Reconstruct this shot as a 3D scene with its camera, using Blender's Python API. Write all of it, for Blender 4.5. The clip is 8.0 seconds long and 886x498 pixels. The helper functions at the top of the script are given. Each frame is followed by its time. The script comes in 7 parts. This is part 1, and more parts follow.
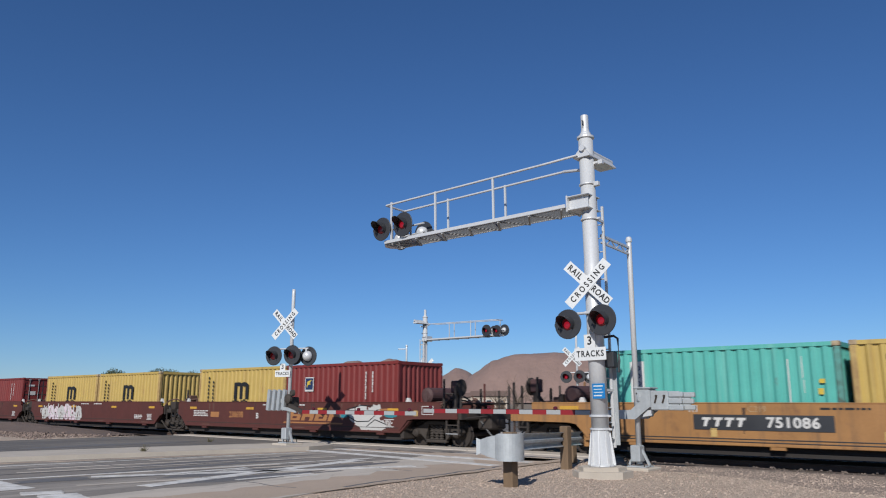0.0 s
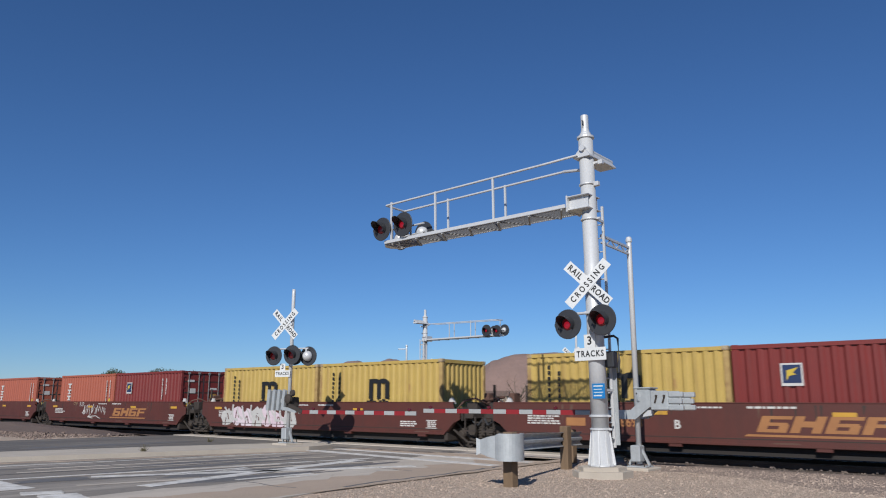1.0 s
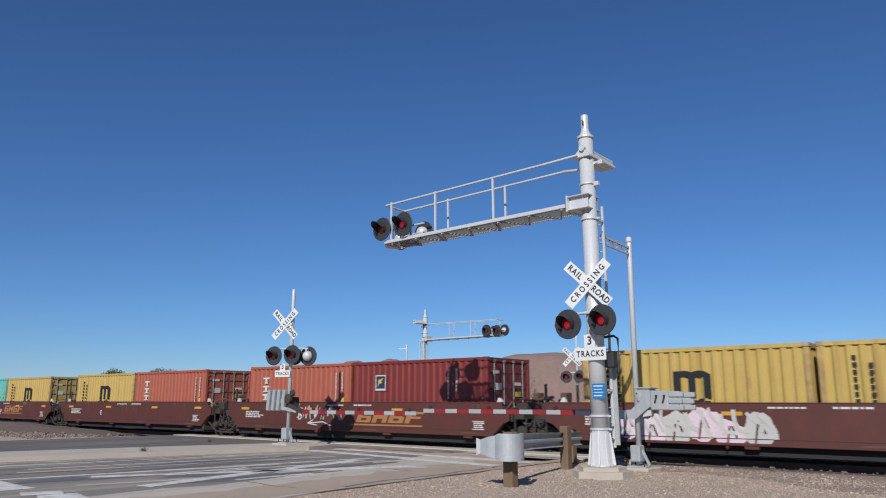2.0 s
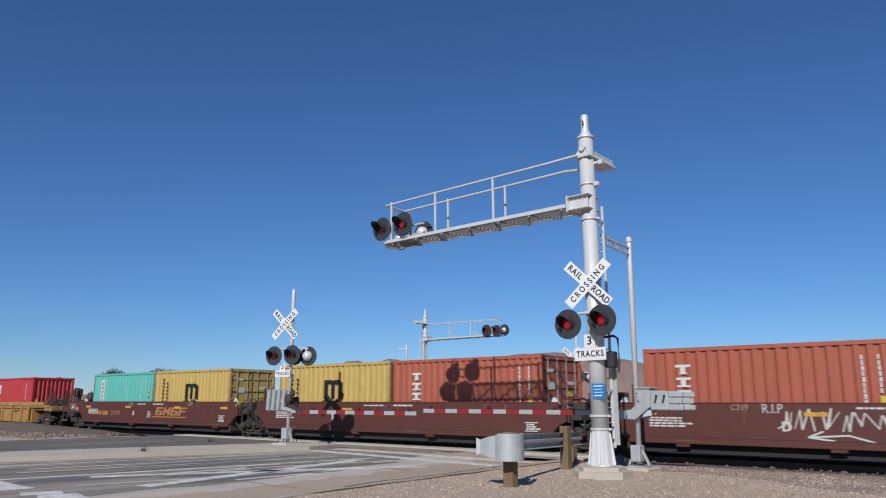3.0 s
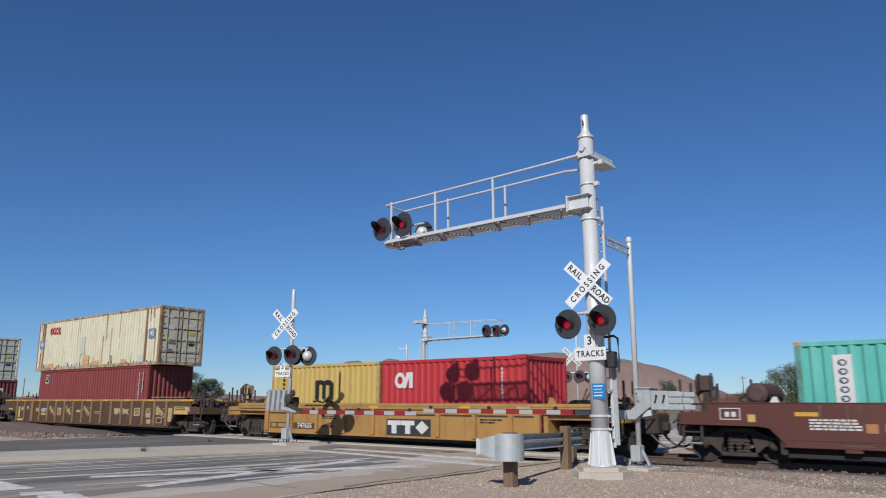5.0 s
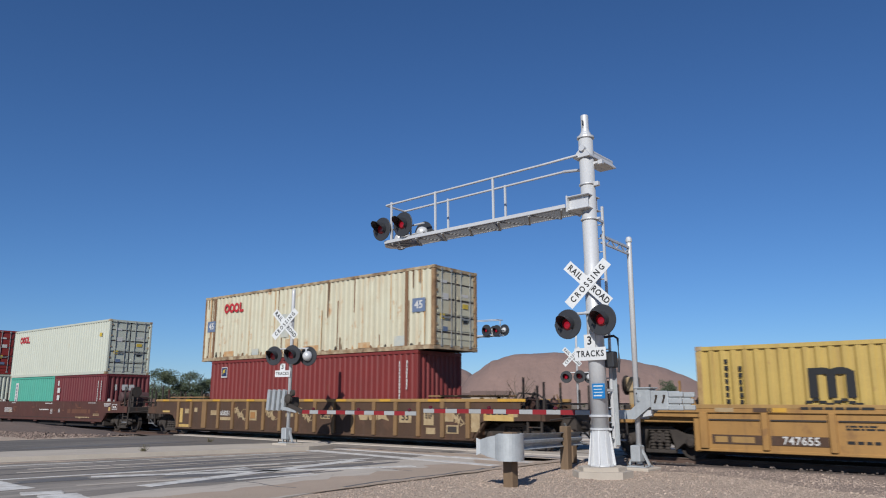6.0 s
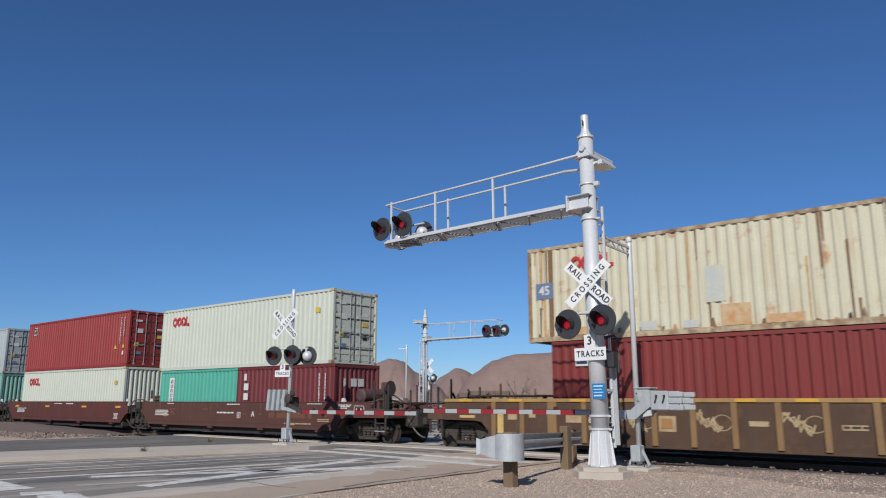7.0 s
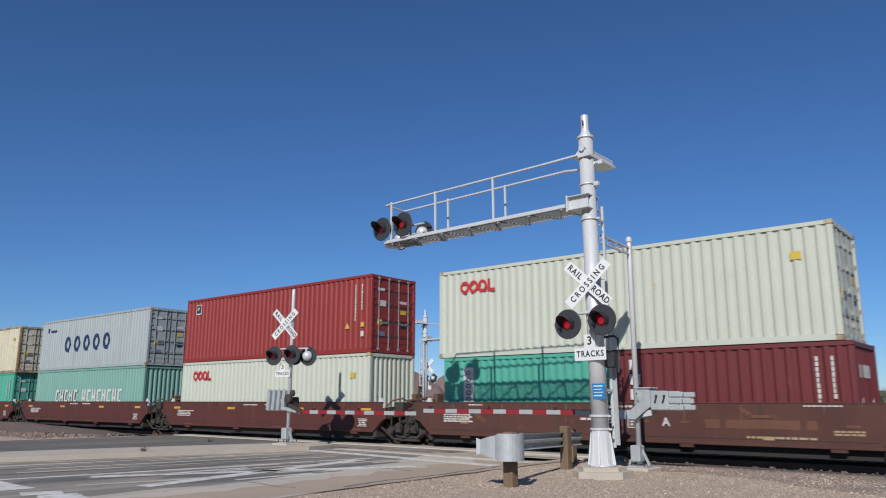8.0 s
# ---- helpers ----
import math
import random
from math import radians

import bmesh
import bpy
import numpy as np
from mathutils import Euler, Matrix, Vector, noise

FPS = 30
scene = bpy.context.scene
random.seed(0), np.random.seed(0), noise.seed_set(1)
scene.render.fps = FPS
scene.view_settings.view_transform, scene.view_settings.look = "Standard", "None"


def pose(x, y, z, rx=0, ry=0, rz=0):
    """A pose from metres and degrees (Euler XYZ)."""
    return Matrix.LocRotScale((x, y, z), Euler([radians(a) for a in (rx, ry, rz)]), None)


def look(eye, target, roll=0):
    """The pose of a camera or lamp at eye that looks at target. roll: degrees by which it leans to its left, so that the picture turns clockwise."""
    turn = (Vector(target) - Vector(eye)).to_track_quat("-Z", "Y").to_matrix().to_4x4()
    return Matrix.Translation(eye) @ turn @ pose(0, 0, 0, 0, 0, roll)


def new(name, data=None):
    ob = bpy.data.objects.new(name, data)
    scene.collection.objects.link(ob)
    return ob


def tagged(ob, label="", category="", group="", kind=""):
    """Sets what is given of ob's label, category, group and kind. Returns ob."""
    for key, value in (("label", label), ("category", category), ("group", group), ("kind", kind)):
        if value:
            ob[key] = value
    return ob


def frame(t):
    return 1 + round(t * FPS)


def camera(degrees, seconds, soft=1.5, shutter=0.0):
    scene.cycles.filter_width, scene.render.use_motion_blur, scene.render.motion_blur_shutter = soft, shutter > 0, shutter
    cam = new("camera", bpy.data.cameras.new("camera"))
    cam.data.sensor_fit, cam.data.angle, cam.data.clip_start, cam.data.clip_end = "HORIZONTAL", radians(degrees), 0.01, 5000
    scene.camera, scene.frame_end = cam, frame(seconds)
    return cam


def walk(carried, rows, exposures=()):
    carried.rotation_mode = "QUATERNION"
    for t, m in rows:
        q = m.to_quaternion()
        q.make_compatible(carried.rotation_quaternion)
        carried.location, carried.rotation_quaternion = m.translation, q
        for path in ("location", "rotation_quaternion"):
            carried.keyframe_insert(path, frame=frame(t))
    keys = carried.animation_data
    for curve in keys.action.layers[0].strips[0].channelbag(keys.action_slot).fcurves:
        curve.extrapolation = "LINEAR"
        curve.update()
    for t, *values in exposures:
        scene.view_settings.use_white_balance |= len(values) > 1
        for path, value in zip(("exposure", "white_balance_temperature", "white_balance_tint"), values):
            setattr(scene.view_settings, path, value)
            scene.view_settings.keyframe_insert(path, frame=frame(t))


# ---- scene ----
# ---- camera ----
cam = camera(61.5, 8.0, soft=1.1, shutter=0.1)
EYE = Vector((0.0, 0.0, 1.45))
YAW, PITCH = radians(39.59), radians(11.64)
AXIS = Vector((-math.sin(YAW) * math.cos(PITCH), math.cos(YAW) * math.cos(PITCH), math.sin(PITCH)))
VIEW = look(EYE, EYE + 10 * AXIS, 0.12)
walk(cam, [(0.0, VIEW), (8.0, VIEW)], exposures=[(0.0, 0.0, 5500, 10), (8.0, 0.0, 5500, 10)])

# ---- world and sun ----
SUN_ELEV, SUN_AZ = radians(33.4), radians(23.3)   # the sun stands behind the camera's right shoulder
sun_dir = Vector((math.sin(SUN_AZ) * math.cos(SUN_ELEV), -math.cos(SUN_AZ) * math.cos(SUN_ELEV), math.sin(SUN_ELEV)))
world = bpy.data.worlds.new("desert_sky")
scene.world = world
world.use_nodes = True
wn = world.node_tree.nodes
sky = wn.new("ShaderNodeTexSky")
sky.sky_type = "NISHITA"
sky.sun_disc = False
sky.sun_elevation = SUN_ELEV
sky.sun_rotation = math.pi - SUN_AZ
sky.altitude = 800
sky.air_density = 1.0
sky.dust_density = 0.0
sky.ozone_density = 7.6
world.node_tree.links.new(sky.outputs[0], wn["Background"].inputs[0])
wn["Background"].inputs[1].default_value = 0.0715
sun_data = bpy.data.lights.new("sun", "SUN")
sun_data.energy, sun_data.angle, sun_data.color = 5.2, radians(0.5), (1.0, 0.885, 0.72)
sun = new("sun", sun_data)
sun.matrix_world = look(sun_dir * 100, (0, 0, 0))

V_TRAIN = 17.5          # metres a second, towards +X
TRACK_Y = 20.43         # middle of the occupied track
RAIL_Z = 0.04           # top of rail
SIDE_Y = 1.219          # half width of a container


# ---- materials ----
def mat_nodes(name):
    m = bpy.data.materials.new(name)
    m.use_nodes = True
    nt = m.node_tree
    return m, nt, nt.nodes["Principled BSDF"]


def noise_node(nt, coord, scale, detail=6, stretch=(1, 1, 1), rough=0.6):
    mp = nt.nodes.new("ShaderNodeMapping")
    mp.inputs["Scale"].default_value = stretch
    nt.links.new(coord, mp.inputs[0])
    n = nt.nodes.new("ShaderNodeTexNoise")
    n.inputs["Scale"].default_value, n.inputs["Detail"].default_value, n.inputs["Roughness"].default_value = scale, detail, rough
    nt.links.new(mp.outputs[0], n.inputs["Vector"])
    return n.outputs["Fac"]


def ramp(nt, fac, lo, hi):
    r = nt.nodes.new("ShaderNodeMapRange")
    r.inputs[1].default_value, r.inputs[2].default_value = lo, hi
    nt.links.new(fac, r.inputs[0])
    return r.outputs[0]


def mix(nt, fac, a, b):
    m = nt.nodes.new("ShaderNodeMix")
    m.data_type = "RGBA"
    for socket, value in ((m.inputs[0], fac), (m.inputs[6], a), (m.inputs[7], b)):
        if isinstance(value, (tuple, list)):
            socket.default_value = (*value, 1)
        elif isinstance(value, float):
            socket.default_value = value
        else:
            nt.links.new(value, socket)
    return m.outputs[2]


def scaled(nt, fac, k):
    m = nt.nodes.new("ShaderNodeMath")
    m.operation = "MULTIPLY"
    nt.links.new(fac, m.inputs[0])
    m.inputs[1].default_value = k
    return m.outputs[0]


def bumped(nt, bsdf, fac, strength, distance):
    b = nt.nodes.new("ShaderNodeBump")
    b.inputs["Strength"].default_value, b.inputs["Distance"].default_value = strength, distance
    nt.links.new(fac, b.inputs["Height"])
    nt.links.new(b.outputs[0], bsdf.inputs["Normal"])


def surface(name, rgb, second=None, rough=0.6, metal=0.0, rust=0.0, rust_rgb=(0.13, 0.05, 0.02), streak=0.0, streak_rgb=(0.06, 0.045, 0.035),
            scale=1.2, grain=25.0, bump=0.15, dist=0.01, spread=0.5, vary=0.0, space="Object", tone=0.79, lane=0.0, lane_rgb=(0.2, 0.18, 0.155)):
    """A weathered surface: base colour, cloudy second colour, fine grain, rust patches and rain streaks."""
    m, nt, bsdf = mat_nodes(name)
    tc = nt.nodes.new("ShaderNodeTexCoord")
    coord = tc.outputs[space]
    rgb, second = tuple(c * tone for c in rgb), tuple(c * tone for c in (second or [c * 0.7 for c in rgb]))
    big = noise_node(nt, coord, scale, 5)
    fine = noise_node(nt, coord, grain, 4)
    col = mix(nt, scaled(nt, ramp(nt, big, 0.5 - spread / 2, 0.5 + spread / 2), 0.8), rgb, second)
    col = mix(nt, scaled(nt, ramp(nt, fine, 0.35, 0.75), 0.25), col, tuple(c * 0.55 for c in rgb))
    if streak:
        st = noise_node(nt, coord, 3.0, 5, (1.6, 1.6, 0.12))
        col = mix(nt, scaled(nt, ramp(nt, st, 0.52, 0.78), streak), col, streak_rgb)
    if lane:
        ln = noise_node(nt, coord, 1.0, 6, (2.6, 0.10, 1), 0.65)
        col = mix(nt, scaled(nt, ramp(nt, ln, 0.50, 0.66), lane), col, lane_rgb)
    if rust:
        rs = noise_node(nt, coord, 2.3, 8, (1, 1, 0.7), 0.7)
        col = mix(nt, scaled(nt, ramp(nt, rs, 0.68 - 0.22 * rust, 0.78 - 0.16 * rust), 0.9), col, rust_rgb)
    if vary:
        oi = nt.nodes.new("ShaderNodeObjectInfo")
        col = mix(nt, scaled(nt, oi.outputs["Random"], vary), col, tuple(c * 0.5 for c in rgb))
    nt.links.new(col, bsdf.inputs["Base Color"])
    bsdf.inputs["Metallic"].default_value = metal
    rr = nt.nodes.new("ShaderNodeMapRange")
    rr.inputs[3].default_value, rr.inputs[4].default_value = max(0.05, rough - 0.12), min(1, rough + 0.15)
    nt.links.new(big, rr.inputs[0])
    nt.links.new(rr.outputs[0], bsdf.inputs["Roughness"])
    if bump:
        bumped(nt, bsdf, fine, bump, dist)
    return m


def glow(name, rgb, power, base=(0.3, 0.01, 0.01)):
    m, nt, bsdf = mat_nodes(name)
    bsdf.inputs["Base Color"].default_value = (*base, 1)
    bsdf.inputs["Roughness"].default_value = 0.25
    bsdf.inputs["Emission Color"].default_value = (*rgb, 1)
    bsdf.inputs["Emission Strength"].default_value = power
    return m


SILVER = surface("aluminium_paint", (0.74, 0.74, 0.73), (0.62, 0.62, 0.62), 0.40, 0.2, scale=2.0, bump=0.05, streak=0.18, streak_rgb=(0.3, 0.3, 0.3))
GALV = surface("galvanised_steel", (0.58, 0.60, 0.60), (0.38, 0.40, 0.41), 0.55, 0.35, scale=5.0, bump=0.12, streak=0.4, streak_rgb=(0.24, 0.24, 0.23), rust=0.12, rust_rgb=(0.3, 0.26, 0.2))
BLACK = surface("black_paint", (0.030, 0.031, 0.035), (0.045, 0.046, 0.05), 0.5, bump=0.05)
WHITE_SIGN = surface("white_sign_sheet", (0.8, 0.8, 0.78), (0.68, 0.68, 0.66), 0.4, bump=0.0, scale=3)
BLUE_SIGN = surface("blue_sign_sheet", (0.03, 0.22, 0.55), (0.02, 0.18, 0.45), 0.4, bump=0.0)
LETTER = surface("black_lettering", (0.015, 0.015, 0.015), rough=0.5, bump=0.0)
RED_TAPE = surface("red_reflective_tape", (0.30, 0.016, 0.020), (0.22, 0.014, 0.017), 0.5, bump=0.0)
WHITE_TAPE = surface("white_reflective_tape", (0.44, 0.44, 0.43), (0.34, 0.34, 0.33), 0.5, bump=0.0)
CONCRETE = surface("weathered_concrete", (0.60, 0.525, 0.43), (0.46, 0.40, 0.325), 0.9, scale=1.3, grain=40, bump=0.4, dist=0.01)
WOOD = surface("weathered_timber", (0.24, 0.16, 0.09), (0.14, 0.09, 0.05), 0.85, streak=0.6, streak_rgb=(0.06, 0.04, 0.025), grain=30, bump=0.5, dist=0.01)
TIE_WOOD = surface("creosoted_tie", (0.09, 0.065, 0.05), (0.055, 0.042, 0.035), 0.9, grain=20, bump=0.4)
RAIL_STEEL = surface("rail_steel", (0.16, 0.10, 0.07), (0.10, 0.065, 0.05), 0.6, 0.3, bump=0.2)
RAIL_HEAD = surface("polished_rail_head", (0.30, 0.27, 0.24), (0.2, 0.17, 0.15), 0.5, 0.6, bump=0.0)
ASPHALT = surface("worn_asphalt", (0.51, 0.445, 0.37), (0.40, 0.348, 0.288), 0.92, scale=0.45, grain=60, bump=0.6, dist=0.008, rust=0.5, rust_rgb=(0.27, 0.24, 0.205), tone=1.0, lane=0.35)
ASPHALT_MID = surface("traffic_worn_asphalt", (0.22, 0.192, 0.161), (0.147, 0.130, 0.112), 0.92, scale=0.45, grain=60, bump=0.6, dist=0.008, rust=0.5, rust_rgb=(0.115, 0.103, 0.092), tone=1.0, lane=0.75, lane_rgb=(0.36, 0.318, 0.268))
ASPHALT_OLD = surface("dark_old_asphalt", (0.122, 0.109, 0.096), (0.083, 0.075, 0.067), 0.92, scale=0.4, grain=60, bump=0.6, dist=0.008, rust=0.4, rust_rgb=(0.21, 0.185, 0.155), tone=1.0, lane=0.5, lane_rgb=(0.27, 0.24, 0.2))
TAR = surface("tar_patch", (0.13, 0.125, 0.125), (0.20, 0.187, 0.175), 0.8, scale=2, grain=60, bump=0.3)
ROAD_PAINT = surface("worn_road_paint", (0.72, 0.69, 0.64), (0.42, 0.39, 0.35), 0.8, scale=3.5, grain=50, bump=0.2, spread=0.22, tone=0.9)
DIRT = surface("desert_gravel", (0.56, 0.435, 0.325), (0.43, 0.335, 0.25), 0.97, scale=0.5, grain=30, bump=0.9, dist=0.03)
DIRT_DARK = surface("dusky_gravel", (0.36, 0.275, 0.215), (0.25, 0.19, 0.15), 0.97, scale=0.9, grain=30, bump=0.9, dist=0.03)
SCRUB = surface("dry_scrubland", (0.30, 0.225, 0.15), (0.17, 0.135, 0.085), 0.97, scale=0.06, grain=1.2, bump=0.6, dist=0.2)
BALLAST = surface("dark_ballast", (0.11, 0.085, 0.07), (0.17, 0.125, 0.10), 0.95, scale=0.8, grain=18, bump=1.0, dist=0.05)
BALLAST_RED = surface("reddish_ballast", (0.17, 0.123, 0.10), (0.128, 0.094, 0.078), 0.95, scale=0.8, grain=18, bump=1.0, dist=0.05)
HILL = surface("bare_rocky_hill", (0.31, 0.205, 0.165), (0.24, 0.165, 0.135), 0.97, scale=0.02, grain=0.15, bump=0.5, dist=4.0)
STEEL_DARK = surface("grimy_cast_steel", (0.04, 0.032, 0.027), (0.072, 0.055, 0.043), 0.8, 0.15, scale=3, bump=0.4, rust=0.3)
BOGIE_STEEL = surface("dusty_cast_steel", (0.070, 0.056, 0.045), (0.036, 0.029, 0.024), 0.85, 0.1, scale=3, bump=0.4)
GRATE_STEEL = surface("dull_grating_steel", (0.42, 0.42, 0.42), (0.30, 0.30, 0.30), 0.6, 0.3)
TANK_PAINT = surface("purplish_brown_tank_paint", (0.10, 0.045, 0.042), (0.06, 0.032, 0.03), 0.7, streak=0.6, rust=0.5, rust_rgb=(0.14, 0.06, 0.035), bump=0.2)
WHEEL_STEEL = surface("wheel_steel", (0.06, 0.047, 0.04), (0.04, 0.033, 0.028), 0.65, 0.3, scale=4, bump=0.2)
CAR_BROWN = surface("oxide_brown_car_paint", (0.112, 0.029, 0.019), (0.076, 0.022, 0.016), 0.62, streak=0.5, streak_rgb=(0.045, 0.022, 0.017), rust=0.2, rust_rgb=(0.085, 0.036, 0.024), bump=0.08)
CAR_FADED = surface("dull_weathered_brown_car_paint", (0.098, 0.033, 0.022), (0.066, 0.026, 0.018), 0.8, streak=0.5, rust=0.35, rust_rgb=(0.10, 0.045, 0.025), bump=0.1)
CAR_YELLOW = surface("faded_yellow_car_paint", (0.40, 0.20, 0.06), (0.285, 0.138, 0.042), 0.65, streak=0.75, rust=0.5, rust_rgb=(0.16, 0.075, 0.03), bump=0.08)
# near-black that puts the shade inside the wells into the colour
SILL_SHADE = surface("black_sill_shade", (0.022, 0.018, 0.016), (0.035, 0.028, 0.024), 0.85, scale=3, bump=0.3)
CAR_GOLD = surface("weathered_gold_car_paint", (0.43, 0.235, 0.06), (0.31, 0.165, 0.045), 0.7, streak=0.55, streak_rgb=(0.10, 0.055, 0.025), rust=0.5, rust_rgb=(0.17, 0.085, 0.03), bump=0.1)
CLUTTER_RUST = surface("rusty_brake_gear", (0.15, 0.075, 0.05), (0.08, 0.045, 0.035), 0.8, scale=4, rust=0.3, bump=0.3)
CAR_RUSTY = surface("rust_stained_yellow_car_paint", (0.092, 0.048, 0.024), (0.058, 0.032, 0.018), 0.8, streak=0.6, rust=0.75, rust_rgb=(0.09, 0.044, 0.024), bump=0.15)
CHORD_TAN = surface("tan_weathered_trim", (0.43, 0.265, 0.075), (0.27, 0.15, 0.055), 0.7, streak=0.4, rust=0.4, bump=0.12)
RIB_TAN = surface("tan_rib_paint", (0.29, 0.17, 0.065), (0.17, 0.098, 0.042), 0.7, streak=0.5, rust=0.4, bump=0.12)
OLD_CREAM = surface("worn_cream_stencil", (0.47, 0.36, 0.20), (0.31, 0.205, 0.095), 0.7, bump=0.0, scale=5, spread=0.3)
FADED_MARK = surface("faded_orange_mark", (0.155, 0.062, 0.03), (0.11, 0.042, 0.024), 0.7, bump=0.0)
TRIM_YELLOW = surface("bright_yellow_trim", (0.66, 0.37, 0.035), (0.5, 0.27, 0.03), 0.55, streak=0.4, bump=0.05)
LENS_LIT = glow("red_lens_lit", (1.0, 0.02, 0.045), 0.32, (0.12, 0.006, 0.010))
LENS_DIM = glow("red_lens_dim", (1.0, 0.02, 0.03), 0.03, (0.055, 0.006, 0.008))
STENCIL = surface("white_stencil_paint", (0.7, 0.68, 0.64), (0.55, 0.52, 0.48), 0.6, bump=0.0)
GOLD = surface("gold_stencil_paint", (0.44, 0.205, 0.066), (0.30, 0.125, 0.045), 0.6, bump=0.0)
LEAF = surface("dusty_green_leaves", (0.12, 0.145, 0.075), (0.075, 0.10, 0.05), 0.75, scale=0.8, grain=6, bump=0.0)
LEAF_DRY = surface("dry_grey_twigs", (0.20, 0.15, 0.11), (0.13, 0.10, 0.075), 0.9, scale=0.8, grain=6, bump=0.0)
BARK = surface("grey_brown_bark", (0.13, 0.10, 0.075), (0.08, 0.06, 0.045), 0.9, bump=0.5)
SIGN_YELLOW = surface("fluorescent_yellow_sign", (0.65, 0.75, 0.03), (0.6, 0.7, 0.03), 0.45, bump=0.0)


# ---- mesh helpers ----
class Mesh:
    def __init__(self):
        self.v, self.f = [], []

    def add(self, vs, fs):
        k = len(self.v)
        self.v += [tuple(p) for p in vs]
        self.f += [tuple(i + k for i in q) for q in fs]
        return self

    def box(self, a, b, bevel=0.0):
        (x0, y0, z0), (x1, y1, z1) = a, b
        if not bevel:
            return self.add([(x0, y0, z0), (x1, y0, z0), (x1, y1, z0), (x0, y1, z0), (x0, y0, z1), (x1, y0, z1), (x1, y1, z1), (x0, y1, z1)],
                            [(3, 2, 1, 0), (4, 5, 6, 7), (0, 1, 5, 4), (1, 2, 6, 5), (2, 3, 7, 6), (3, 0, 4, 7)])
        e = bevel
        ring = [(x0 + e, y0), (x1 - e, y0), (x1, y0 + e), (x1, y1 - e), (x1 - e, y1), (x0 + e, y1), (x0, y1 - e), (x0, y0 + e)]
        cx, cy = (x0 + x1) / 2, (y0 + y1) / 2
        kx, ky = 1 - 2 * e / max(1e-6, x1 - x0), 1 - 2 * e / max(1e-6, y1 - y0)
        small = [(cx + (x - cx) * kx, cy + (y - cy) * ky) for x, y in ring]
        vs = [(x, y, z0) for x, y in small] + [(x, y, z0 + e) for x, y in ring] + [(x, y, z1 - e) for x, y in ring] + [(x, y, z1) for x, y in small]
        fs = [tuple(range(7, -1, -1)), tuple(range(24, 32))]
        for r in range(3):
            fs += [(8 * r + i, 8 * r + (i + 1) % 8, 8 * r + 8 + (i + 1) % 8, 8 * r + 8 + i) for i in range(8)]
        return self.add(vs, fs)

    def tube(self, pts, r, n=8):
        """One bent round bar through the points."""
        k = len(self.v)
        pts = [Vector(p) for p in pts]
        for i, p in enumerate(pts):
            d = pts[min(i + 1, len(pts) - 1)] - pts[max(i - 1, 0)]
            turn = d.to_track_quat("Z", "Y").to_matrix()
            self.v += [tuple(p + turn @ Vector((r * math.cos(2 * math.pi * j / n), r * math.sin(2 * math.pi * j / n), 0))) for j in range(n)]
        for i in range(len(pts) - 1):
            self.f += [(k + i * n + j, k + i * n + (j + 1) % n, k + (i + 1) * n + (j + 1) % n, k + (i + 1) * n + j) for j in range(n)]
        return self

    def lathe(self, p, q, profile, n=16):
        """Rings along the line from p to q: profile of (share of the way, radius)."""
        p, q = Vector(p), Vector(q)
        d = (q - p)
        turn = d.to_track_quat("Z", "Y").to_matrix()
        ax, ay = turn @ Vector((1, 0, 0)), turn @ Vector((0, 1, 0))
        vs, fs = [], []
        for s, r in profile:
            c = p + d * s
            vs += [c + ax * (r * math.cos(2 * math.pi * i / n)) + ay * (r * math.sin(2 * math.pi * i / n)) for i in range(n)]
        for k in range(len(profile) - 1):
            fs += [(k * n + i, k * n + (i + 1) % n, (k + 1) * n + (i + 1) % n, (k + 1) * n + i) for i in range(n)]
        m = (len(profile) - 1) * n
        fs += [tuple(range(n - 1, -1, -1)), tuple(range(m, m + n))]
        return self.add(vs, fs)

    def rod(self, p, q, r, n=10, r1=None):
        return self.lathe(p, q, [(0, r), (1, r if r1 is None else r1)], n)

    def beam(self, p, q, w, h, up=(0, 0, 1)):
        """A square bar from p to q, w wide and h high."""
        p, q, up = Vector(p), Vector(q), Vector(up)
        d = (q - p).normalized()
        s = d.cross(up).normalized() * (w / 2)
        u = s.cross(d).normalized() * (h / 2)
        vs = [c + a * s + b * u for c in (p, q) for a, b in ((-1, -1), (1, -1), (1, 1), (-1, 1))]
        return self.add(vs, [(0, 1, 2, 3), (7, 6, 5, 4), (0, 4, 5, 1), (1, 5, 6, 2), (2, 6, 7, 3), (3, 7, 4, 0)])

    def prism(self, poly, axis, a, b):
        """A polygon swept along an axis ('x', 'y' or 'z') from a to b; poly holds the two other coordinates in order."""
        put = {"x": lambda u, w, k: (k, u, w), "y": lambda u, w, k: (u, k, w), "z": lambda u, w, k: (u, w, k)}[axis]
        n = len(poly)
        vs = [put(u, w, a) for u, w in poly] + [put(u, w, b) for u, w in poly]
        return self.add(vs, [tuple(range(n)), tuple(range(2 * n - 1, n - 1, -1))] + [(i + n, (i + 1) % n + n, (i + 1) % n, i) for i in range(n)])


def mesh_of(name, m, material, smooth=False):
    me = bpy.data.meshes.new(name)
    me.from_pydata(m.v, [], m.f)
    bm = bmesh.new()
    bm.from_mesh(me)
    bmesh.ops.recalc_face_normals(bm, faces=bm.faces)
    bm.to_mesh(me)
    bm.free()
    me.materials.append(material)
    if smooth:
        me.polygons.foreach_set("use_smooth", [len(p.vertices) == 4 for p in me.polygons])
    me.update()
    return me


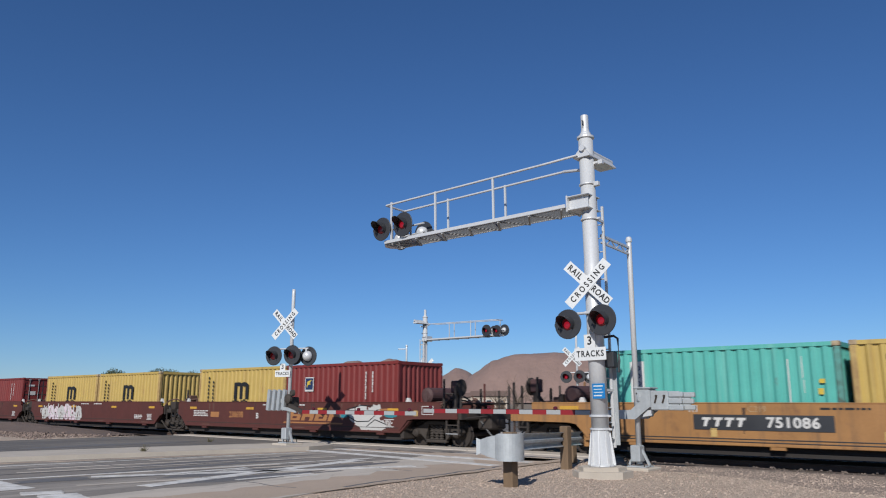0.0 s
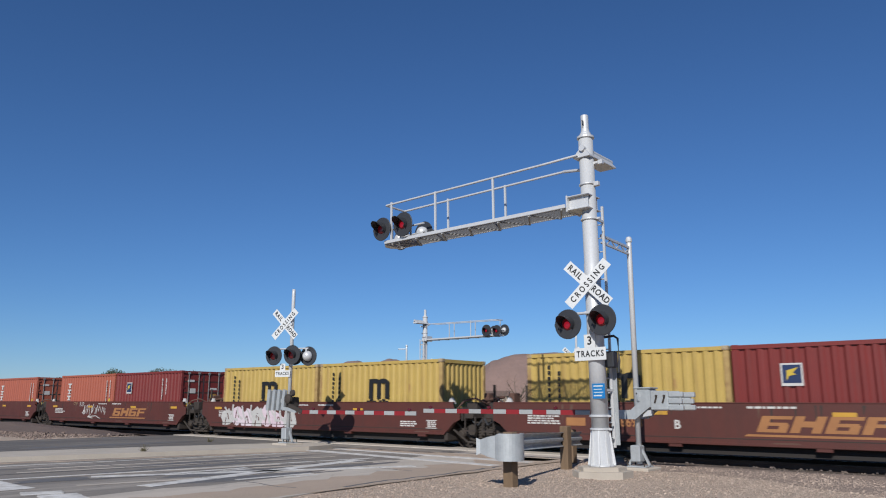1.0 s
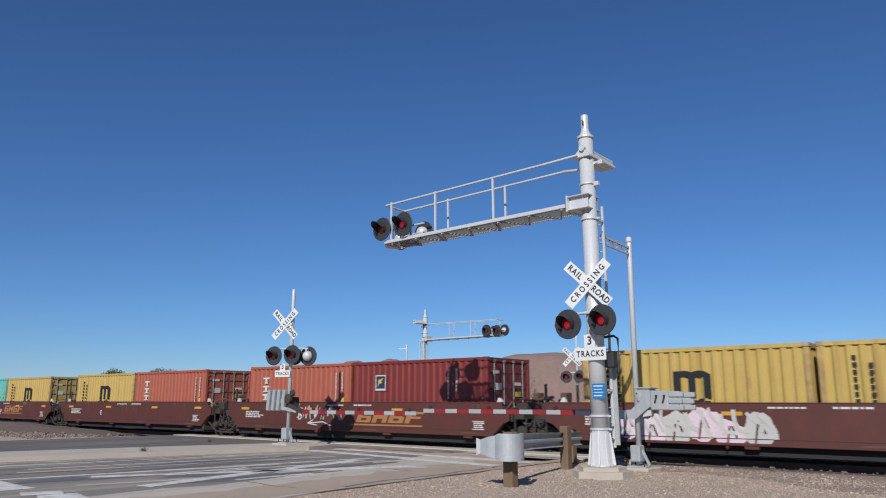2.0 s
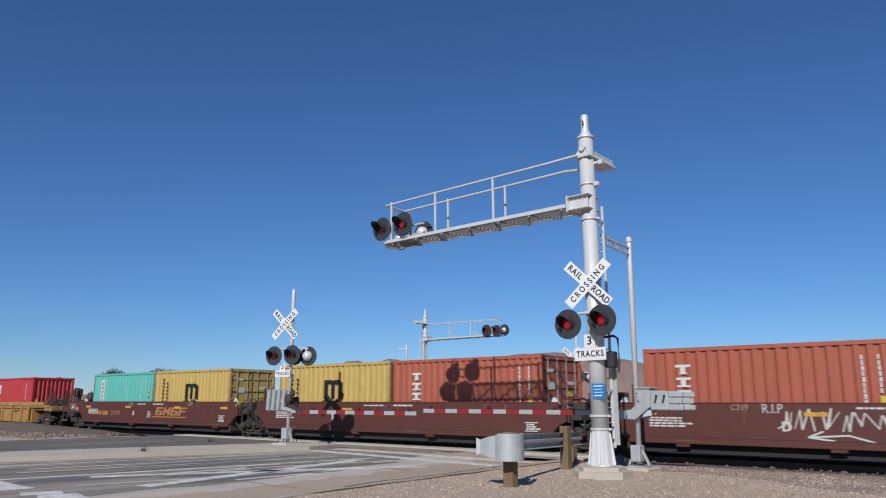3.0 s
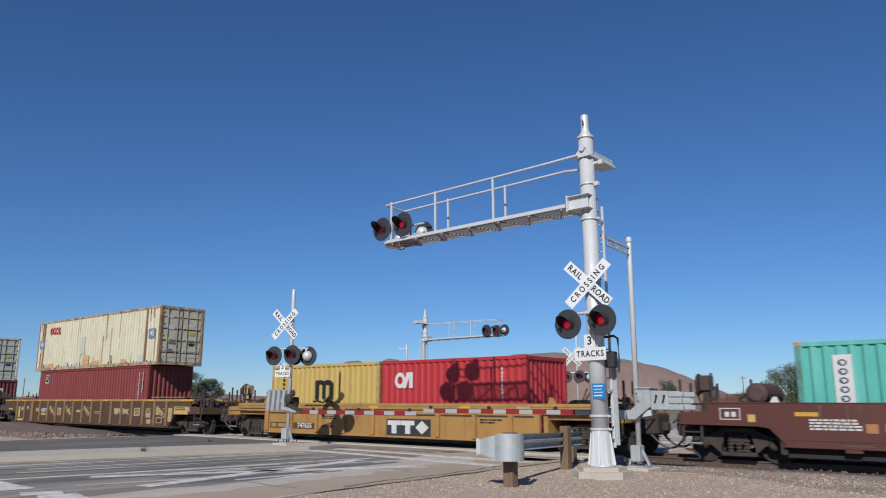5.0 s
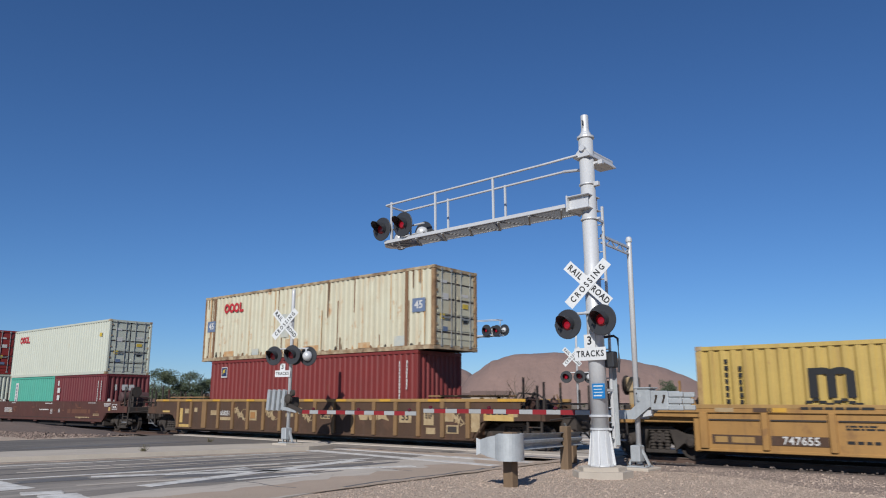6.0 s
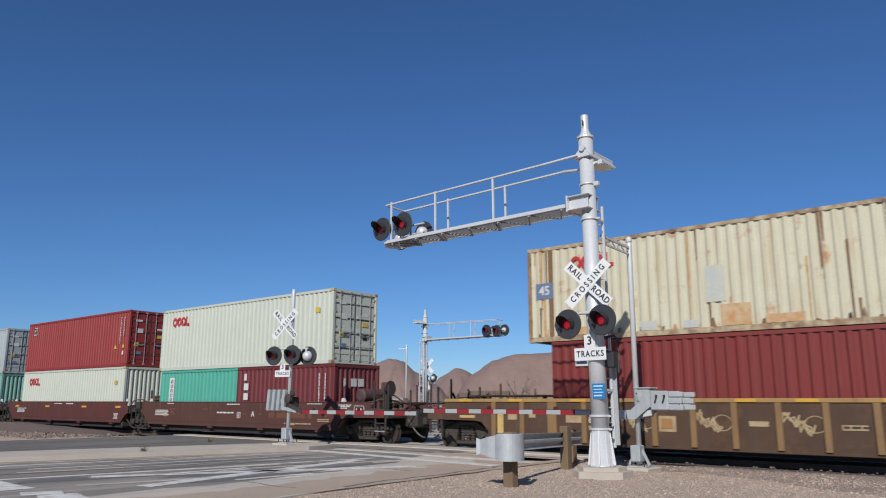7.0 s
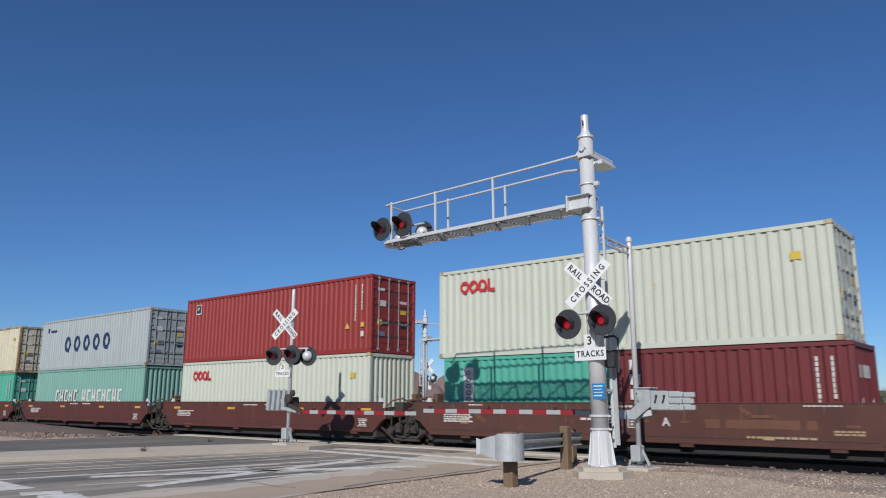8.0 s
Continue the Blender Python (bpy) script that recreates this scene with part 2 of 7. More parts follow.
def part(name, m, material, parent=None, label="", smooth=False, at=None):
    ob = new(name, mesh_of(name, m, material, smooth))
    ob.parent = parent
    if at is not None:
        ob.matrix_basis = at
    if label:
        tagged(ob, label)
    return ob


def thing(name, label, category, group="", at=None):
    ob = new(name)
    ob.empty_display_size = 0.2
    if at is not None:
        ob.matrix_basis = at
    return tagged(ob, label, category, group)


def solo(name, m, material, label, category="", group="", kind="", smooth=False, at=None):
    return tagged(part(name, m, material, None, "", smooth, at), label, category, group, kind)


def lettering(name, text, size, material, parent, at, stretch=1.0, deep=0.002, gap=1.0, bold=0.02):
    """Words in the built-in font, centred on at's origin, facing at's +z."""
    cu = bpy.data.curves.new(name, "FONT")
    cu.body, cu.size, cu.extrude, cu.align_x, cu.align_y, cu.resolution_u = text, size, deep, "CENTER", "CENTER", 3
    cu.offset, cu.space_character = size * bold, gap
    tmp = bpy.data.objects.new(name, cu)
    scene.collection.objects.link(tmp)
    me = bpy.data.meshes.new_from_object(tmp.evaluated_get(bpy.context.evaluated_depsgraph_get()))
    bpy.data.objects.remove(tmp)
    me.transform(Matrix.Diagonal((stretch, 1, 1, 1)))
    me.materials.clear()
    me.materials.append(material)
    ob = new(name, me)
    ob.parent = parent
    ob.matrix_basis = at
    return ob


def front(x, y, z, rz=0.0):
    """A pose on an upright face that looks towards -Y."""
    return pose(x, y, z, 90, 0, rz)


# ---- ground, road, tracks, hills ----
def away(px, dist, z=0.0):
    """A place at a bearing (tangent to the right of the view axis times 1345) and a distance along the axis."""
    k = (px - 784) / 1345
    return Vector((-math.sin(YAW) + k * math.cos(YAW), math.cos(YAW) + k * math.sin(YAW), 0)) * dist + Vector((0, 0, z))


def ground_height(x, y):
    """Flat apron, slightly dug out where the tracks run."""
    if 17.5 < y < 32 and not -31.5 < x < -9.2:
        return -0.2
    return 0.012 * noise.noise((x * 0.6, y * 0.6, 0)) - 0.012


def build_ground():
    xs = [-4200, -1500, -500, -200, -110, -80] + [-66 + 0.75 * i for i in range(112)] + [20, 30, 50, 90, 200, 600, 1500, 4200]
    ys = [-4200, -1200, -300, -80, -30, -12, -6] + [-3 + 0.6 * i for i in range(66)] + [38, 42, 50, 60, 80, 120, 200, 400, 900, 1800, 4200]
    m = Mesh()
    nx = len(xs)
    m.v = [(x, y, ground_height(x, y) if abs(x) < 100 and -10 < y < 40 else -0.05) for y in ys for x in xs]
    m.f = [(j * nx + i, j * nx + i + 1, (j + 1) * nx + i + 1, (j + 1) * nx + i) for j in range(len(ys) - 1) for i in range(nx - 1)]
    g = solo("ground", m, DIRT, "pale tan gravelly desert ground", "ground", kind="structure")
    g.data.materials.append(SCRUB)
    for p in g.data.polygons:
        if p.center.y > 33.5 or p.center.x < -60 or p.center.x > 40:
            p.material_index = 1


def flat(outline, z0, z1):
    return Mesh().prism(outline, "z", z0, z1)


def wobble(a, b, n, amp, seed):
    """Points from a to b with an uneven edge."""
    rnd = random.Random(seed)
    return [(a[0] + (b[0] - a[0]) * i / n + rnd.uniform(-amp, amp), a[1] + (b[1] - a[1]) * i / n + rnd.uniform(-amp, amp)) for i in range(n + 1)]


def build_road():
    rnd = random.Random(3)
    right_edge = wobble((-8.6, -12), (-9.6, 7.5), 24, 0.12, 1) + wobble((-10.0, 9.2), (-10.2, 17.9), 14, 0.16, 2)
    outline = right_edge + [(-9.7, 18.1), (-9.7, 32), (-20, 62), (-24, 62)] + wobble((-14.2, 32), (-14.1, 16.6), 16, 0.12, 7) + wobble((-13.7, 15.2), (-12.1, 9.5), 14, 0.14, 17) + wobble((-12.0, 8.8), (-11.3, -12), 24, 0.14, 27)
    solo("road", flat(outline, -0.12, 0.012), ASPHALT, "worn grey asphalt road with patched cracks", "road", kind="structure")
    solo("road", flat([(-20.6, -12), (-20.6, 32), (-30, 62), (-24, 62)] + wobble((-14.1, 32), (-14.0, 17), 8, 0.05, 8) + wobble((-11.0, 16.5), (-10.4, -12), 20, 0.05, 8), -0.12, 0.008), ASPHALT_MID, "traffic-worn grey asphalt lane beside the median", "road", kind="structure")
    solo("road", flat([(-20.6, -12), (-20.6, 32), (-30, 62), (-41, 62), (-31, 32), (-31, -12)], -0.12, 0.010), ASPHALT_OLD, "dark old asphalt roadway beyond the median", "road", kind="structure")
    # raised concrete median between the two roadways
    isl = [(-21.6, -10), (-20.1, 7.5), (-18.0, 15.4), (-18.25, 16.6), (-19.2, 17.0), (-20.2, 16.4), (-21.5, 12.0), (-22.4, 8.0), (-24.0, -10)]
    solo("median", flat(isl, -0.02, 0.13), CONCRETE, "low pale concrete median with a rounded kerb", "median", kind="structure")
    # far-side median
    isl2 = [(-20.6, 33.5), (-18.9, 33.5), (-28.5, 60), (-31, 60)]
    solo("median", flat(isl2, -0.02, 0.15), CONCRETE, "low pale concrete median beyond the tracks", "median", kind="structure")
    # crossing panels
    for k, yc in enumerate((TRACK_Y, TRACK_Y + 4.3, TRACK_Y + 8.6)):
        grp = thing("level_crossing", "grey concrete and asphalt crossing deck between the rails", "level crossing", "crossing decks")
        for i in range(9):
            x0 = -30.8 + i * 2.35
            for y0, y1 in ((-1.9, -0.85), (-0.62, 0.62), (0.85, 1.9)):
                part("panel", Mesh().box((x0, yc + y0, -0.15), (x0 + 2.31, yc + y1, 0.03), 0.015), CONCRETE if i % 3 else ASPHALT, grp)
    # sand blown over the road's edge and before the rails
    for k, (a, b, deep) in enumerate((((-9.6, 6.2), (-10.1, 17.6), 2.9), ((-17.9, 17.4), (-10.4, 17.3), 1.6), ((-19.9, 7.0), (-17.9, 15.2), 0.4))):
        rag = random.Random(60 + k)
        near = wobble(a, b, 30, 0.05, 61 + k)
        dx, dy = b[0] - a[0], b[1] - a[1]
        size = math.hypot(dx, dy)
        nx, ny = ((-dy / size, dx / size) if k != 2 else (dy / size, -dx / size)) if k != 1 else (0.0, -1.0)
        far = []
        for i, (x, y) in enumerate(reversed(near)):
            w = deep * (0.45 + 0.55 * abs(noise.noise((i * 0.35, k * 9.0, 0)))) + rag.uniform(-0.12, 0.12)
            far.append((x + nx * w, y + ny * w))
        solo("sand_drift", flat(near + far, 0.006, 0.0135), DIRT, "thin drift of pale sand on the asphalt", "sand", kind="structure")
    # darker gravel that spills from the track bed over the apron
    rag = random.Random(71)
    near = [(-9.2 + 0.9 * i, 16.7 - 0.24 * i - 0.012 * i * i + rag.uniform(-0.3, 0.3)) for i in range(26)]
    solo("gravel_spill", flat(near + [(30.0, 3.0), (30.0, 17.8), (-9.4, 17.8)], -0.05, -0.009), DIRT_DARK, "darker brown gravel spilling from the track bed", "gravel", kind="structure")
    # painted marks, each a thin coat on the asphalt
    z0, z1 = 0.012, 0.017

    def mark(poly, mat=ROAD_PAINT, name="road_marking", label="worn white painted marking on the asphalt", up=0.0):
        solo(name, flat(poly, z0, z1 + up), mat, label, "road marking", kind="structure")

    def stripe(a, b, w, **k):
        a, b = Vector((*a, 0)), Vector((*b, 0))
        s = (b - a).normalized().cross(Vector((0, 0, 1))) * (w / 2)
        n = 6
        left = [(a + (b - a) * i / n - s * rnd.uniform(0.85, 1.05)) for i in range(n + 1)]
        right = [(a + (b - a) * i / n + s * rnd.uniform(0.85, 1.05)) for i in range(n, -1, -1)]
        mark([(p.x, p.y) for p in left + right], **k)

    stripe((-18.0, 15.5), (-10.5, 14.65), 0.42)                 # stop line
    stripe((-18.0, 16.55), (-10.4, 15.95), 0.35)                # second line before the gate
    stripe((-19.0, 6.0), (-17.4, 15.2), 0.12)                   # edge line beside the median
    stripe((-16.1, 3.0), (-14.35, 14.5), 0.13)                  # lane line
    for xa, xb in ((-17.6, -13.72), (-13.1, -12.7), (-12.55, -11.8)):   # worn band before the crossing symbol
        stripe((xa, 5.62), (xb, 5.45), 0.62)
    for a, b, w in (((-17.6, 7.2), (-16.6, 13.2), 0.2), ((-16.9, 6.7), (-15.5, 14.2), 0.16), ((-15.5, 6.9), (-14.6, 11.6), 0.24), ((-14.2, 10.6), (-13.4, 14.2), 0.22), ((-17.9, 10.2), (-17.3, 14.5), 0.14), ((-13.6, 6.4), (-12.9, 9.2), 0.2), ((-12.9, 10.2), (-12.5, 13.6), 0.26)):
        stripe(a, b, w, mat=ASPHALT, name="road_wear", label="pale worn strip along the asphalt lane", up=-0.002)
    stripe((-14.95, 7.3), (-11.85, 13.3), 0.34)                 # the crossed bars of the symbol
    stripe((-12.6, 7.1), (-14.15, 13.8), 0.40)
    for cx, cy in ((-14.3, 9.6), (-12.2, 9.7)):                 # the two letters of the symbol, worn to strokes
        stripe((cx - 0.12, cy - 0.9), (cx - 0.06, cy + 0.9), 0.16)
        stripe((cx + 0.22, cy), (cx + 0.25, cy + 0.8), 0.14)
    for cx, cy, w, h, s in ((-13.7, 9.7, 0.35, 1.9, 5), (-12.5, 9.4, 0.35, 1.7, 6), (-15.6, 10.6, 0.22, 3.4, 7), (-16.6, 11.5, 0.25, 3.0, 8), (-13.0, 12.4, 0.22, 1.8, 11), (-14.9, 6.6, 0.3, 0.8, 12), (-25.5, 13.0, 0.5, 3.4, 13)):
        ring = []
        r2 = random.Random(s)
        for i in range(16):
            a = 2 * math.pi * i / 16
            k = r2.uniform(0.75, 1.1)
            ring.append((cx + w * k * math.cos(a), cy + h * k * math.sin(a)))
        solo("tar_patch", flat(ring, 0.0, 0.0145), TAR, "dark tar patch on the asphalt", "road patch", kind="structure")
    for a, b, w, s in (((-17.9, 6.5), (-16.6, 13.8), 0.10, 31), ((-16.8, 5.2), (-15.9, 12.2), 0.08, 32), ((-15.0, 4.6), (-14.0, 9.6), 0.14, 33), ((-14.6, 10.4), (-13.7, 13.8), 0.12, 34), ((-18.3, 9.5), (-17.7, 14.6), 0.07, 35), ((-12.6, 7.6), (-12.2, 11.4), 0.12, 36)):
        pts = wobble(a, b, 14, 0.05, s)
        m = Mesh()
        for p, q in zip(pts, pts[1:]):
            m.beam((*p, 0.0135), (*q, 0.0135), w, 0.006)
        solo("tar_seam", m, TAR, "dark tar seam along the lane", "road patch", kind="structure")
    # cracks in the asphalt
    for a, b, s in (((-19.0, 9.0), (-10.5, 8.6), 1), ((-17.5, 13.0), (-11.0, 12.3), 2), ((-9.95, 9.2), (-10.3, 15.6), 3), ((-28, 13), (-21.5, 12.5), 4)):
        pts = wobble(a, b, 26, 0.09, 20 + s)
        m = Mesh()
        for p, q in zip(pts, pts[1:]):
            m.beam((*p, 0.012), (*q, 0.012), 0.08 if s == 3 else 0.03, 0.01)
        solo("road_crack", m, TAR, "dark tar-sealed crack in the asphalt", "road crack", kind="structure")


def build_tracks():
    for k in range(3):
        yc = TRACK_Y + 4.3 * k
        label = "steel railway track on dark oily ballast" if k == 0 else "empty steel railway track on dark ballast"
        tr = thing("railway_track", label, "railway track", "three tracks", pose(0, yc, 0))
        m = Mesh()
        for i in range(330):
            x = -150 + i * 0.55
            if not -31 < x < -9.5:
                m.box((x, -1.3, -0.3), (x + 0.22, 1.3, -0.125 + 0.01 * math.sin(i * 7.1)))
        tagged(part("ties", m, TIE_WOOD, tr), kind="stuff")
        for y in (-0.755, 0.755):
            prof = [(-0.07, -0.125), (0.07, -0.125), (0.07, -0.11), (0.012, -0.09), (0.012, 0.0), (0.036, 0.01), (0.036, RAIL_Z - 0.006), (-0.036, RAIL_Z - 0.006), (-0.036, 0.01), (-0.012, 0.0), (-0.012, -0.09), (-0.07, -0.11)]
            rail = part("rail", Mesh().prism([(y + u, w) for u, w in prof], "x", -170, 60), RAIL_STEEL, tr)
            part("rail_head", Mesh().box((-170, y - 0.03, RAIL_Z - 0.006), (60, y + 0.03, RAIL_Z)), RAIL_HEAD, rail, "polished running surface")
    # ballast shoulders each side of the road
    for x0, x1, mat, label in ((-9.45, 60, BALLAST, "dark oil-stained ballast"), (-170, -31.2, BALLAST_RED, "reddish grey ballast")):
        m = Mesh()
        n = int((x1 - x0) / 0.8)
        prof = [(17.25, -0.22), (18.2, -0.10), (32.2, -0.12), (33.0, -0.22)]
        rnd = random.Random(9)
        for i in range(n + 1):
            x = x0 + (x1 - x0) * i / n
            m.v += [(x, y + rnd.uniform(-0.12, 0.12), z + rnd.uniform(-0.012, 0.012)) for y, z in prof]
        m.f = [(4 * i + j, 4 * i + j + 1, 4 * i + 5 + j, 4 * i + 4 + j) for i in range(n) for j in range(3)]
        solo("ballast", m, mat, label + " under the tracks", "ballast", kind="structure")
    # a long heap of reddish ballast on the far left verge
    m = Mesh()
    n = 60
    rnd = random.Random(5)
    for i in range(n + 1):
        x = -120 + 88 * i / n
        h = 0.55 * min(1, (n - i) / 8)
        m.v += [(x, 15.2 + rnd.uniform(-0.2, 0.2), -0.05), (x, 16.6, h * 0.6 + rnd.uniform(-0.05, 0.05)), (x, 17.6, h * 0.6 + rnd.uniform(-0.05, 0.05)), (x, 18.5, -0.1)]
    m.f = [(4 * i + j, 4 * i + j + 1, 4 * i + 5 + j, 4 * i + 4 + j) for i in range(n) for j in range(3)]
    solo("gravel_bank", m, BALLAST_RED, "low bank of reddish gravel beside the track", "gravel bank", kind="structure")


RANGES = (
    (1550, ((470, 2), (520, 18), (575, 46), (612, 72), (632, 74), (655, 64), (690, 77), (712, 72), (740, 50), (775, 30), (800, 2))),
    (1800, ((745, 2), (780, 44), (808, 60), (825, 56), (860, 30), (900, 2))),
    (1250, ((800, 2), (832, 46), (875, 74), (925, 86), (975, 89), (1040, 84), (1100, 77), (1160, 66), (1210, 50), (1255, 30), (1300, 14), (1360, 2))),
    (2100, ((-60, 4), (120, 12), (330, 16), (520, 8))),
    (2300, ((1290, 6), (1420, 18), (1500, 22), (1640, 14))),
)


def ridge(px, points):
    """Smooth height of a range at a bearing."""
    for (a, ha), (b, hb) in zip(points, points[1:]):
        if a <= px <= b:
            t = (px - a) / (b - a)
            t = t * t * (3 - 2 * t) * 0.5 + t * 0.5
            return ha + (hb - ha) * t
    return 0.0


def build_hills():
    for k, (dist, points) in enumerate(RANGES):
        m = Mesh()
        n, r = 110, 14
        lo, hi = points[0][0], points[-1][0]
        for j in range(r + 1):
            v = j / r
            for i in range(n + 1):
                px = lo + (hi - lo) * i / n
                rise = math.sin(v * math.pi * 0.5) if v < 0.999 else 1.0
                gully = 0.10 * noise.noise((px * 0.03, v * 2.5, k)) + 0.06 * noise.noise((px * 0.09, v * 5, k + 5)) + 0.025 * noise.noise((px * 0.25, v * 9, k))
                z = -2 + (ridge(px, points) / 1345 * dist + 3.4) * max(0.0, rise + gully * (1.1 - 0.8 * v))
                p = away(px, dist * (0.86 + 0.14 * v))
                m.v.append((p.x, p.y, z * (0.86 + 0.14 * v)))
        for i in range(n + 1):
            p = away(lo + (hi - lo) * i / n, dist * 1.15)
            m.v.append((p.x, p.y, -3))
        m.f = [(j * (n + 1) + i, j * (n + 1) + i + 1, (j + 1) * (n + 1) + i + 1, (j + 1) * (n + 1) + i) for j in range(r + 1) for i in range(n)]
        solo("hill", m, HILL, "bare reddish brown desert hills on the horizon", "hill", "hills on the horizon", "structure", smooth=True)


build_ground()
build_road()
build_tracks()
build_hills()


# ---- the train ----
RIDERS = []          # (thing, its x along the train)
WHEELS = []          # spinning wheelsets
PAINTS = {
    "yellow": surface("yellow_container_paint", (0.57, 0.405, 0.10), (0.45, 0.31, 0.08), 0.55, streak=0.6, streak_rgb=(0.22, 0.13, 0.04), rust=0.3, rust_rgb=(0.30, 0.17, 0.06), bump=0.05),
    "red": surface("dark_red_container_paint", (0.21, 0.026, 0.020), (0.16, 0.021, 0.017), 0.55, streak=0.2, rust=0.08, bump=0.05),
    "bright_red": surface("bright_red_container_paint", (0.46, 0.026, 0.03), (0.38, 0.023, 0.027), 0.5, streak=0.15, bump=0.05),
    "maroon": surface("maroon_container_paint", (0.150, 0.020, 0.021), (0.120, 0.017, 0.018), 0.55, streak=0.2, rust=0.08, bump=0.05),
    "brown_red": surface("brown_red_container_paint", (0.285, 0.028, 0.022), (0.225, 0.024, 0.019), 0.55, streak=0.2, rust=0.06, bump=0.05),
    "orange": surface("faded_orange_container_paint", (0.40, 0.105, 0.055), (0.35, 0.09, 0.05), 0.6, streak=0.22, rust=0.08, bump=0.05),
    "turquoise": surface("turquoise_container_paint", (0.13, 0.475, 0.40), (0.10, 0.39, 0.33), 0.55, streak=0.3, streak_rgb=(0.30, 0.52, 0.45), rust=0.08, rust_rgb=(0.1, 0.2, 0.17), bump=0.05),
    "green": surface("green_container_paint", (0.10, 0.40, 0.29), (0.08, 0.33, 0.235), 0.55, streak=0.15, bump=0.05),
    "pale_green": surface("grey_green_container_paint", (0.22, 0.40, 0.33), (0.18, 0.34, 0.28), 0.55, streak=0.15, bump=0.05),
    "white": surface("off_white_container_paint", (0.585, 0.60, 0.495), (0.51, 0.53, 0.435), 0.5, streak=0.22, streak_rgb=(0.36, 0.33, 0.24), bump=0.05, rust=0.10, rust_rgb=(0.38, 0.27, 0.14)),
    "cream": surface("rust_streaked_cream_container_paint", (0.63, 0.60, 0.44), (0.56, 0.505, 0.35), 0.55, streak=0.6, streak_rgb=(0.34, 0.20, 0.09), rust=0.42, rust_rgb=(0.33, 0.15, 0.045), bump=0.06),
    "grey": surface("blue_grey_container_paint", (0.40, 0.44, 0.44), (0.34, 0.38, 0.385), 0.55, streak=0.35, rust=0.1, bump=0.05),
}
WORDS = {"yellow": "mustard yellow", "red": "dark red", "bright_red": "bright red", "maroon": "maroon", "brown_red": "brownish red", "orange": "faded orange", "turquoise": "turquoise",
         "green": "green", "pale_green": "grey-green", "white": "off-white", "cream": "rust-streaked cream", "grey": "blue-grey"}
RUSTY_EDGE = surface("rusted_container_edge", (0.50, 0.40, 0.25), (0.21, 0.115, 0.05), 0.7, bump=0.2, scale=3.2, spread=0.22, rust=0.75, rust_rgb=(0.085, 0.042, 0.02))
CREAM_POST = surface("rust_eaten_cream_post", (0.36, 0.23, 0.11), (0.16, 0.085, 0.04), 0.75, bump=0.2, scale=4, spread=0.3, rust=0.6, rust_rgb=(0.08, 0.04, 0.02))
POST_TURQUOISE = surface("rusted_turquoise_post", (0.12, 0.34, 0.29), (0.07, 0.13, 0.10), 0.7, bump=0.2, scale=3, spread=0.25, rust=0.85, rust_rgb=(0.06, 0.04, 0.025))
RUSTY_YELLOW = surface("rusted_yellow_post", (0.50, 0.35, 0.12), (0.27, 0.15, 0.06), 0.7, bump=0.2, scale=3, spread=0.3, rust=0.5, rust_rgb=(0.12, 0.06, 0.03))
RUST_POST = surface("rusted_post", (0.24, 0.13, 0.06), (0.15, 0.08, 0.04), 0.75, bump=0.2)
PANEL_BLUE = surface("faded_blue_panel", (0.17, 0.22, 0.34), rough=0.5, bump=0.0)
RUST_PATCH = surface("orange_rust_patch", (0.50, 0.26, 0.09), (0.58, 0.46, 0.28), 0.7, bump=0.1, scale=4, spread=0.25)
GREY_PATCH = surface("bluish_grey_patch", (0.48, 0.50, 0.46), (0.6, 0.55, 0.41), 0.6, bump=0.05, scale=3, spread=0.3)
DATA_YELLOW = surface("faded_data_yellow", (0.60, 0.42, 0.14), (0.45, 0.28, 0.08), 0.65, bump=0.0, scale=4, spread=0.3)
LOGO_RED = surface("red_logo_paint", (0.55, 0.03, 0.035), rough=0.5, bump=0.0)
LOGO_BLUE = surface("dark_blue_logo_paint", (0.02, 0.04, 0.12), rough=0.5, bump=0.0)
LOGO_YELLOW = surface("yellow_logo_paint", (0.7, 0.5, 0.05), rough=0.5, bump=0.0)
LOCK_STEEL = surface("galvanised_lock_rod", (0.40, 0.40, 0.38), rough=0.5, metal=0.4, bump=0.0)


def corrugated(length, z0, z1, y, deep, pitch=0.278):
    """A trapezoidal steel wall along x on the plane y, its folds going in by deep."""
    n = max(2, round(length / pitch))
    step = length / n
    pts = []
    rag = random.Random(round(length * 100) + n)
    for i in range(n):
        x = -length / 2 + i * step + rag.uniform(-0.006, 0.006)
        d = deep * rag.uniform(0.78, 1.05)
        pts += [(x, y), (x + step * 0.30, y), (x + step * 0.48, y + d), (x + step * 0.80, y + d)]
    pts.append((length / 2, y))
    m = Mesh()
    m.v = [(x, yy, z) for z in (z0, z1) for x, yy in pts]
    k = len(pts)
    m.f = [(i, i + 1, k + i + 1, k + i) for i in range(k - 1)]
    return m


def blocks(ob, name, mat, y, items, label=""):
    """Plain painted shapes on a side wall: (x0, z0, x1, z1) each."""
    m = Mesh()
    for x0, z0, x1, z1 in items:
        m.box((x0, y - 0.006, z0), (x1, y - 0.001, z1))
    return part(name, m, mat, ob, label)


def ellipse(m, cx, cz, rx, rz, y, hole=0.0, n=20):
    outer = [(cx + rx * math.cos(2 * math.pi * i / n), cz + rz * math.sin(2 * math.pi * i / n)) for i in range(n)]
    if not hole:
        return m.prism(outer, "y", y - 0.006, y - 0.001)
    k = len(m.v)
    m.v += [(x, y - 0.006, z) for x, z in outer] + [(cx + (x - cx) * hole, y - 0.006, cz + (z - cz) * hole) for x, z in outer]
    m.f += [(k + i, k + (i + 1) % n, k + n + (i + 1) % n, k + n + i) for i in range(n)]
    return m


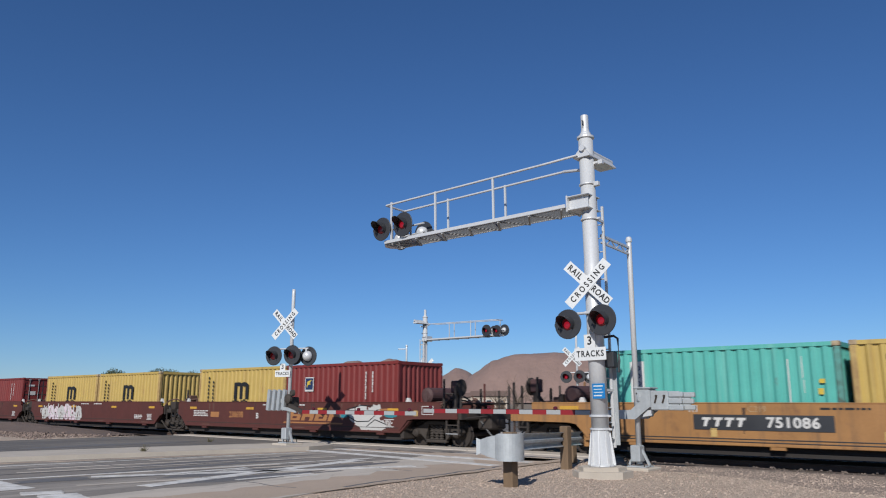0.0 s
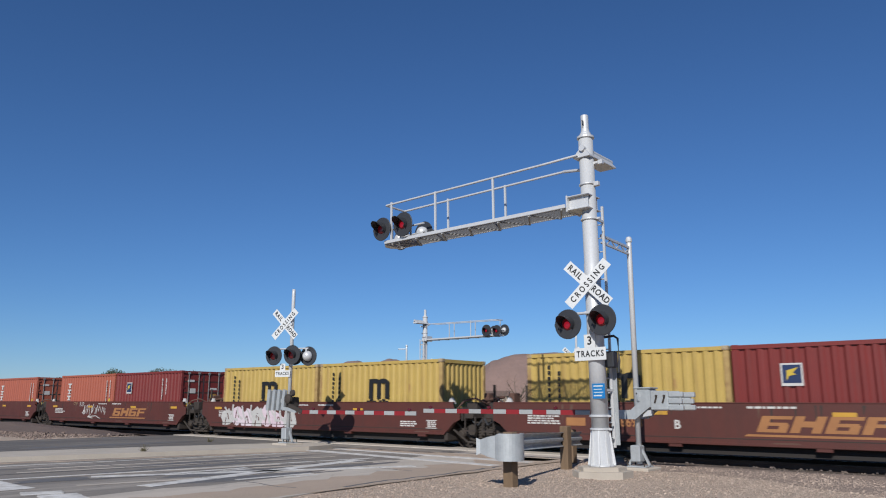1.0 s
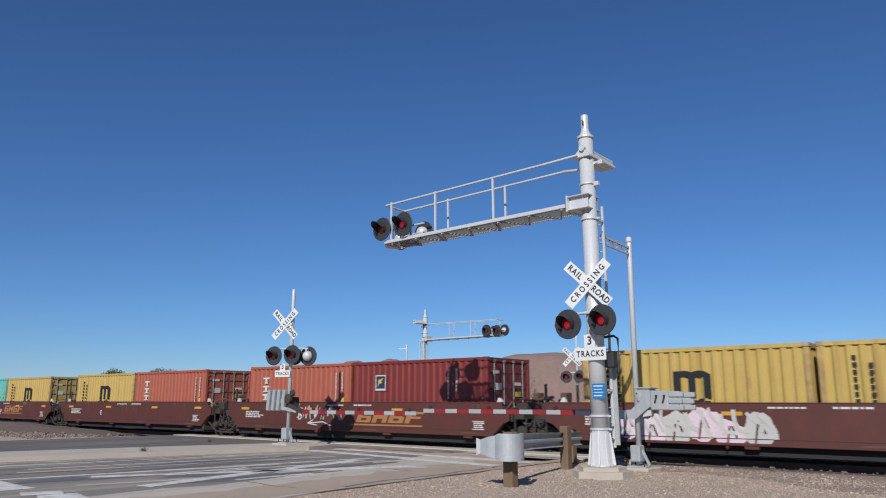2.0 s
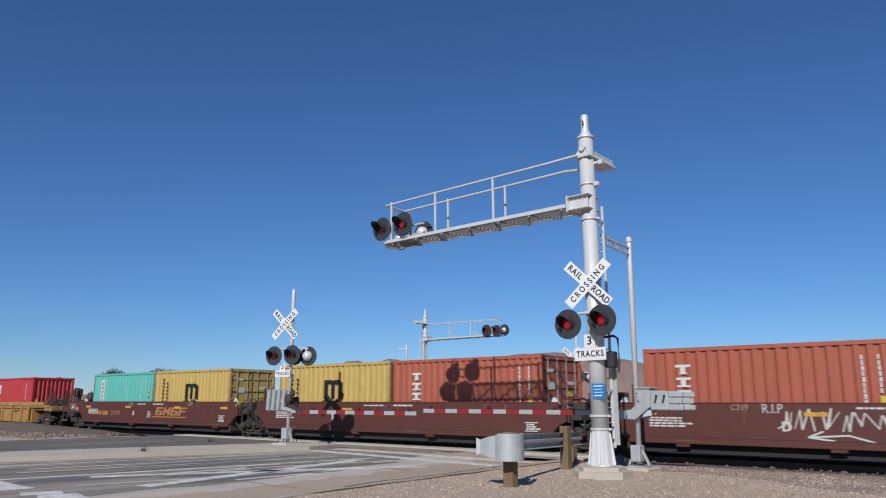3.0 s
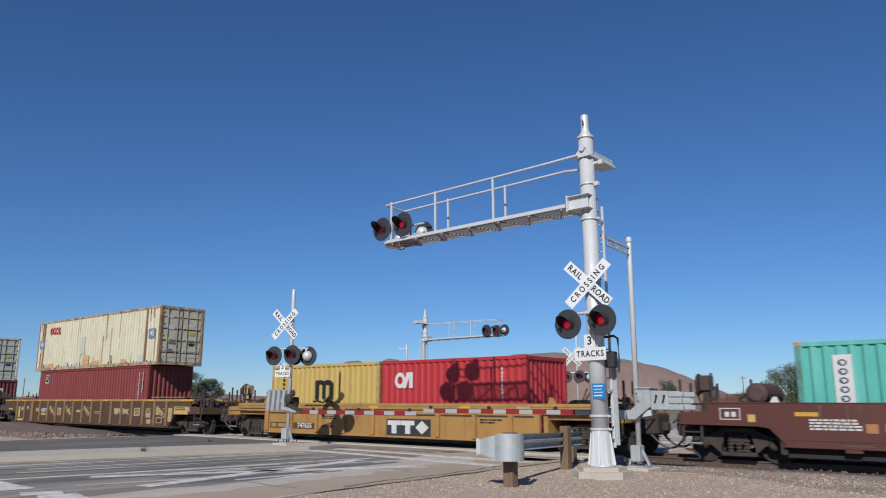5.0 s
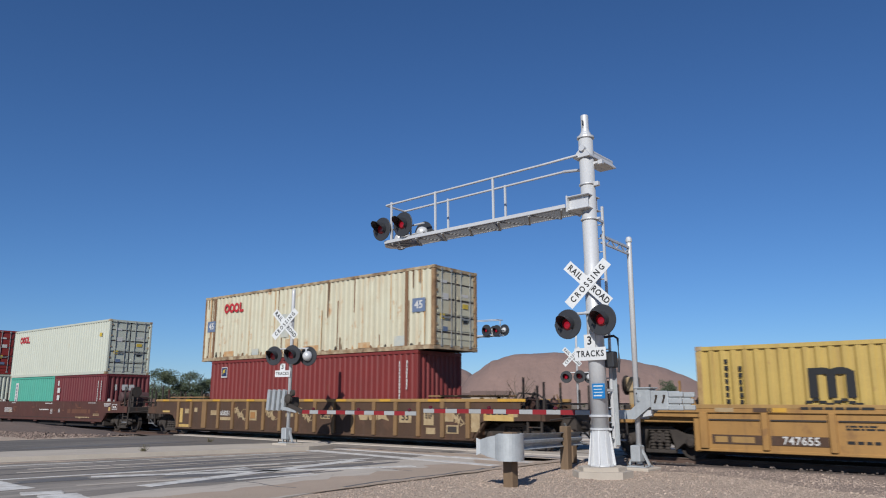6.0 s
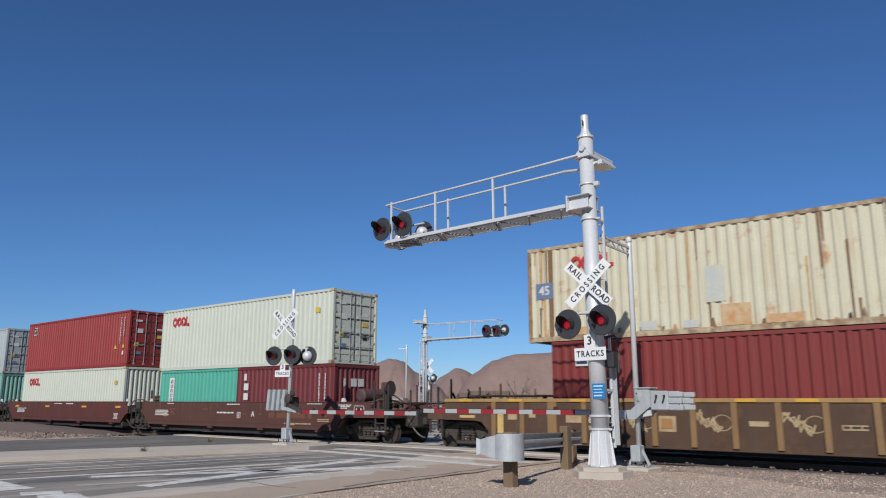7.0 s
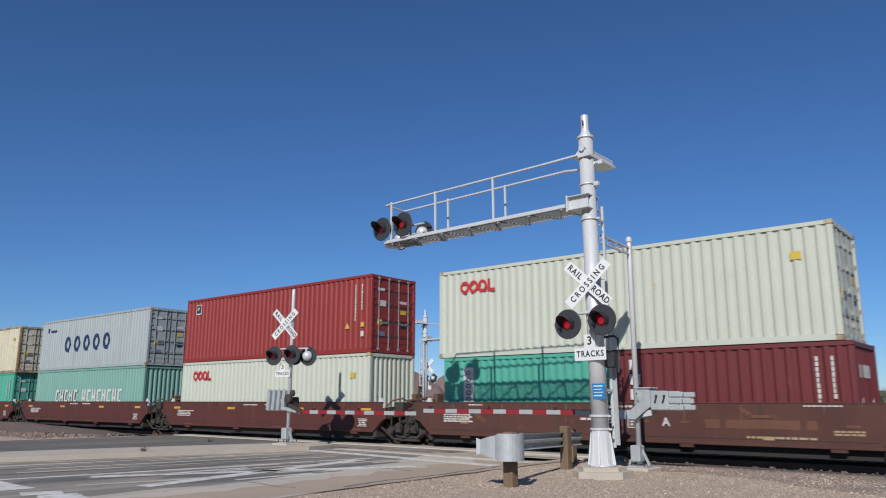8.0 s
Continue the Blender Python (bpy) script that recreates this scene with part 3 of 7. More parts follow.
def mark_arches(ob, x, z, k=1.0):
    """A dark emblem of two arches on three legs over a wavy foot."""
    y = -SIDE_Y
    m = Mesh()
    for lx in (-0.5, 0.0, 0.5):
        m.box((x + (lx - 0.12) * k, y - 0.006, z - 0.42 * k), (x + (lx + 0.12) * k, y - 0.001, z + 0.34 * k))
    for ax in (-0.25, 0.25):
        arc = [(x + (ax + 0.36 * math.cos(math.pi * i / 10)) * k, z + (0.25 + 0.2 * math.sin(math.pi * i / 10)) * k) for i in range(11)]
        m.prism(arc, "y", y - 0.0065, y - 0.001)
    m.box((x - 0.62 * k, y - 0.0065, z + 0.26 * k), (x - 0.38 * k, y - 0.001, z + 0.44 * k))
    for i in range(8):
        a = x + (-0.75 + i * 0.19) * k
        m.box((a, y - 0.006, z - 0.58 * k + 0.05 * math.sin(i * 1.6)), (a + 0.19 * k, y - 0.001, z - 0.50 * k + 0.05 * math.sin(i * 1.6)))
    tagged(part("emblem", m, LETTER, ob, "dark arched company emblem"), kind="stuff")


def mark_column(ob, x, h, cols=2, mat=LETTER, z0=None, z1=None):
    """Upright columns of small painted marks."""
    rnd = random.Random(int(x * 100) + cols)
    items = []
    top, low = (h - 0.35 if z1 is None else z1), (h * 0.42 if z0 is None else z0)
    for c in range(cols):
        z = top - (0.18 if c and mat is LETTER else 0.0)
        while z > low + (0.35 if c and mat is not LETTER else 0.0):
            wide = rnd.choice((0.08, 0.09, 0.10) if mat is LETTER else (0.045, 0.055, 0.06))
            items.append((x + c * 0.34, z - 0.105, x + c * 0.34 + wide, z))
            z -= 0.165 if mat is LETTER else 0.125
    tagged(blocks(ob, "painted_text", mat, -SIDE_Y, items), kind="stuff")


def mark_rings(ob, x, z, k=1.0, mat=LOGO_RED):
    y = -SIDE_Y
    m = Mesh()
    for i in range(3):
        ellipse(m, x + i * 0.36 * k, z, 0.19 * k, 0.21 * k, y - 0.001 * i, 0.5)
    m.box((x + 0.93 * k, y - 0.006, z - 0.21 * k), (x + 1.03 * k, y - 0.001, z + 0.21 * k))
    m.box((x + 0.93 * k, y - 0.0065, z - 0.21 * k), (x + 1.22 * k, y - 0.001, z - 0.10 * k))
    part("emblem", m, mat, ob, "red ringed company emblem")


def mark_square(ob, x, z, k=0.5):
    blocks(ob, "logo_border", STENCIL, -SIDE_Y, [(x - k * 0.5, z - k * 0.56, x + k * 0.5, z + k * 0.52)], "pale border of the emblem")
    blocks(ob, "logo_panel", LOGO_BLUE, -SIDE_Y - 0.006, [(x - k * 0.42, z - k * 0.42, x + k * 0.42, z + k * 0.44)], "small dark blue emblem panel")
    m = Mesh()
    m.prism([(x - k * 0.26, z - k * 0.32), (x - k * 0.12, z - k * 0.08), (x + k * 0.22, z - k * 0.02), (x + k * 0.05, z + k * 0.06), (x + k * 0.30, z + k * 0.32), (x - k * 0.22, z + k * 0.18)], "y", -SIDE_Y - 0.017, -SIDE_Y - 0.0125)
    part("logo_stroke", m, LOGO_YELLOW, ob)


def container(s, length, h, z, paint, doors=False, marks=None, group="containers on the train"):
    size = "twenty-foot" if length < 7 else "forty-foot" if length < 13 else "forty-five-foot"
    end = "with its doors at the end" if doors else "with a corrugated end wall"
    ob = thing("shipping_container", f"{WORDS[paint]} corrugated steel {size} container {end}", "shipping container", group)
    mat = PAINTS[paint]
    y = SIDE_Y
    hl = length / 2
    part("side_wall", corrugated(length - 0.16, 0.15, h - 0.10, -y + 0.012, 0.045), mat, ob)
    part("side_wall", corrugated(length - 0.16, 0.15, h - 0.10, y - 0.012, -0.045), mat, ob)
    edge = RUSTY_EDGE if paint == "cream" else mat
    part("roof", Mesh().box((-hl + 0.08, -y + 0.03, h - 0.06), (hl - 0.08, y - 0.03, h - 0.025)), mat, ob)
    part("floor_panel", Mesh().box((-hl + 0.08, -y + 0.03, 0.06), (hl - 0.08, y - 0.03, 0.16)), STEEL_DARK, ob)
    for sy in (-1, 1):
        part("top_rail", Mesh().box((-hl + 0.17, sy * (y - 0.03) - 0.03, h - 0.11), (hl - 0.17, sy * (y - 0.03) + 0.03, h - 0.012)), edge, ob)
        part("bottom_rail", Mesh().box((-hl + 0.17, sy * (y - 0.025) - 0.025, 0.015), (hl - 0.17, sy * (y - 0.025) + 0.025, 0.16)), edge, ob)
        for sx in (-1, 1):
            part("corner_post", Mesh().box((sx * (hl - 0.075) - 0.075, sy * (y - 0.07) - 0.07, 0.12), (sx * (hl - 0.075) + 0.075, sy * (y - 0.07) + 0.07, h - 0.12), 0.02), {"turquoise": POST_TURQUOISE, "yellow": RUSTY_YELLOW, "cream": CREAM_POST}.get(paint, edge), ob)
            for zz in (0.0, h - 0.118):
                part("corner_casting", Mesh().box((sx * (hl - 0.089) - 0.089, sy * (y - 0.081) - 0.084, zz), (sx * (hl - 0.089) + 0.092, sy * (y - 0.081) + 0.084, zz + 0.118), 0.012), RUSTY_EDGE if paint in ("cream", "yellow", "turquoise", "white", "grey") else mat, ob)
    for sx in (-1, 1):
        for z0, z1 in ((0.02, 0.15), (h - 0.13, h - 0.015)):
            part("end_sill", Mesh().box((sx * (hl - 0.06) - 0.055, -y + 0.16, z0), (sx * (hl - 0.06) + 0.055, y - 0.16, z1)), edge, ob)
        if not (doors and sx == 1):
            m = corrugated(2 * y - 0.28, 0.15, h - 0.13, 0, 0.05, 0.25)
            m.v = [(sx * (hl - 0.03 - yy), x, zz) for x, yy, zz in m.v]
            part("end_wall", m, mat, ob)
        else:
            part("door_gasket", Mesh().box((hl - 0.085, -0.03, 0.16), (hl - 0.041, 0.03, h - 0.14)), BLACK, ob)
            for sy in (-1, 1):
                d = part("door", Mesh().box((hl - 0.09, min(0.01 * sy, sy * (y - 0.15)), 0.16), (hl - 0.045, max(0.01 * sy, sy * (y - 0.15)), h - 0.14), 0.01), mat, ob)
                for k in (0.27, 0.80):
                    part("lock_rod", Mesh().rod((hl - 0.015, sy * k, 0.1), (hl - 0.015, sy * k, h - 0.08), 0.018, 8), LOCK_STEEL, d)
                for zz in (0.35, 0.62, 1.12, 1.62, 2.12):
                    part("door_rib", Mesh().box((hl - 0.045, min(sy * 0.1, sy * 1.0), zz * h / 2.6), (hl - 0.028, max(sy * 0.1, sy * 1.0), zz * h / 2.6 + 0.12)), mat, d)
                for k, (yy, zz, w, hh, pm) in enumerate(((0.42, 0.60, 0.30, 0.22, STENCIL), (0.62, 0.36, 0.22, 0.20, LOGO_YELLOW), (0.50, 0.80, 0.34, 0.10, STENCIL), (0.46, 0.22, 0.26, 0.16, PANEL_BLUE)) if sy < 0 else ((0.36, 0.66, 0.36, 0.10, STENCIL), (0.40, 0.52, 0.30, 0.16, LOGO_YELLOW), (0.42, 0.34, 0.24, 0.22, LETTER))):
                    part("door_label", Mesh().box((hl - 0.04, min(sy * yy, sy * (yy + w)), h * zz), (hl - 0.022, max(sy * yy, sy * (yy + w)), h * zz + hh)), pm, d)
                for zz in (0.09, 0.30, 0.50, 0.70, 0.90):
                    part("hinge", Mesh().box((hl - 0.06, sy * 1.06 - 0.05, h * zz - 0.04), (hl - 0.008, sy * 1.06 + 0.06, h * zz + 0.04)), RUSTY_EDGE if paint in ("cream", "white", "grey") else mat, d)
                for k in (0.27, 0.80):
                    for zz in (0.10, h - 0.16):
                        part("rod_keeper", Mesh().box((hl - 0.04, sy * k - 0.06, zz), (hl + 0.012, sy * k + 0.06, zz + 0.09), 0.008), LOCK_STEEL, d)
                    part("lock_handle", Mesh().beam((hl - 0.005, sy * k, h * 0.40), (hl - 0.005, sy * (k + (0.4 if k < 0.5 else -0.4)), h * 0.40 - 0.06), 0.02, 0.045), LOCK_STEEL, d)
                for zz in (0.20, 0.40, 0.60, 0.80):
                    part("panel_fold", Mesh().box((hl - 0.05, min(sy * 0.06, sy * 1.03), h * zz), (hl - 0.036, max(sy * 0.06, sy * 1.03), h * zz + 0.05)), STEEL_DARK, d, "dark fold across the door")
    if marks:
        marks(ob, length, h)
    RIDERS.append((ob, s, z))
    return ob


def bogie(parent, x, half=0.85):
    """A two-axle truck with cast side frames under the car."""
    b = part("bogie", Mesh().box((x - 0.18, -1.05, 0.42), (x + 0.18, 1.05, 0.68), 0.03), STEEL_DARK, parent, "grimy cast steel truck")
    for sy in (-1, 1):
        y0, y1 = sy * 1.0 - 0.07, sy * 1.0 + 0.07
        outer = [(-half - 0.28, 0.50), (-half - 0.22, 0.62), (-half + 0.15, 0.66), (-0.35, 0.84), (0.35, 0.84), (half - 0.15, 0.66), (half + 0.22, 0.62), (half + 0.28, 0.50), (half + 0.2, 0.40), (half - 0.2, 0.42),
                 (0.42, 0.22), (0.2, 0.16), (-0.2, 0.16), (-0.42, 0.22), (-half + 0.2, 0.42), (-half - 0.2, 0.40)]
        m = Mesh().prism([(x + u, w) for u, w in outer[:4]] + [(x - 0.30, 0.74), (x - 0.42, 0.36)] + [(x + u, w) for u, w in outer[13:]], "y", y0, y1)
        m.prism([(x - u, w) for u, w in outer[:4]] + [(x + 0.30, 0.74), (x + 0.42, 0.36)] + [(x - u, w) for u, w in outer[13:]], "y", y0, y1)
        m.box((x - 0.40, y0, 0.73), (x + 0.40, y1, 0.85), 0.02)
        m.box((x - 0.44, y0, 0.15), (x + 0.44, y1, 0.25), 0.02)
        part("side_frame", m, BOGIE_STEEL, b)
        for dx in (-0.2, 0.0, 0.2):
            coil = [(k / 24, 0.082 if k % 4 in (1, 2) else 0.055) for k in range(25)]
            part("spring", Mesh().lathe((x + dx, sy * 1.0, 0.24), (x + dx, sy * 1.0, 0.74), coil, 10), BOGIE_STEEL, b)
        for dx in (-half, half):
            part("bearing_cap", Mesh().lathe((x + dx, sy * 1.0, 0.45), (x + dx, sy * 1.16, 0.45), [(0, 0.15), (0.7, 0.13), (1, 0.08)], 14), STEEL_DARK, b)
    for dx in (-half, half):
        m = Mesh().rod((0, -0.9, 0), (0, 0.9, 0), 0.075, 10)
        for sy in (-1, 1):
            m.lathe((0, sy * 0.69, 0), (0, sy * 0.83, 0), [(0, 0.44), (0.2, 0.445), (0.25, 0.42), (0.95, 0.415), (0.95, 0.36), (0.6, 0.33), (0.6, 0.16), (1.0, 0.13)], 24)
        w = part("wheelset", m, WHEEL_STEEL, b, "steel wheels on their axle")
        w.matrix_basis = pose(x + dx, 0, 0.415)
        WHEELS.append((w, x + dx))
    return b


def graffiti(parent, x, z, w, h, mat, y, seed, label):
    """Overlapping sprayed strokes, as a thin coat on the side plate."""
    rnd = random.Random(seed)
    m = Mesh()
    n = max(5, int(w / 0.30))
    for i in range(n):
        cx = x - w / 2 + (i + 0.5) * w / n
        pts = [(cx + rnd.uniform(-0.3, 0.3), z + h * rnd.uniform(-0.5, 0.5)) for _ in range(4)]
        pts[0] = (cx - 0.15, z + h * rnd.uniform(0.2, 0.5))
        pts[3] = (cx + 0.2, z - h * rnd.uniform(0.2, 0.5))
        th = rnd.uniform(0.035, 0.085) * min(1, h)
        prev = None
        for k in range(9):
            t = k / 8
            q = [(1 - t) ** 3 * pts[0][a] + 3 * t * (1 - t) ** 2 * pts[1][a] * 1.0 + 3 * t * t * (1 - t) * pts[2][a] + t ** 3 * pts[3][a] for a in (0, 1)]
            if prev:
                m.beam((prev[0], y - 0.003 - 0.0004 * i % 0.002, prev[1]), (q[0], y - 0.003 - 0.0004 * i % 0.002, q[1]), 0.004, th * 2, up=(0.01, 0, 1))
            prev = q
    tagged(part("graffiti", m, mat, parent, label), kind="stuff")


def bars_text(parent, x, z, w, rows, mat, y, seed=1, size=0.042):
    """Rows of lettering too small to read, as short bars."""
    rnd = random.Random(seed)
    m = Mesh()
    for r in range(rows):
        cx = x
        while cx < x + w * rnd.uniform(0.75, 1.0):
            k = rnd.uniform(1.0, 4.5) * size
            m.box((cx, y - 0.005, z - r * size * 1.6), (cx + k, y - 0.001, z - r * size * 1.6 + size))
            cx += k + 0.7 * size
    tagged(part("stencil_text", m, mat, parent), kind="stuff")


def well_car(s, style, left, right, deco=None, group="well cars of the train", ext=0.0):
    """One well unit. left, right: 'own' has its own truck under that end, 'shared' rides on a truck between two units, 'bare' leans on the neighbour's truck."""
    smooth_side = style in ("brown", "orange")
    brown = style == "brown"
    mat = (CAR_FADED if deco is deco_faded else CAR_BROWN) if brown else {"yellow": CAR_GOLD, "orange": CAR_YELLOW, "rusty": CAR_RUSTY}[style]
    label = {"brown": "oxide brown steel well car with stencilled sides", "yellow": "faded yellow ribbed well car with worn paint", "orange": "faded yellow smooth-sided well car with a black number panel", "rusty": "rust-stained ribbed yellow well car with graffiti"}[style]
    car = thing("well_car", label, "rail car", group)
    yo = 1.50
    top = {"yellow": 1.38, "rusty": 1.53}[style] if not smooth_side else 1.43
    low = 0.46 if smooth_side else 0.31
    for sy in (-1, 1):
        ya, yb = sorted((sy * yo, sy * (yo - 0.02)))
        el, er = (8.25 if left == "own" else 7.15), (8.25 if right == "own" else 7.15)
        tail = [(6.50, low), (6.92, 0.82), (7.15, 0.92), (7.15, top)]
        tail_bare = [(6.50, low), (6.92, 0.82), (7.15, 0.92), (7.15, 1.20), (6.92, 1.26), (6.86, top)]
        if style == "yellow":
            tail_own = [(6.40, low), (6.40, 1.10), (8.95, 1.12), (8.95, top - 0.12), (8.25, top - 0.1), (8.25, top)]
        else:
            tail_own = [(6.42, low), (6.55, 0.60), (6.80, 0.86), (7.05, 0.90), (8.95, 0.92), (8.95, 1.22), (8.25, 1.25), (8.25, top)]
        if right == "bare":
            er = 6.86
        poly = (tail_own if right == "own" else tail_bare if right == "bare" else tail) + [(-u, w) for u, w in reversed(tail_own if left == "own" else tail)]
        side = part("side_plate", Mesh().prism(poly, "y", ya, yb), mat, car)
        lip = 0.0 if smooth_side else 0.035
        part("top_chord", Mesh().box((-el, min(sy * (yo + lip), sy * (yo - 0.14)), top if smooth_side else top - 0.07), (er, max(sy * (yo + lip), sy * (yo - 0.14)), top + 0.035), 0.012), mat if smooth_side else CHORD_TAN, side)
        part("bottom_chord", Mesh().box((-6.5, min(sy * (yo + 0.03), sy * (yo - 0.2)), low - 0.03), (6.5, max(sy * (yo + 0.03), sy * (yo - 0.2)), low + 0.04), 0.012), mat, side)
        if brown:
            # thin dark strip painted as the shadow of a groove that isn't cut
            part("sill_groove", Mesh().box((-6.4, min(sy * yo, sy * (yo + 0.006)), 0.59), (6.4, max(sy * yo, sy * (yo + 0.006)), 0.61)), STEEL_DARK, side, "dark strip along the sill, painted as groove shadow")
        if smooth_side:
            for x in (-4.6, 0.2, 4.9):
                part("weld_strip", Mesh().box((x, min(sy * yo, sy * (yo + 0.0025)), low + 0.05), (x + 0.06, max(sy * yo, sy * (yo + 0.0025)), top - 0.01)), mat, side)
            for x in (-5.2, -1.6, 1.9, 5.4):
                part("drain_lug", Mesh().box((x, min(sy * (yo - 0.1), sy * (yo + 0.02)), 0.36), (x + 0.34, max(sy * (yo - 0.1), sy * (yo + 0.02)), low - 0.03)), mat, side)
        else:
            spots = [-6.3, -4.83, -3.36, -1.89, -0.42, 2.52, 3.99, 5.36, 6.3] if not ext else [-8.25 + i * 16.5 / 16 for i in range(17)]
            for i, x in enumerate(spots):
                w = 0.15 if ext and i == 2 else 0.10 if style == "yellow" and i in (0, 8) else 0.075
                part("side_rib", Mesh().box((x - w, min(sy * yo, sy * (yo + 0.08)), low + 0.04), (x + w, max(sy * yo, sy * (yo + 0.08)), top - 0.16 if style == "yellow" else top - 0.07), 0.012), CAR_GOLD if style == "yellow" else RIB_TAN, side)
            if style == "yellow":
                part("chord_face", Mesh().box((-8.2, min(sy * yo, sy * (yo + 0.05)), top - 0.17), (8.2, max(sy * yo, sy * (yo + 0.05)), top - 0.071), 0.01), CAR_GOLD, side)
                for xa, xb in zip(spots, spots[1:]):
                    part("panel_lip", Mesh().box((xa + 0.12, min(sy * yo, sy * (yo + 0.03)), 1.03), (xb - 0.12, max(sy * yo, sy * (yo + 0.03)), 1.065)), STEEL_DARK, side, "dark ledge over the panel")
        if style != "yellow":
            part("deflector_strip", Mesh().prism([(6.45, low), (6.52, low), (6.94, 0.84), (6.87, 0.84)], "y", min(sy * (yo + 0.02), sy * (yo - 0.12)), max(sy * (yo + 0.02), sy * (yo - 0.12))), mat, side)
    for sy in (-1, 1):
        # black sheet standing in for shade below the side plate, hiding the container's foot
        part("well_sill", Mesh().box((-6.5, min(sy * 1.25, sy * 1.32), 0.20), (6.5, max(sy * 1.25, sy * 1.32), 0.60)), SILL_SHADE, car, "inner sill of the well, coloured black as shade")
    part("well_floor", Mesh().box((-6.5, -1.15, 0.2), (6.5, 1.15, 0.29)), STEEL_DARK, car)
    for sx in (-1, 1):
        own = (left if sx < 0 else right)
        deck_end = 9.0 if own == "own" else 7.55
        xs = sorted((sx * 6.5, sx * deck_end))
        part("end_platform", Mesh().box((xs[0], -1.35, 0.95), (xs[1], 1.35, 1.12), 0.02), STEEL_DARK if brown else mat, car)
        xs = sorted((sx * 6.45, sx * 6.6))
        part("bulkhead", Mesh().box((xs[0], -1.45, 0.25), (xs[1], 1.45, 1.25), 0.02), STEEL_DARK if brown else mat, car)
        for sy in (-1, 1):
            part("guide_post", Mesh().prism([(sx * 6.55, 1.40), (sx * 6.82, 1.40), (sx * 6.71, 1.60), (sx * 6.63, 1.60)], "y", sy * 1.3 - 0.04, sy * 1.3 + 0.04), STENCIL if smooth_side else mat, car)
        part("centre_sill", Mesh().box((min(sx * 6.5, sx * (deck_end + 0.15)), -0.28, 0.62), (max(sx * 6.5, sx * (deck_end + 0.15)), 0.28, 0.96), 0.02), STEEL_DARK, car)
        if own == "own":
            bogie(car, sx * 7.70, 0.86)
            grime = STEEL_DARK if brown else mat
            part("coupler", Mesh().box((min(sx * 9.1, sx * 9.65), -0.12, 0.68), (max(sx * 9.1, sx * 9.65), 0.12, 0.92), 0.03), STEEL_DARK, car)
            for y0 in (-0.45, 0.35):
                pts = [(sx * (9.1 + 0.11 * i), y0 + 0.03 * i, 0.85 - 0.6 * math.sin(i / 6 * math.pi / 2)) for i in range(7)]
                part("air_hose", Mesh().tube(pts, 0.032), BLACK, car)
            part("draft_gear", Mesh().box((min(sx * 8.95, sx * 9.5), -0.45, 0.58), (max(sx * 8.95, sx * 9.5), 0.42, 1.16), 0.05), STEEL_DARK, car)
            part("cut_lever", Mesh().rod((sx * 9.2, -1.4, 0.95), (sx * 9.5, -0.2, 1.05), 0.025, 8), STEEL_DARK, car)
            part("end_sill", Mesh().box((min(sx * 8.85, sx * 9.05), -1.45, 0.9), (max(sx * 8.85, sx * 9.05), 1.45, 1.2), 0.02), grime, car)
            tall = tall_gear = style in ("brown", "orange")
            lift = 1.68 if tall else 1.27
            part("air_reservoir", Mesh().lathe((sx * 7.2, -1.0, lift), (sx * 7.2, 0.5, lift), [(0, 0.17), (0.04, 0.26), (0.96, 0.26), (1, 0.17)], 20), TANK_PAINT if tall else STEEL_DARK, car, "purplish brown air tank" if tall else "grimy air tank")
            part("reservoir_cradle", Mesh().box((sx * 7.2 - 0.2, -0.8, 1.1), (sx * 7.2 + 0.2, 0.3, lift - 0.22 if tall else 1.16), 0.02), STEEL_DARK, car)
            if tall or (style == "yellow" and sx < 0):
              gear = TANK_PAINT if tall else OLD_CREAM
              part("hand_brake_stand", Mesh().box((sx * 8.45 - 0.09, -1.0, 1.12), (sx * 8.45 + 0.09, -0.8, 2.1), 0.02), STEEL_DARK if tall else OLD_CREAM, car)
              part("hand_brake_box", Mesh().box((sx * 8.45 - 0.14, -1.06, 1.75), (sx * 8.45 + 0.14, -0.74, 2.15), 0.03), gear, car, "brown hand brake gear box" if tall else "yellow hand brake gear box")
              part("hand_brake_wheel", Mesh().lathe((sx * 8.6, -0.9, 1.93), (sx * 8.66, -0.9, 1.93), [(0, 0.2), (0.5, 0.27), (1, 0.27), (1, 0.2)], 18), STEEL_DARK, car)
            part("brake_cylinder", Mesh().lathe((sx * 7.6, -0.9, 1.32), (sx * 8.15, -0.9, 1.36), [(0, 0.16), (0.9, 0.16), (1, 0.06)], 14), CLUTTER_RUST, car)
            part("brake_lever", Mesh().beam((sx * 8.15, -0.9, 1.36), (sx * 8.4, -0.95, 1.75), 0.04, 0.07).beam((sx * 7.7, -1.0, 1.2), (sx * 8.3, -1.05, 1.55), 0.04, 0.06), STEEL_DARK, car)
            part("valve_cluster", Mesh().box((sx * 7.95 - 0.16, -0.55, 1.12), (sx * 7.95 + 0.16, -0.2, 1.62), 0.03).rod((sx * 7.95, -0.4, 1.6), (sx * 8.3, -0.6, 1.2), 0.03, 8).rod((sx * 7.9, -0.4, 1.5), (sx * 7.6, -0.9, 1.15), 0.025, 8), CLUTTER_RUST, car)
            part("pipe_run", Mesh().tube([(sx * 6.9, -1.2, 1.18), (sx * 7.3, -1.22, 1.3), (sx * 7.9, -1.2, 1.3), (sx * 8.3, -1.1, 1.55), (sx * 8.5, -0.5, 1.5), (sx * 8.6, 0.6, 1.3)], 0.03), CLUTTER_RUST, car)
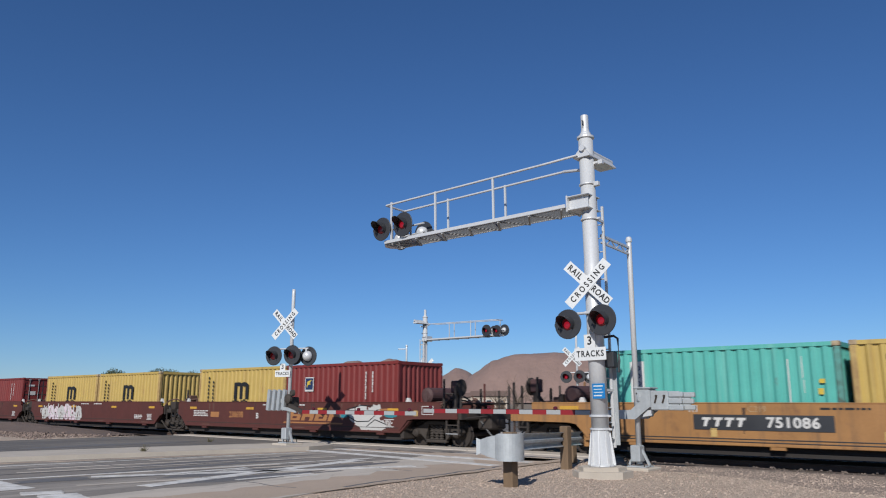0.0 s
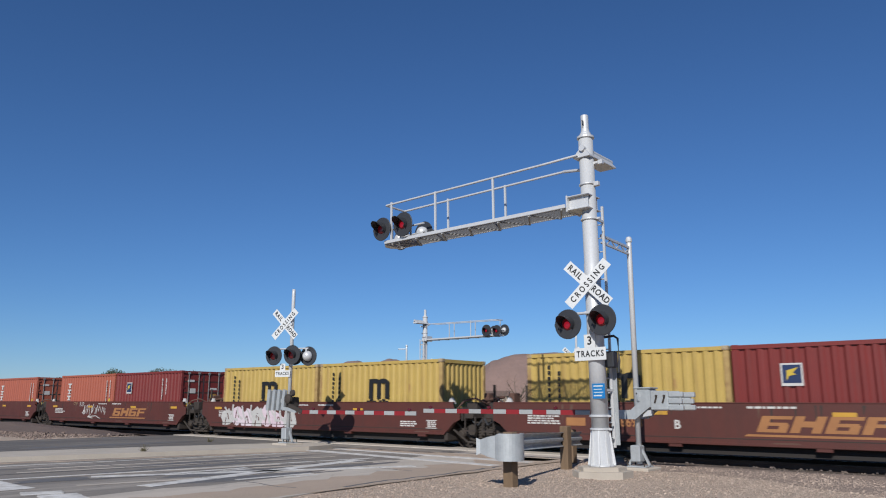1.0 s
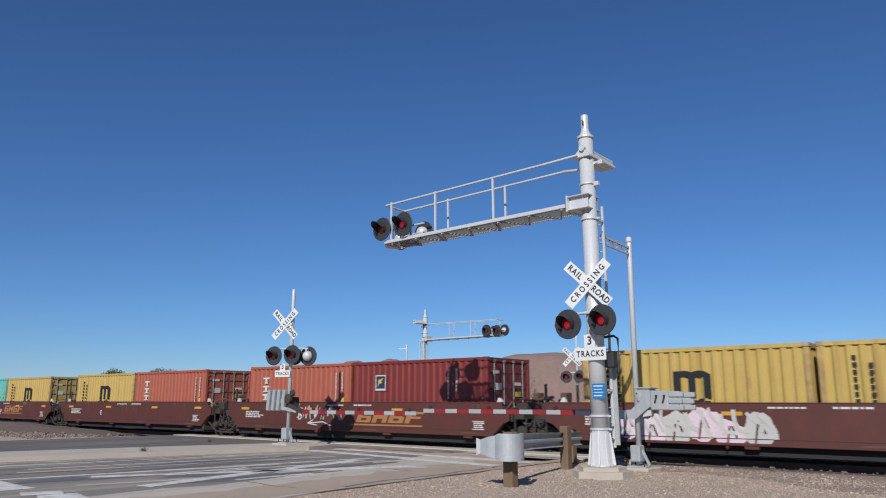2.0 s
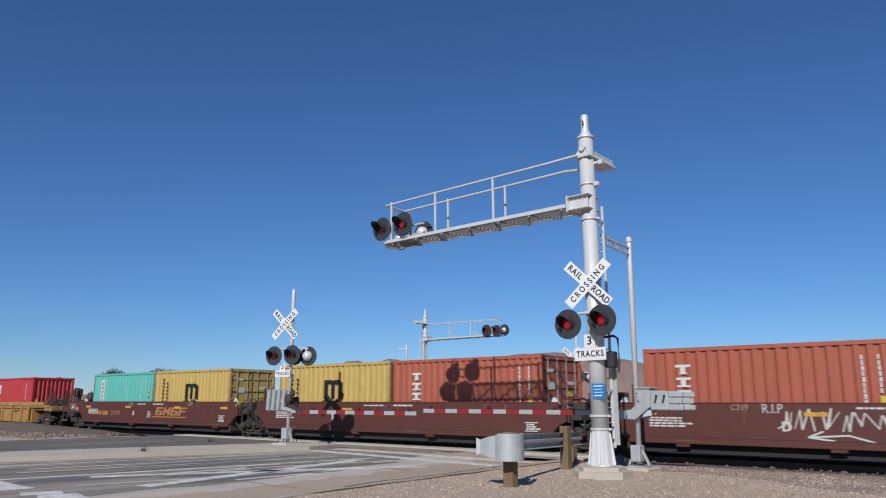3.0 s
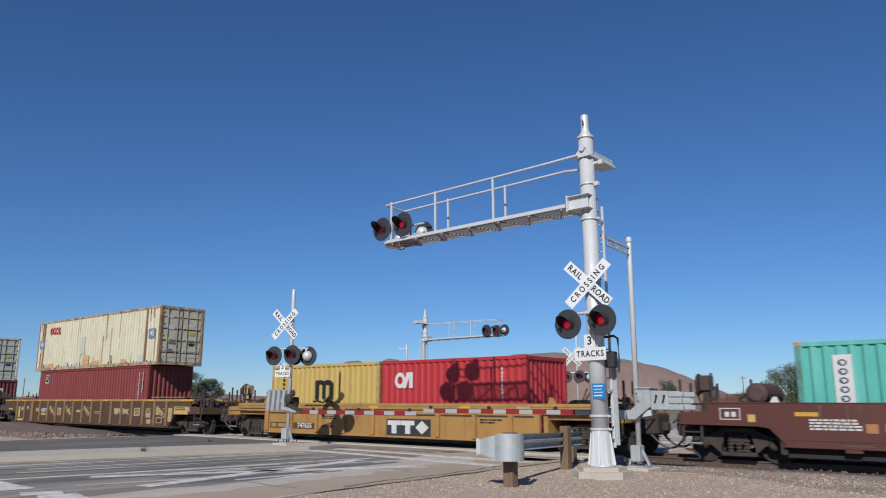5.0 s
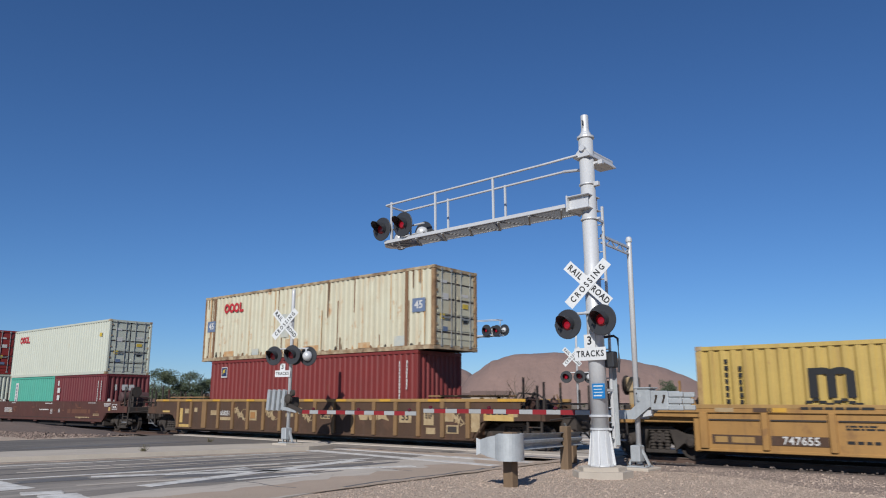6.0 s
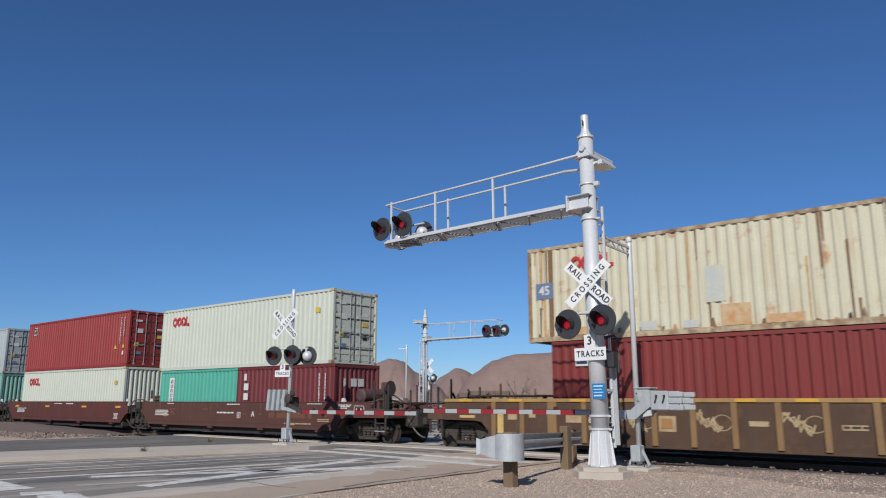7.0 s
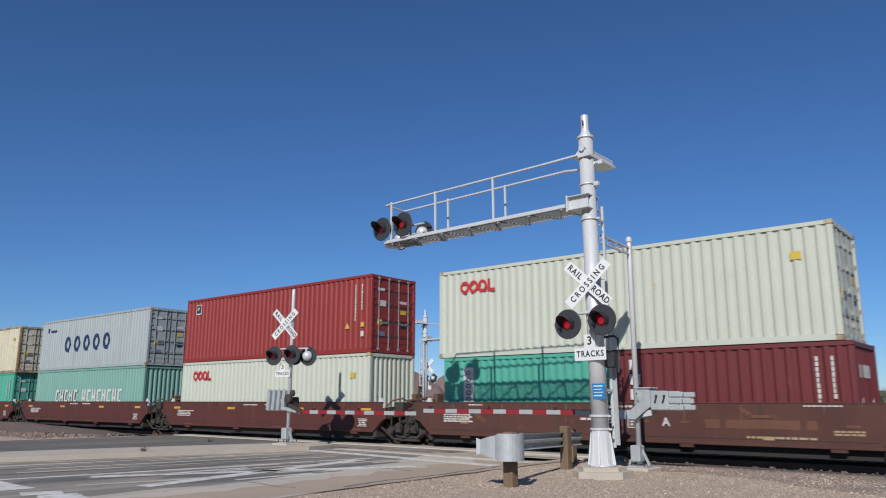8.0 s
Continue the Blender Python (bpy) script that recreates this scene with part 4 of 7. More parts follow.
            part("pipe_run", Mesh().tube([(sx * 7.0, -0.4, 1.2), (sx * 7.4, -0.3, 1.75), (sx * 7.8, 0.2, 1.7), (sx * 8.4, 0.5, 1.25)], 0.028), STEEL_DARK, car)
            part("retainer_valve", Mesh().box((sx * 7.55 - 0.12, -1.1, 1.12), (sx * 7.55 + 0.12, -0.85, 1.4), 0.03), CLUTTER_RUST, car)
            part("brake_valve", Mesh().lathe((sx * 8.3, 0.3, 1.12), (sx * 8.3, 0.3, 1.6), [(0, 0.14), (0.7, 0.16), (1, 0.05)], 12), CLUTTER_RUST, car)
            rag = random.Random(round(abs(s) * 10) + sx)
            for k in range(11):
                gx, gy, gz = sx * rag.uniform(6.95, 8.85), rag.uniform(-1.2, 0.9), rag.uniform(1.12, 1.45)
                w, tall = rag.uniform(0.05, 0.14), rag.uniform(0.2, 0.55)
                gear = (CLUTTER_RUST, STEEL_DARK, TANK_PAINT, CLUTTER_RUST)[k % 4] if tall_gear else (RIB_TAN, STEEL_DARK, CLUTTER_RUST)[k % 3]
                if k % 3 == 0:
                    part("brake_rod", Mesh().rod((gx, gy, 1.12), (gx + rag.uniform(-0.4, 0.4), gy + rag.uniform(-0.3, 0.3), gz + tall), 0.022, 6), gear, car)
                elif k % 3 == 1:
                    part("brake_bracket", Mesh().box((gx - w, gy - w, 1.12), (gx + w, gy + w, gz + tall * 0.6), 0.02), gear, car)
                else:
                    part("brake_chamber", Mesh().lathe((gx - w * 2, gy, gz), (gx + w * 2, gy, gz + 0.03), [(0, w * 0.6), (0.15, w), (0.8, w), (1, w * 0.4)], 12), gear, car)
            part("walkway_tread", Mesh().box((min(sx * 7.6, sx * 8.9), 0.35, 1.38), (max(sx * 7.6, sx * 8.9), 1.2, 1.415)), STEEL_DARK, car)
            part("cross_rail", Mesh().rod((sx * 8.98, -1.35, 1.42), (sx * 8.98, 1.35, 1.42), 0.02, 8), STEEL_DARK, car)
            for xx, yy, hh in ((8.98, -1.35, 2.05), (8.98, 1.35, 2.0), (8.72, -1.3, 1.95), (8.2, -1.25, 2.2), (8.0, 1.25, 2.1), (8.62, 0.2, 1.9), (8.98, 0.75, 1.85)):
                part("stanchion", Mesh().box((sx * xx - 0.03, yy - 0.03, 1.0), (sx * xx + 0.03, yy + 0.03, hh if tall else hh - 0.15), 0.01), (STEEL_DARK if xx > 8.1 else mat) if tall else RIB_TAN, car)
            for sy in (-1, 1):
                for xx, hh in ((8.93, 1.25), (8.45, 1.05)):
                    part("ladder_stile", Mesh().box((sx * xx - 0.03, sy * 1.42 - 0.03, 0.42), (sx * xx + 0.03, sy * 1.42 + 0.03, hh), 0.008), STEEL_DARK, car)
                for zz in (0.45, 0.72, 0.98):
                    part("step_bar", Mesh().box((min(sx * 8.45, sx * 8.93), sy * 1.44 - 0.02, zz), (max(sx * 8.45, sx * 8.93), sy * 1.44 + 0.02, zz + 0.035)), GRATE_STEEL if zz < 0.5 else STEEL_DARK, car)
                part("side_sill", Mesh().box((min(sx * 8.24, sx * 8.9), sy * 1.4 - 0.06, 0.92), (max(sx * 8.24, sx * 8.9), sy * 1.4 + 0.06, 1.2), 0.02), grime, car)
            if brown:
                for za, zb, xa, xb in ((1.05, 1.07, 7.45, 7.95), (1.31, 1.33, 7.45, 7.95), (1.07, 1.31, 7.45, 7.47), (1.07, 1.31, 7.93, 7.95), (1.12, 1.24, 7.56, 7.66), (1.12, 1.24, 7.72, 7.82)):
                    part("data_frame", Mesh().box((min(sx * xa, sx * xb), -yo - 0.006, za), (max(sx * xa, sx * xb), -yo - 0.001, zb)), STENCIL, car)
                part("data_plate", Mesh().box((min(sx * 7.1, sx * 7.28), -yo - 0.008, 1.0), (max(sx * 7.1, sx * 7.28), -yo - 0.001, 1.18)), DATA_YELLOW, car, "faded yellow data plate")
        elif own == "shared":
            bogie(car, sx * 7.8, 0.9)
            part("articulation", Mesh().lathe((sx * 7.8, 0, 0.66), (sx * 7.8, 0, 1.0), [(0, 0.4), (0.5, 0.36), (1, 0.28)], 18), STEEL_DARK, car)
            for dx, yy in ((-0.3, -0.8), (0.3, 0.8)):
                part("standpipe", Mesh().rod((sx * 7.5 + dx * 0.3, yy, 1.1), (sx * 7.5 + dx * 0.3, yy, 2.0), 0.045, 8), STEEL_DARK, car)
        if own != "own":
            part("brake_rigging", Mesh().beam((sx * 6.7, -1.1, 0.85), (sx * 7.35, -1.1, 0.3), 0.06, 0.07).beam((sx * 7.35, -1.1, 0.3), (sx * 7.7, -1.1, 0.3), 0.06, 0.06), BOGIE_STEEL, car)
            part("drawbar_housing", Mesh().box((min(sx * 7.2, sx * 7.8), -0.75, 0.6), (max(sx * 7.2, sx * 7.8), 0.75, 1.28), 0.03), STEEL_DARK, car)
            part("hose_box", Mesh().box((sx * 7.35 - 0.2, -1.15, 1.1), (sx * 7.35 + 0.2, -0.6, 1.46), 0.03), STEEL_DARK, car)
            part("air_hose", Mesh().tube([(sx * 7.2, -1.2, 1.2), (sx * 7.45, -1.17, 0.85), (sx * 7.6, -1.15, 0.75), (sx * 7.78, -1.1, 0.95)], 0.035), BLACK, car)
            part("air_hose", Mesh().tube([(sx * 7.25, -0.9, 1.35), (sx * 7.5, -0.8, 1.15), (sx * 7.75, -0.7, 1.1)], 0.03), BLACK, car)
            part("end_plate", Mesh().box((min(sx * 7.16, sx * 7.22), -1.46, 0.88), (max(sx * 7.16, sx * 7.22), 1.46, 1.30), 0.01), STEEL_DARK, car)
            part("pipe_run", Mesh().tube([(sx * 6.8, -1.25, 1.2), (sx * 7.1, -1.2, 1.5), (sx * 7.4, -1.0, 1.58), (sx * 7.7, -0.4, 1.3)], 0.032), CLUTTER_RUST, car)
            part("angle_cock", Mesh().box((sx * 7.3 - 0.1, -0.3, 1.2), (sx * 7.3 + 0.1, 0.1, 1.75), 0.03).rod((sx * 7.3, -0.5, 1.5), (sx * 7.55, 0.4, 1.62), 0.05, 8), CLUTTER_RUST, car)
            part("brake_beam", Mesh().beam((sx * 6.75, -1.3, 0.60), (sx * 7.3, -1.3, 0.24), 0.05, 0.05).beam((sx * 7.3, -1.3, 0.24), (sx * 7.75, -1.3, 0.22), 0.05, 0.05), BOGIE_STEEL, car)
            part("side_step", Mesh().box((sx * 7.45 - 0.22, -1.4, 0.55), (sx * 7.45 + 0.22, -1.3, 0.60)).box((sx * 7.45 - 0.22, -1.37, 0.58), (sx * 7.45 - 0.18, -1.33, 1.0)).box((sx * 7.45 + 0.18, -1.37, 0.58), (sx * 7.45 + 0.22, -1.33, 1.0)), STEEL_DARK, car)
    if ext:
        for ob in car.children_recursive:
            if ob.name.startswith("wheelset"):
                k = math.copysign(ext, ob.matrix_basis.translation.x)
                ob.matrix_basis = pose(k, 0, 0) @ ob.matrix_basis
                for i, (w, x) in enumerate(WHEELS):
                    if w == ob:
                        WHEELS[i] = (w, x + k)
            elif not ob.name.startswith("side_rib"):
                for v in ob.data.vertices:
                    if abs(v.co.x) > 6.2:
                        v.co.x += math.copysign(ext, v.co.x)
    if deco:
        deco(car, -yo)
    RIDERS.append((car, s, RAIL_Z - 0.04))
    return car


def slant_logo(car, x, z, w, h, mat, y):
    """A slanted word emblem as plain slanted blocks over an underline."""
    m = Mesh()
    k = h * 0.45
    step = w / 4

    def bar(u0, u1, za, zb):
        ka, kb = k * (za + 0.5), k * (zb + 0.5)
        m.prism([(u0 + ka, z + za * h), (u1 + ka, z + za * h), (u1 + kb, z + zb * h), (u0 + kb, z + zb * h)], "y", y - 0.006, y - 0.001)

    for i in range(4):
        a = x - w / 2 + i * step
        bar(a, a + step * 0.28, -0.5, 0.5)
        if i != 1:
            bar(a + step * 0.28, a + step * 0.92, 0.30, 0.5)
            bar(a + step * 0.28, a + step * 0.84, -0.10, 0.10)
        if i in (0, 2):
            bar(a + step * 0.28, a + step * 0.86, -0.5, -0.30)
        if i < 3:
            bar(a + step * 0.62, a + step * 0.90, -0.5, 0.5 if i == 1 else 0.0)
        if i == 1:
            bar(a + step * 0.28, a + step * 0.62, -0.15, 0.2)
    m.prism([(x - w / 2 - 0.3, z - h * 0.78), (x + w / 2, z - h * 0.78), (x + w / 2 + 0.1, z - h * 0.64), (x - w / 2 - 0.2, z - h * 0.64)], "y", y - 0.006, y - 0.001)
    part("emblem", m, mat, car, "slanted gold company emblem")


def patch(car, x0, z0, x1, z1, mat, y, name="reflector", label=""):
    part(name, Mesh().box((x0, y - 0.012, z0), (x1, y - 0.002, z1)), mat, car, label)


PINK = surface("pale_pink_spray_paint", (0.72, 0.55, 0.6), (0.75, 0.7, 0.72), 0.6, bump=0.0)
SPRAY_WHITE = surface("white_spray_paint", (0.6, 0.58, 0.54), (0.5, 0.48, 0.45), 0.6, bump=0.0)
SPRAY_TEAL = surface("teal_spray_paint", (0.05, 0.25, 0.3), rough=0.6, bump=0.0)


def deco_common(car, y, seed, letter="", strip=TRIM_YELLOW):
    bars_text(car, -5.9, 1.05, 1.1, 4, STENCIL, y, seed)
    bars_text(car, -1.0, 1.32, 0.9, 1, STENCIL, y, seed + 1, 0.042)
    bars_text(car, 0.42, 1.32, 1.05, 1, STENCIL, y, seed + 2, 0.05)
    patch(car, 5.75, 0.62, 6.2, 0.645, STENCIL, y, "data_frame", "white stencilled frame")
    patch(car, 5.75, 0.86, 6.2, 0.885, STENCIL, y, "data_frame", "white stencilled frame")
    bars_text(car, 5.8, 0.80, 0.36, 3, STENCIL, y, seed + 5, 0.04)
    for x in (-6.2, -2.1, 2.3, 5.9):
        patch(car, x, 1.15, x + 0.5, 1.245, strip, y, "reflector", "yellow reflective strip" if strip is TRIM_YELLOW else "faded orange strip")
    if letter:
        lettering("unit_letter", letter, 0.31, STENCIL, car, front({"B": -1.35, "E": -2.6, "A": -1.31, "D": -2.5}[letter], y - 0.004, 0.90))
    for x in (-5.3, 0.9, 5.2):
        part("scuff", Mesh().prism([(x, 0.50), (x + 0.7, 0.50), (x + 0.62, 0.535), (x + 0.1, 0.53)], "y", y - 0.004, y - 0.001), CLUTTER_RUST, car, "rusty scuff along the sill")


def data_square(car, x, z, y, k=0.27):
    """A stencilled square frame with short lines in it."""
    m = Mesh()
    for a, b, c, d in ((0, 0, 1, 0.09), (0, 0.91, 1, 1), (0, 0.09, 0.09, 0.91), (0.91, 0.09, 1, 0.91), (0.25, 0.6, 0.75, 0.75), (0.35, 0.25, 0.65, 0.48)):
        m.box((x + a * k, y - 0.006, z + b * k), (x + c * k, y - 0.001, z + d * k))
    part("data_frame", m, STENCIL, car, "white stencilled square frame")


def deco_b(car, y):
    deco_common(car, y, 1, "B")
    chain_rust(car, y, 41)
    bars_text(car, -4.6, 0.82, 0.85, 1, GOLD, y, 51, 0.22)
    lettering("car_number", "238698", 0.34, GOLD, car, front(-2.78, y - 0.004, 0.93), 0.95)
    slant_logo(car, 2.1, 0.96, 3.0, 0.38, GOLD, y)
    rag = random.Random(8)

    def blot(cx, cz, rx, rz, mat, yy, label):
        ring = [(cx + rx * rag.uniform(0.72, 1.1) * math.cos(a), cz + rz * rag.uniform(0.72, 1.1) * math.sin(a)) for a in [i * math.pi / 11 for i in range(22)]]
        part("graffiti", Mesh().prism(ring, "y", yy - 0.002, yy - 0.0005), mat, car, label)

    blot(4.60, 1.02, 0.78, 0.34, SPRAY_WHITE, y, "greyish white sprayed shape")
    blot(4.95, 0.84, 0.72, 0.40, SPRAY_WHITE, y - 0.001, "greyish white sprayed shape")
    blot(5.35, 1.12, 0.34, 0.30, SPRAY_WHITE, y - 0.002, "greyish white sprayed shape")
    blot(5.30, 0.68, 0.62, 0.22, SPRAY_WHITE, y - 0.003, "greyish white sprayed shape")
    blot(3.65, 1.02, 0.36, 0.13, SPRAY_TEAL, y - 0.004, "teal sprayed shape")
    blot(6.05, 1.05, 0.42, 0.14, SPRAY_TEAL, y - 0.004, "teal sprayed shape")
    blot(5.95, 1.20, 0.45, 0.05, GOLD, y - 0.004, "orange sprayed shape")
    for a, b, c2, d in ((3.95, 0.95, 4.4, 0.78), (4.4, 0.78, 5.0, 0.80), (5.0, 0.80, 5.3, 1.0), (3.9, 1.2, 4.6, 1.34), (4.6, 1.34, 5.2, 1.32), (4.9, 0.62, 5.3, 0.86), (5.3, 0.86, 5.85, 0.70), (4.2, 1.08, 4.6, 1.02), (5.2, 1.1, 5.45, 1.2), (3.9, 0.95, 3.9, 1.2)):
        part("graffiti_line", Mesh().beam((a, y - 0.008, b), (c2, y - 0.008, d), 0.003, 0.03, up=(0.01, 0, 1)), LETTER, car, "black sprayed outline")


def chain_rust(car, y, seed):
    """Runs of rust and grime down a car side."""
    rag = random.Random(seed)
    for i in range(16):
        x, tall = rag.uniform(-6.3, 6.3), rag.uniform(0.15, 0.55)
        part("rust_run", Mesh().prism([(x, 1.40 - tall), (x + 0.015, 1.40 - tall), (x + rag.uniform(0.03, 0.08), 1.40), (x - 0.01, 1.40)], "y", y - 0.0022, y - 0.0004), CLUTTER_RUST if i % 3 else STEEL_DARK, car, "run of rust down the side")


def deco_c(car, y):
    deco_common(car, y, 7)
    rag = random.Random(4)
    for k in range(7):
        cx, cz, rx, rz = -5.3 + k * 0.68, 0.80 + 0.12 * math.sin(k * 2.1), rag.uniform(0.36, 0.50), rag.uniform(0.36, 0.50)
        ring = [(cx + rx * rag.uniform(0.7, 1.15) * math.cos(a), min(1.34, max(0.43, cz + rz * rag.uniform(0.8, 1.15) * math.sin(a)))) for a in [i * math.pi / 8 for i in range(16)]]
        part("graffiti", Mesh().prism(ring, "y", y - 0.003, y - 0.0005), PINK if k % 3 else SPRAY_WHITE, car, "pale pink sprayed letter shape")
        for d in (-0.12, 0.14):
            part("graffiti_line", Mesh().beam((cx + d, y - 0.006, cz - 0.22 + d), (cx + d * 0.2, y - 0.006, cz + 0.2), 0.003, 0.05, up=(0.01, 0, 1)), CAR_BROWN, car)
    graffiti(car, -3.2, 0.98, 4.6, 0.75, SPRAY_WHITE, y - 0.008, 14, "white sprayed graffiti outline")
    bars_text(car, 4.6, 0.8, 0.8, 3, STENCIL, y, 9)


def deco_d(car, y):
    deco_common(car, y, 11, "D")
    chain_rust(car, y, 42)
    slant_logo(car, 2.1, 0.95, 3.1, 0.38, GOLD, y)
    lettering("chalk_mark", "C219", 0.20, OLD_CREAM, car, front(-3.56, y - 0.004, 1.34), bold=-0.01)
    lettering("chalk_mark", "R.I.P", 0.32, SPRAY_WHITE, car, front(-2.80, y - 0.004, 1.31), 0.85, bold=-0.005)
    m = Mesh()
    # jagged sprayed strokes over a long arrow
    rag = random.Random(19)
    px, pz = -2.7, 0.86
    for i in range(30):
        qx = -2.65 + 2.6 * (i + 1) / 30 + rag.uniform(-0.14, 0.14)
        qz = (1.30 if i % 2 else 0.92) + rag.uniform(-0.12, 0.08)
        if i % 5 != 4:
            m.beam((px, y - 0.004, pz), (qx, y - 0.004, qz), 0.003, rag.uniform(0.018, 0.045), up=(0.01, 0, 1))
        px, pz = qx, qz
    for a, b, c2, d in ((-2.05, 0.68, -1.2, 0.74), (-1.2, 0.74, -0.7, 0.60), (-2.05, 0.68, -1.72, 0.82), (-2.05, 0.68, -1.5, 0.61)):
        m.beam((a, y - 0.004, b), (c2, y - 0.004, d), 0.003, 0.04, up=(0.01, 0, 1))
    tagged(part("graffiti", m, SPRAY_WHITE, car, "angular white sprayed tag with an arrow"), kind="stuff")


def deco_e(car, y):
    deco_common(car, y, 17, "E")
    chain_rust(car, y, 43)


def deco_a(car, y):
    deco_common(car, y, 23, "A")
    chain_rust(car, y, 44)
    bars_text(car, -4.75, 0.80, 0.75, 1, GOLD, y, 52, 0.20)
    lettering("car_number", "239698", 0.29, GOLD, car, front(-3.10, y - 0.004, 0.90), 1.0, gap=1.08, bold=0.0)
    slant_logo(car, 1.95, 1.02, 2.6, 0.36, GOLD, y)
    data_square(car, -0.02, 0.73, y)
    lettering("chalk_mark", "C219", 0.18, OLD_CREAM, car, front(-1.62, y - 0.004, 1.32), bold=0.0)
    lettering("chalk_mark", "C219", 0.20, OLD_CREAM, car, front(3.54, y - 0.004, 1.35), bold=0.0)


def deco_faded(car, y):
    chain_rust(car, y, 45)
    bars_text(car, 2.58, 0.84, 1.05, 1, FADED_MARK, y, 58, 0.21)
    bars_text(car, 3.9, 0.84, 1.35, 1, FADED_MARK, y, 59, 0.21)
    for x, z, w in ((1.95, 0.94, 0.22), (0.9, 0.94, 0.2), (3.7, 1.10, 0.45), (5.75, 0.90, 0.3), (-2.0, 1.1, 0.4), (-4.6, 1.1, 0.5)):
        patch(car, x, z, x + w, z + 0.07, FADED_MARK, y, "reflector", "faded orange strip")
    bars_text(car, 6.62, 1.33, 0.62, 3, STENCIL, y, 60, 0.035)
    bars_text(car, 5.50, 0.80, 0.68, 2, OLD_CREAM, y, 61, 0.04)
    bars_text(car, 3.56, 0.62, 1.85, 1, OLD_CREAM, y, 62, 0.05)
    patch(car, 3.95, 0.585, 4.2, 0.67, OLD_CREAM, y, "data_plate", "small cream data plate")
    bars_text(car, 4.9, 1.37, 0.9, 1, STENCIL, y, 63, 0.03)
    bars_text(car, -5.9, 1.05, 1.1, 4, STENCIL, y, 29)
    lettering("unit_letter", "A", 0.30, STENCIL, car, front(1.55, y - 0.004, 0.96))
    scrawl(car, 3.6, 1.22, y, 91, 0.35)
    data_square(car, 0.48, 0.80, y, 0.24)
    bars_text(car, -0.95, 0.98, 1.15, 1, STENCIL, y, 92, 0.06)
    bars_text(car, -0.25, 1.33, 0.9, 1, STENCIL, y, 93, 0.05)
    bars_text(car, -5.2, 0.95, 0.3, 4, OLD_CREAM, y, 94, 0.03)
    bars_text(car, -4.9, 1.36, 0.6, 1, STENCIL, y, 95, 0.035)
    scrawl(car, -4.4, 0.95, y, 96, 0.5)


def deco_plain(car, y):
    deco_common(car, y, 37)
    chain_rust(car, y, 38)


def deco_orange(car, y):
    patch(car, -3.42, 0.80, -0.17, 1.17, BLACK, y, "number_panel", "black panel with white stencilled marks")
    m = Mesh()
    # the owner's mark as four plain slanted shapes
    for x in (-3.23, -2.94, -2.66, -2.38):
        m.prism([(x + 0.06, 0.88), (x + 0.14, 0.88), (x + 0.19, 1.04), (x + 0.11, 1.04)], "y", y - 0.018, y - 0.013)
        m.prism([(x + 0.03, 1.04), (x + 0.25, 1.04), (x + 0.265, 1.10), (x + 0.045, 1.10)], "y", y - 0.018, y - 0.013)
    part("emblem", m, STENCIL, car, "white slanted owner's mark")
    lettering("car_number", "751086", 0.33, STENCIL, car, front(-1.06, y - 0.015, 0.985), 1.12, gap=1.08, bold=0.03)
    lettering("length_mark", "40", 0.38, LETTER, car, front(-5.72, y - 0.004, 0.89))
    patch(car, -7.3, 1.12, -6.7, 1.36, TRIM_YELLOW, y, "reflector", "bright yellow patch")
    for x in (-6.3, -3.0, 0.8):
        patch(car, x, 0.63, x + 0.16, 0.84, DATA_YELLOW, y, "data_plate", "small pale data plate")
    for z in (0.515, 0.585):
        patch(car, -6.4, z, 6.4, z + 0.02, BLACK, y, "side_line", "thin dark line along the side")
    m = Mesh()
    ellipse(m, 1.6, 0.85, 0.5, 0.42, y, 0.7)
    ellipse(m, 1.6, 0.85, 0.24, 0.2, y - 0.001, 0.5)
    part("graffiti", m, SPRAY_WHITE, car, "white sprayed ring")
    lettering("chalk_mark", "R1", 0.26, SPRAY_WHITE, car, front(-3.40, y - 0.004, 1.30), bold=0.0)
    lettering("chalk_mark", "C219", 0.2, OLD_CREAM, car, front(-1.85, y - 0.004, 1.30), bold=-0.01)
    bars_text(car, -0.45, 1.30, 1.1, 1, LETTER, y, 76, 0.05)
    for x in (-5.6, -2.2, 1.4, 4.8):
        part("rust_run", Mesh().prism([(x, 0.72), (x + 0.02, 0.72), (x + 0.09, 1.34), (x, 1.34)], "y", y - 0.003, y - 0.0005), CAR_RUSTY, car, "run of rust down the side")


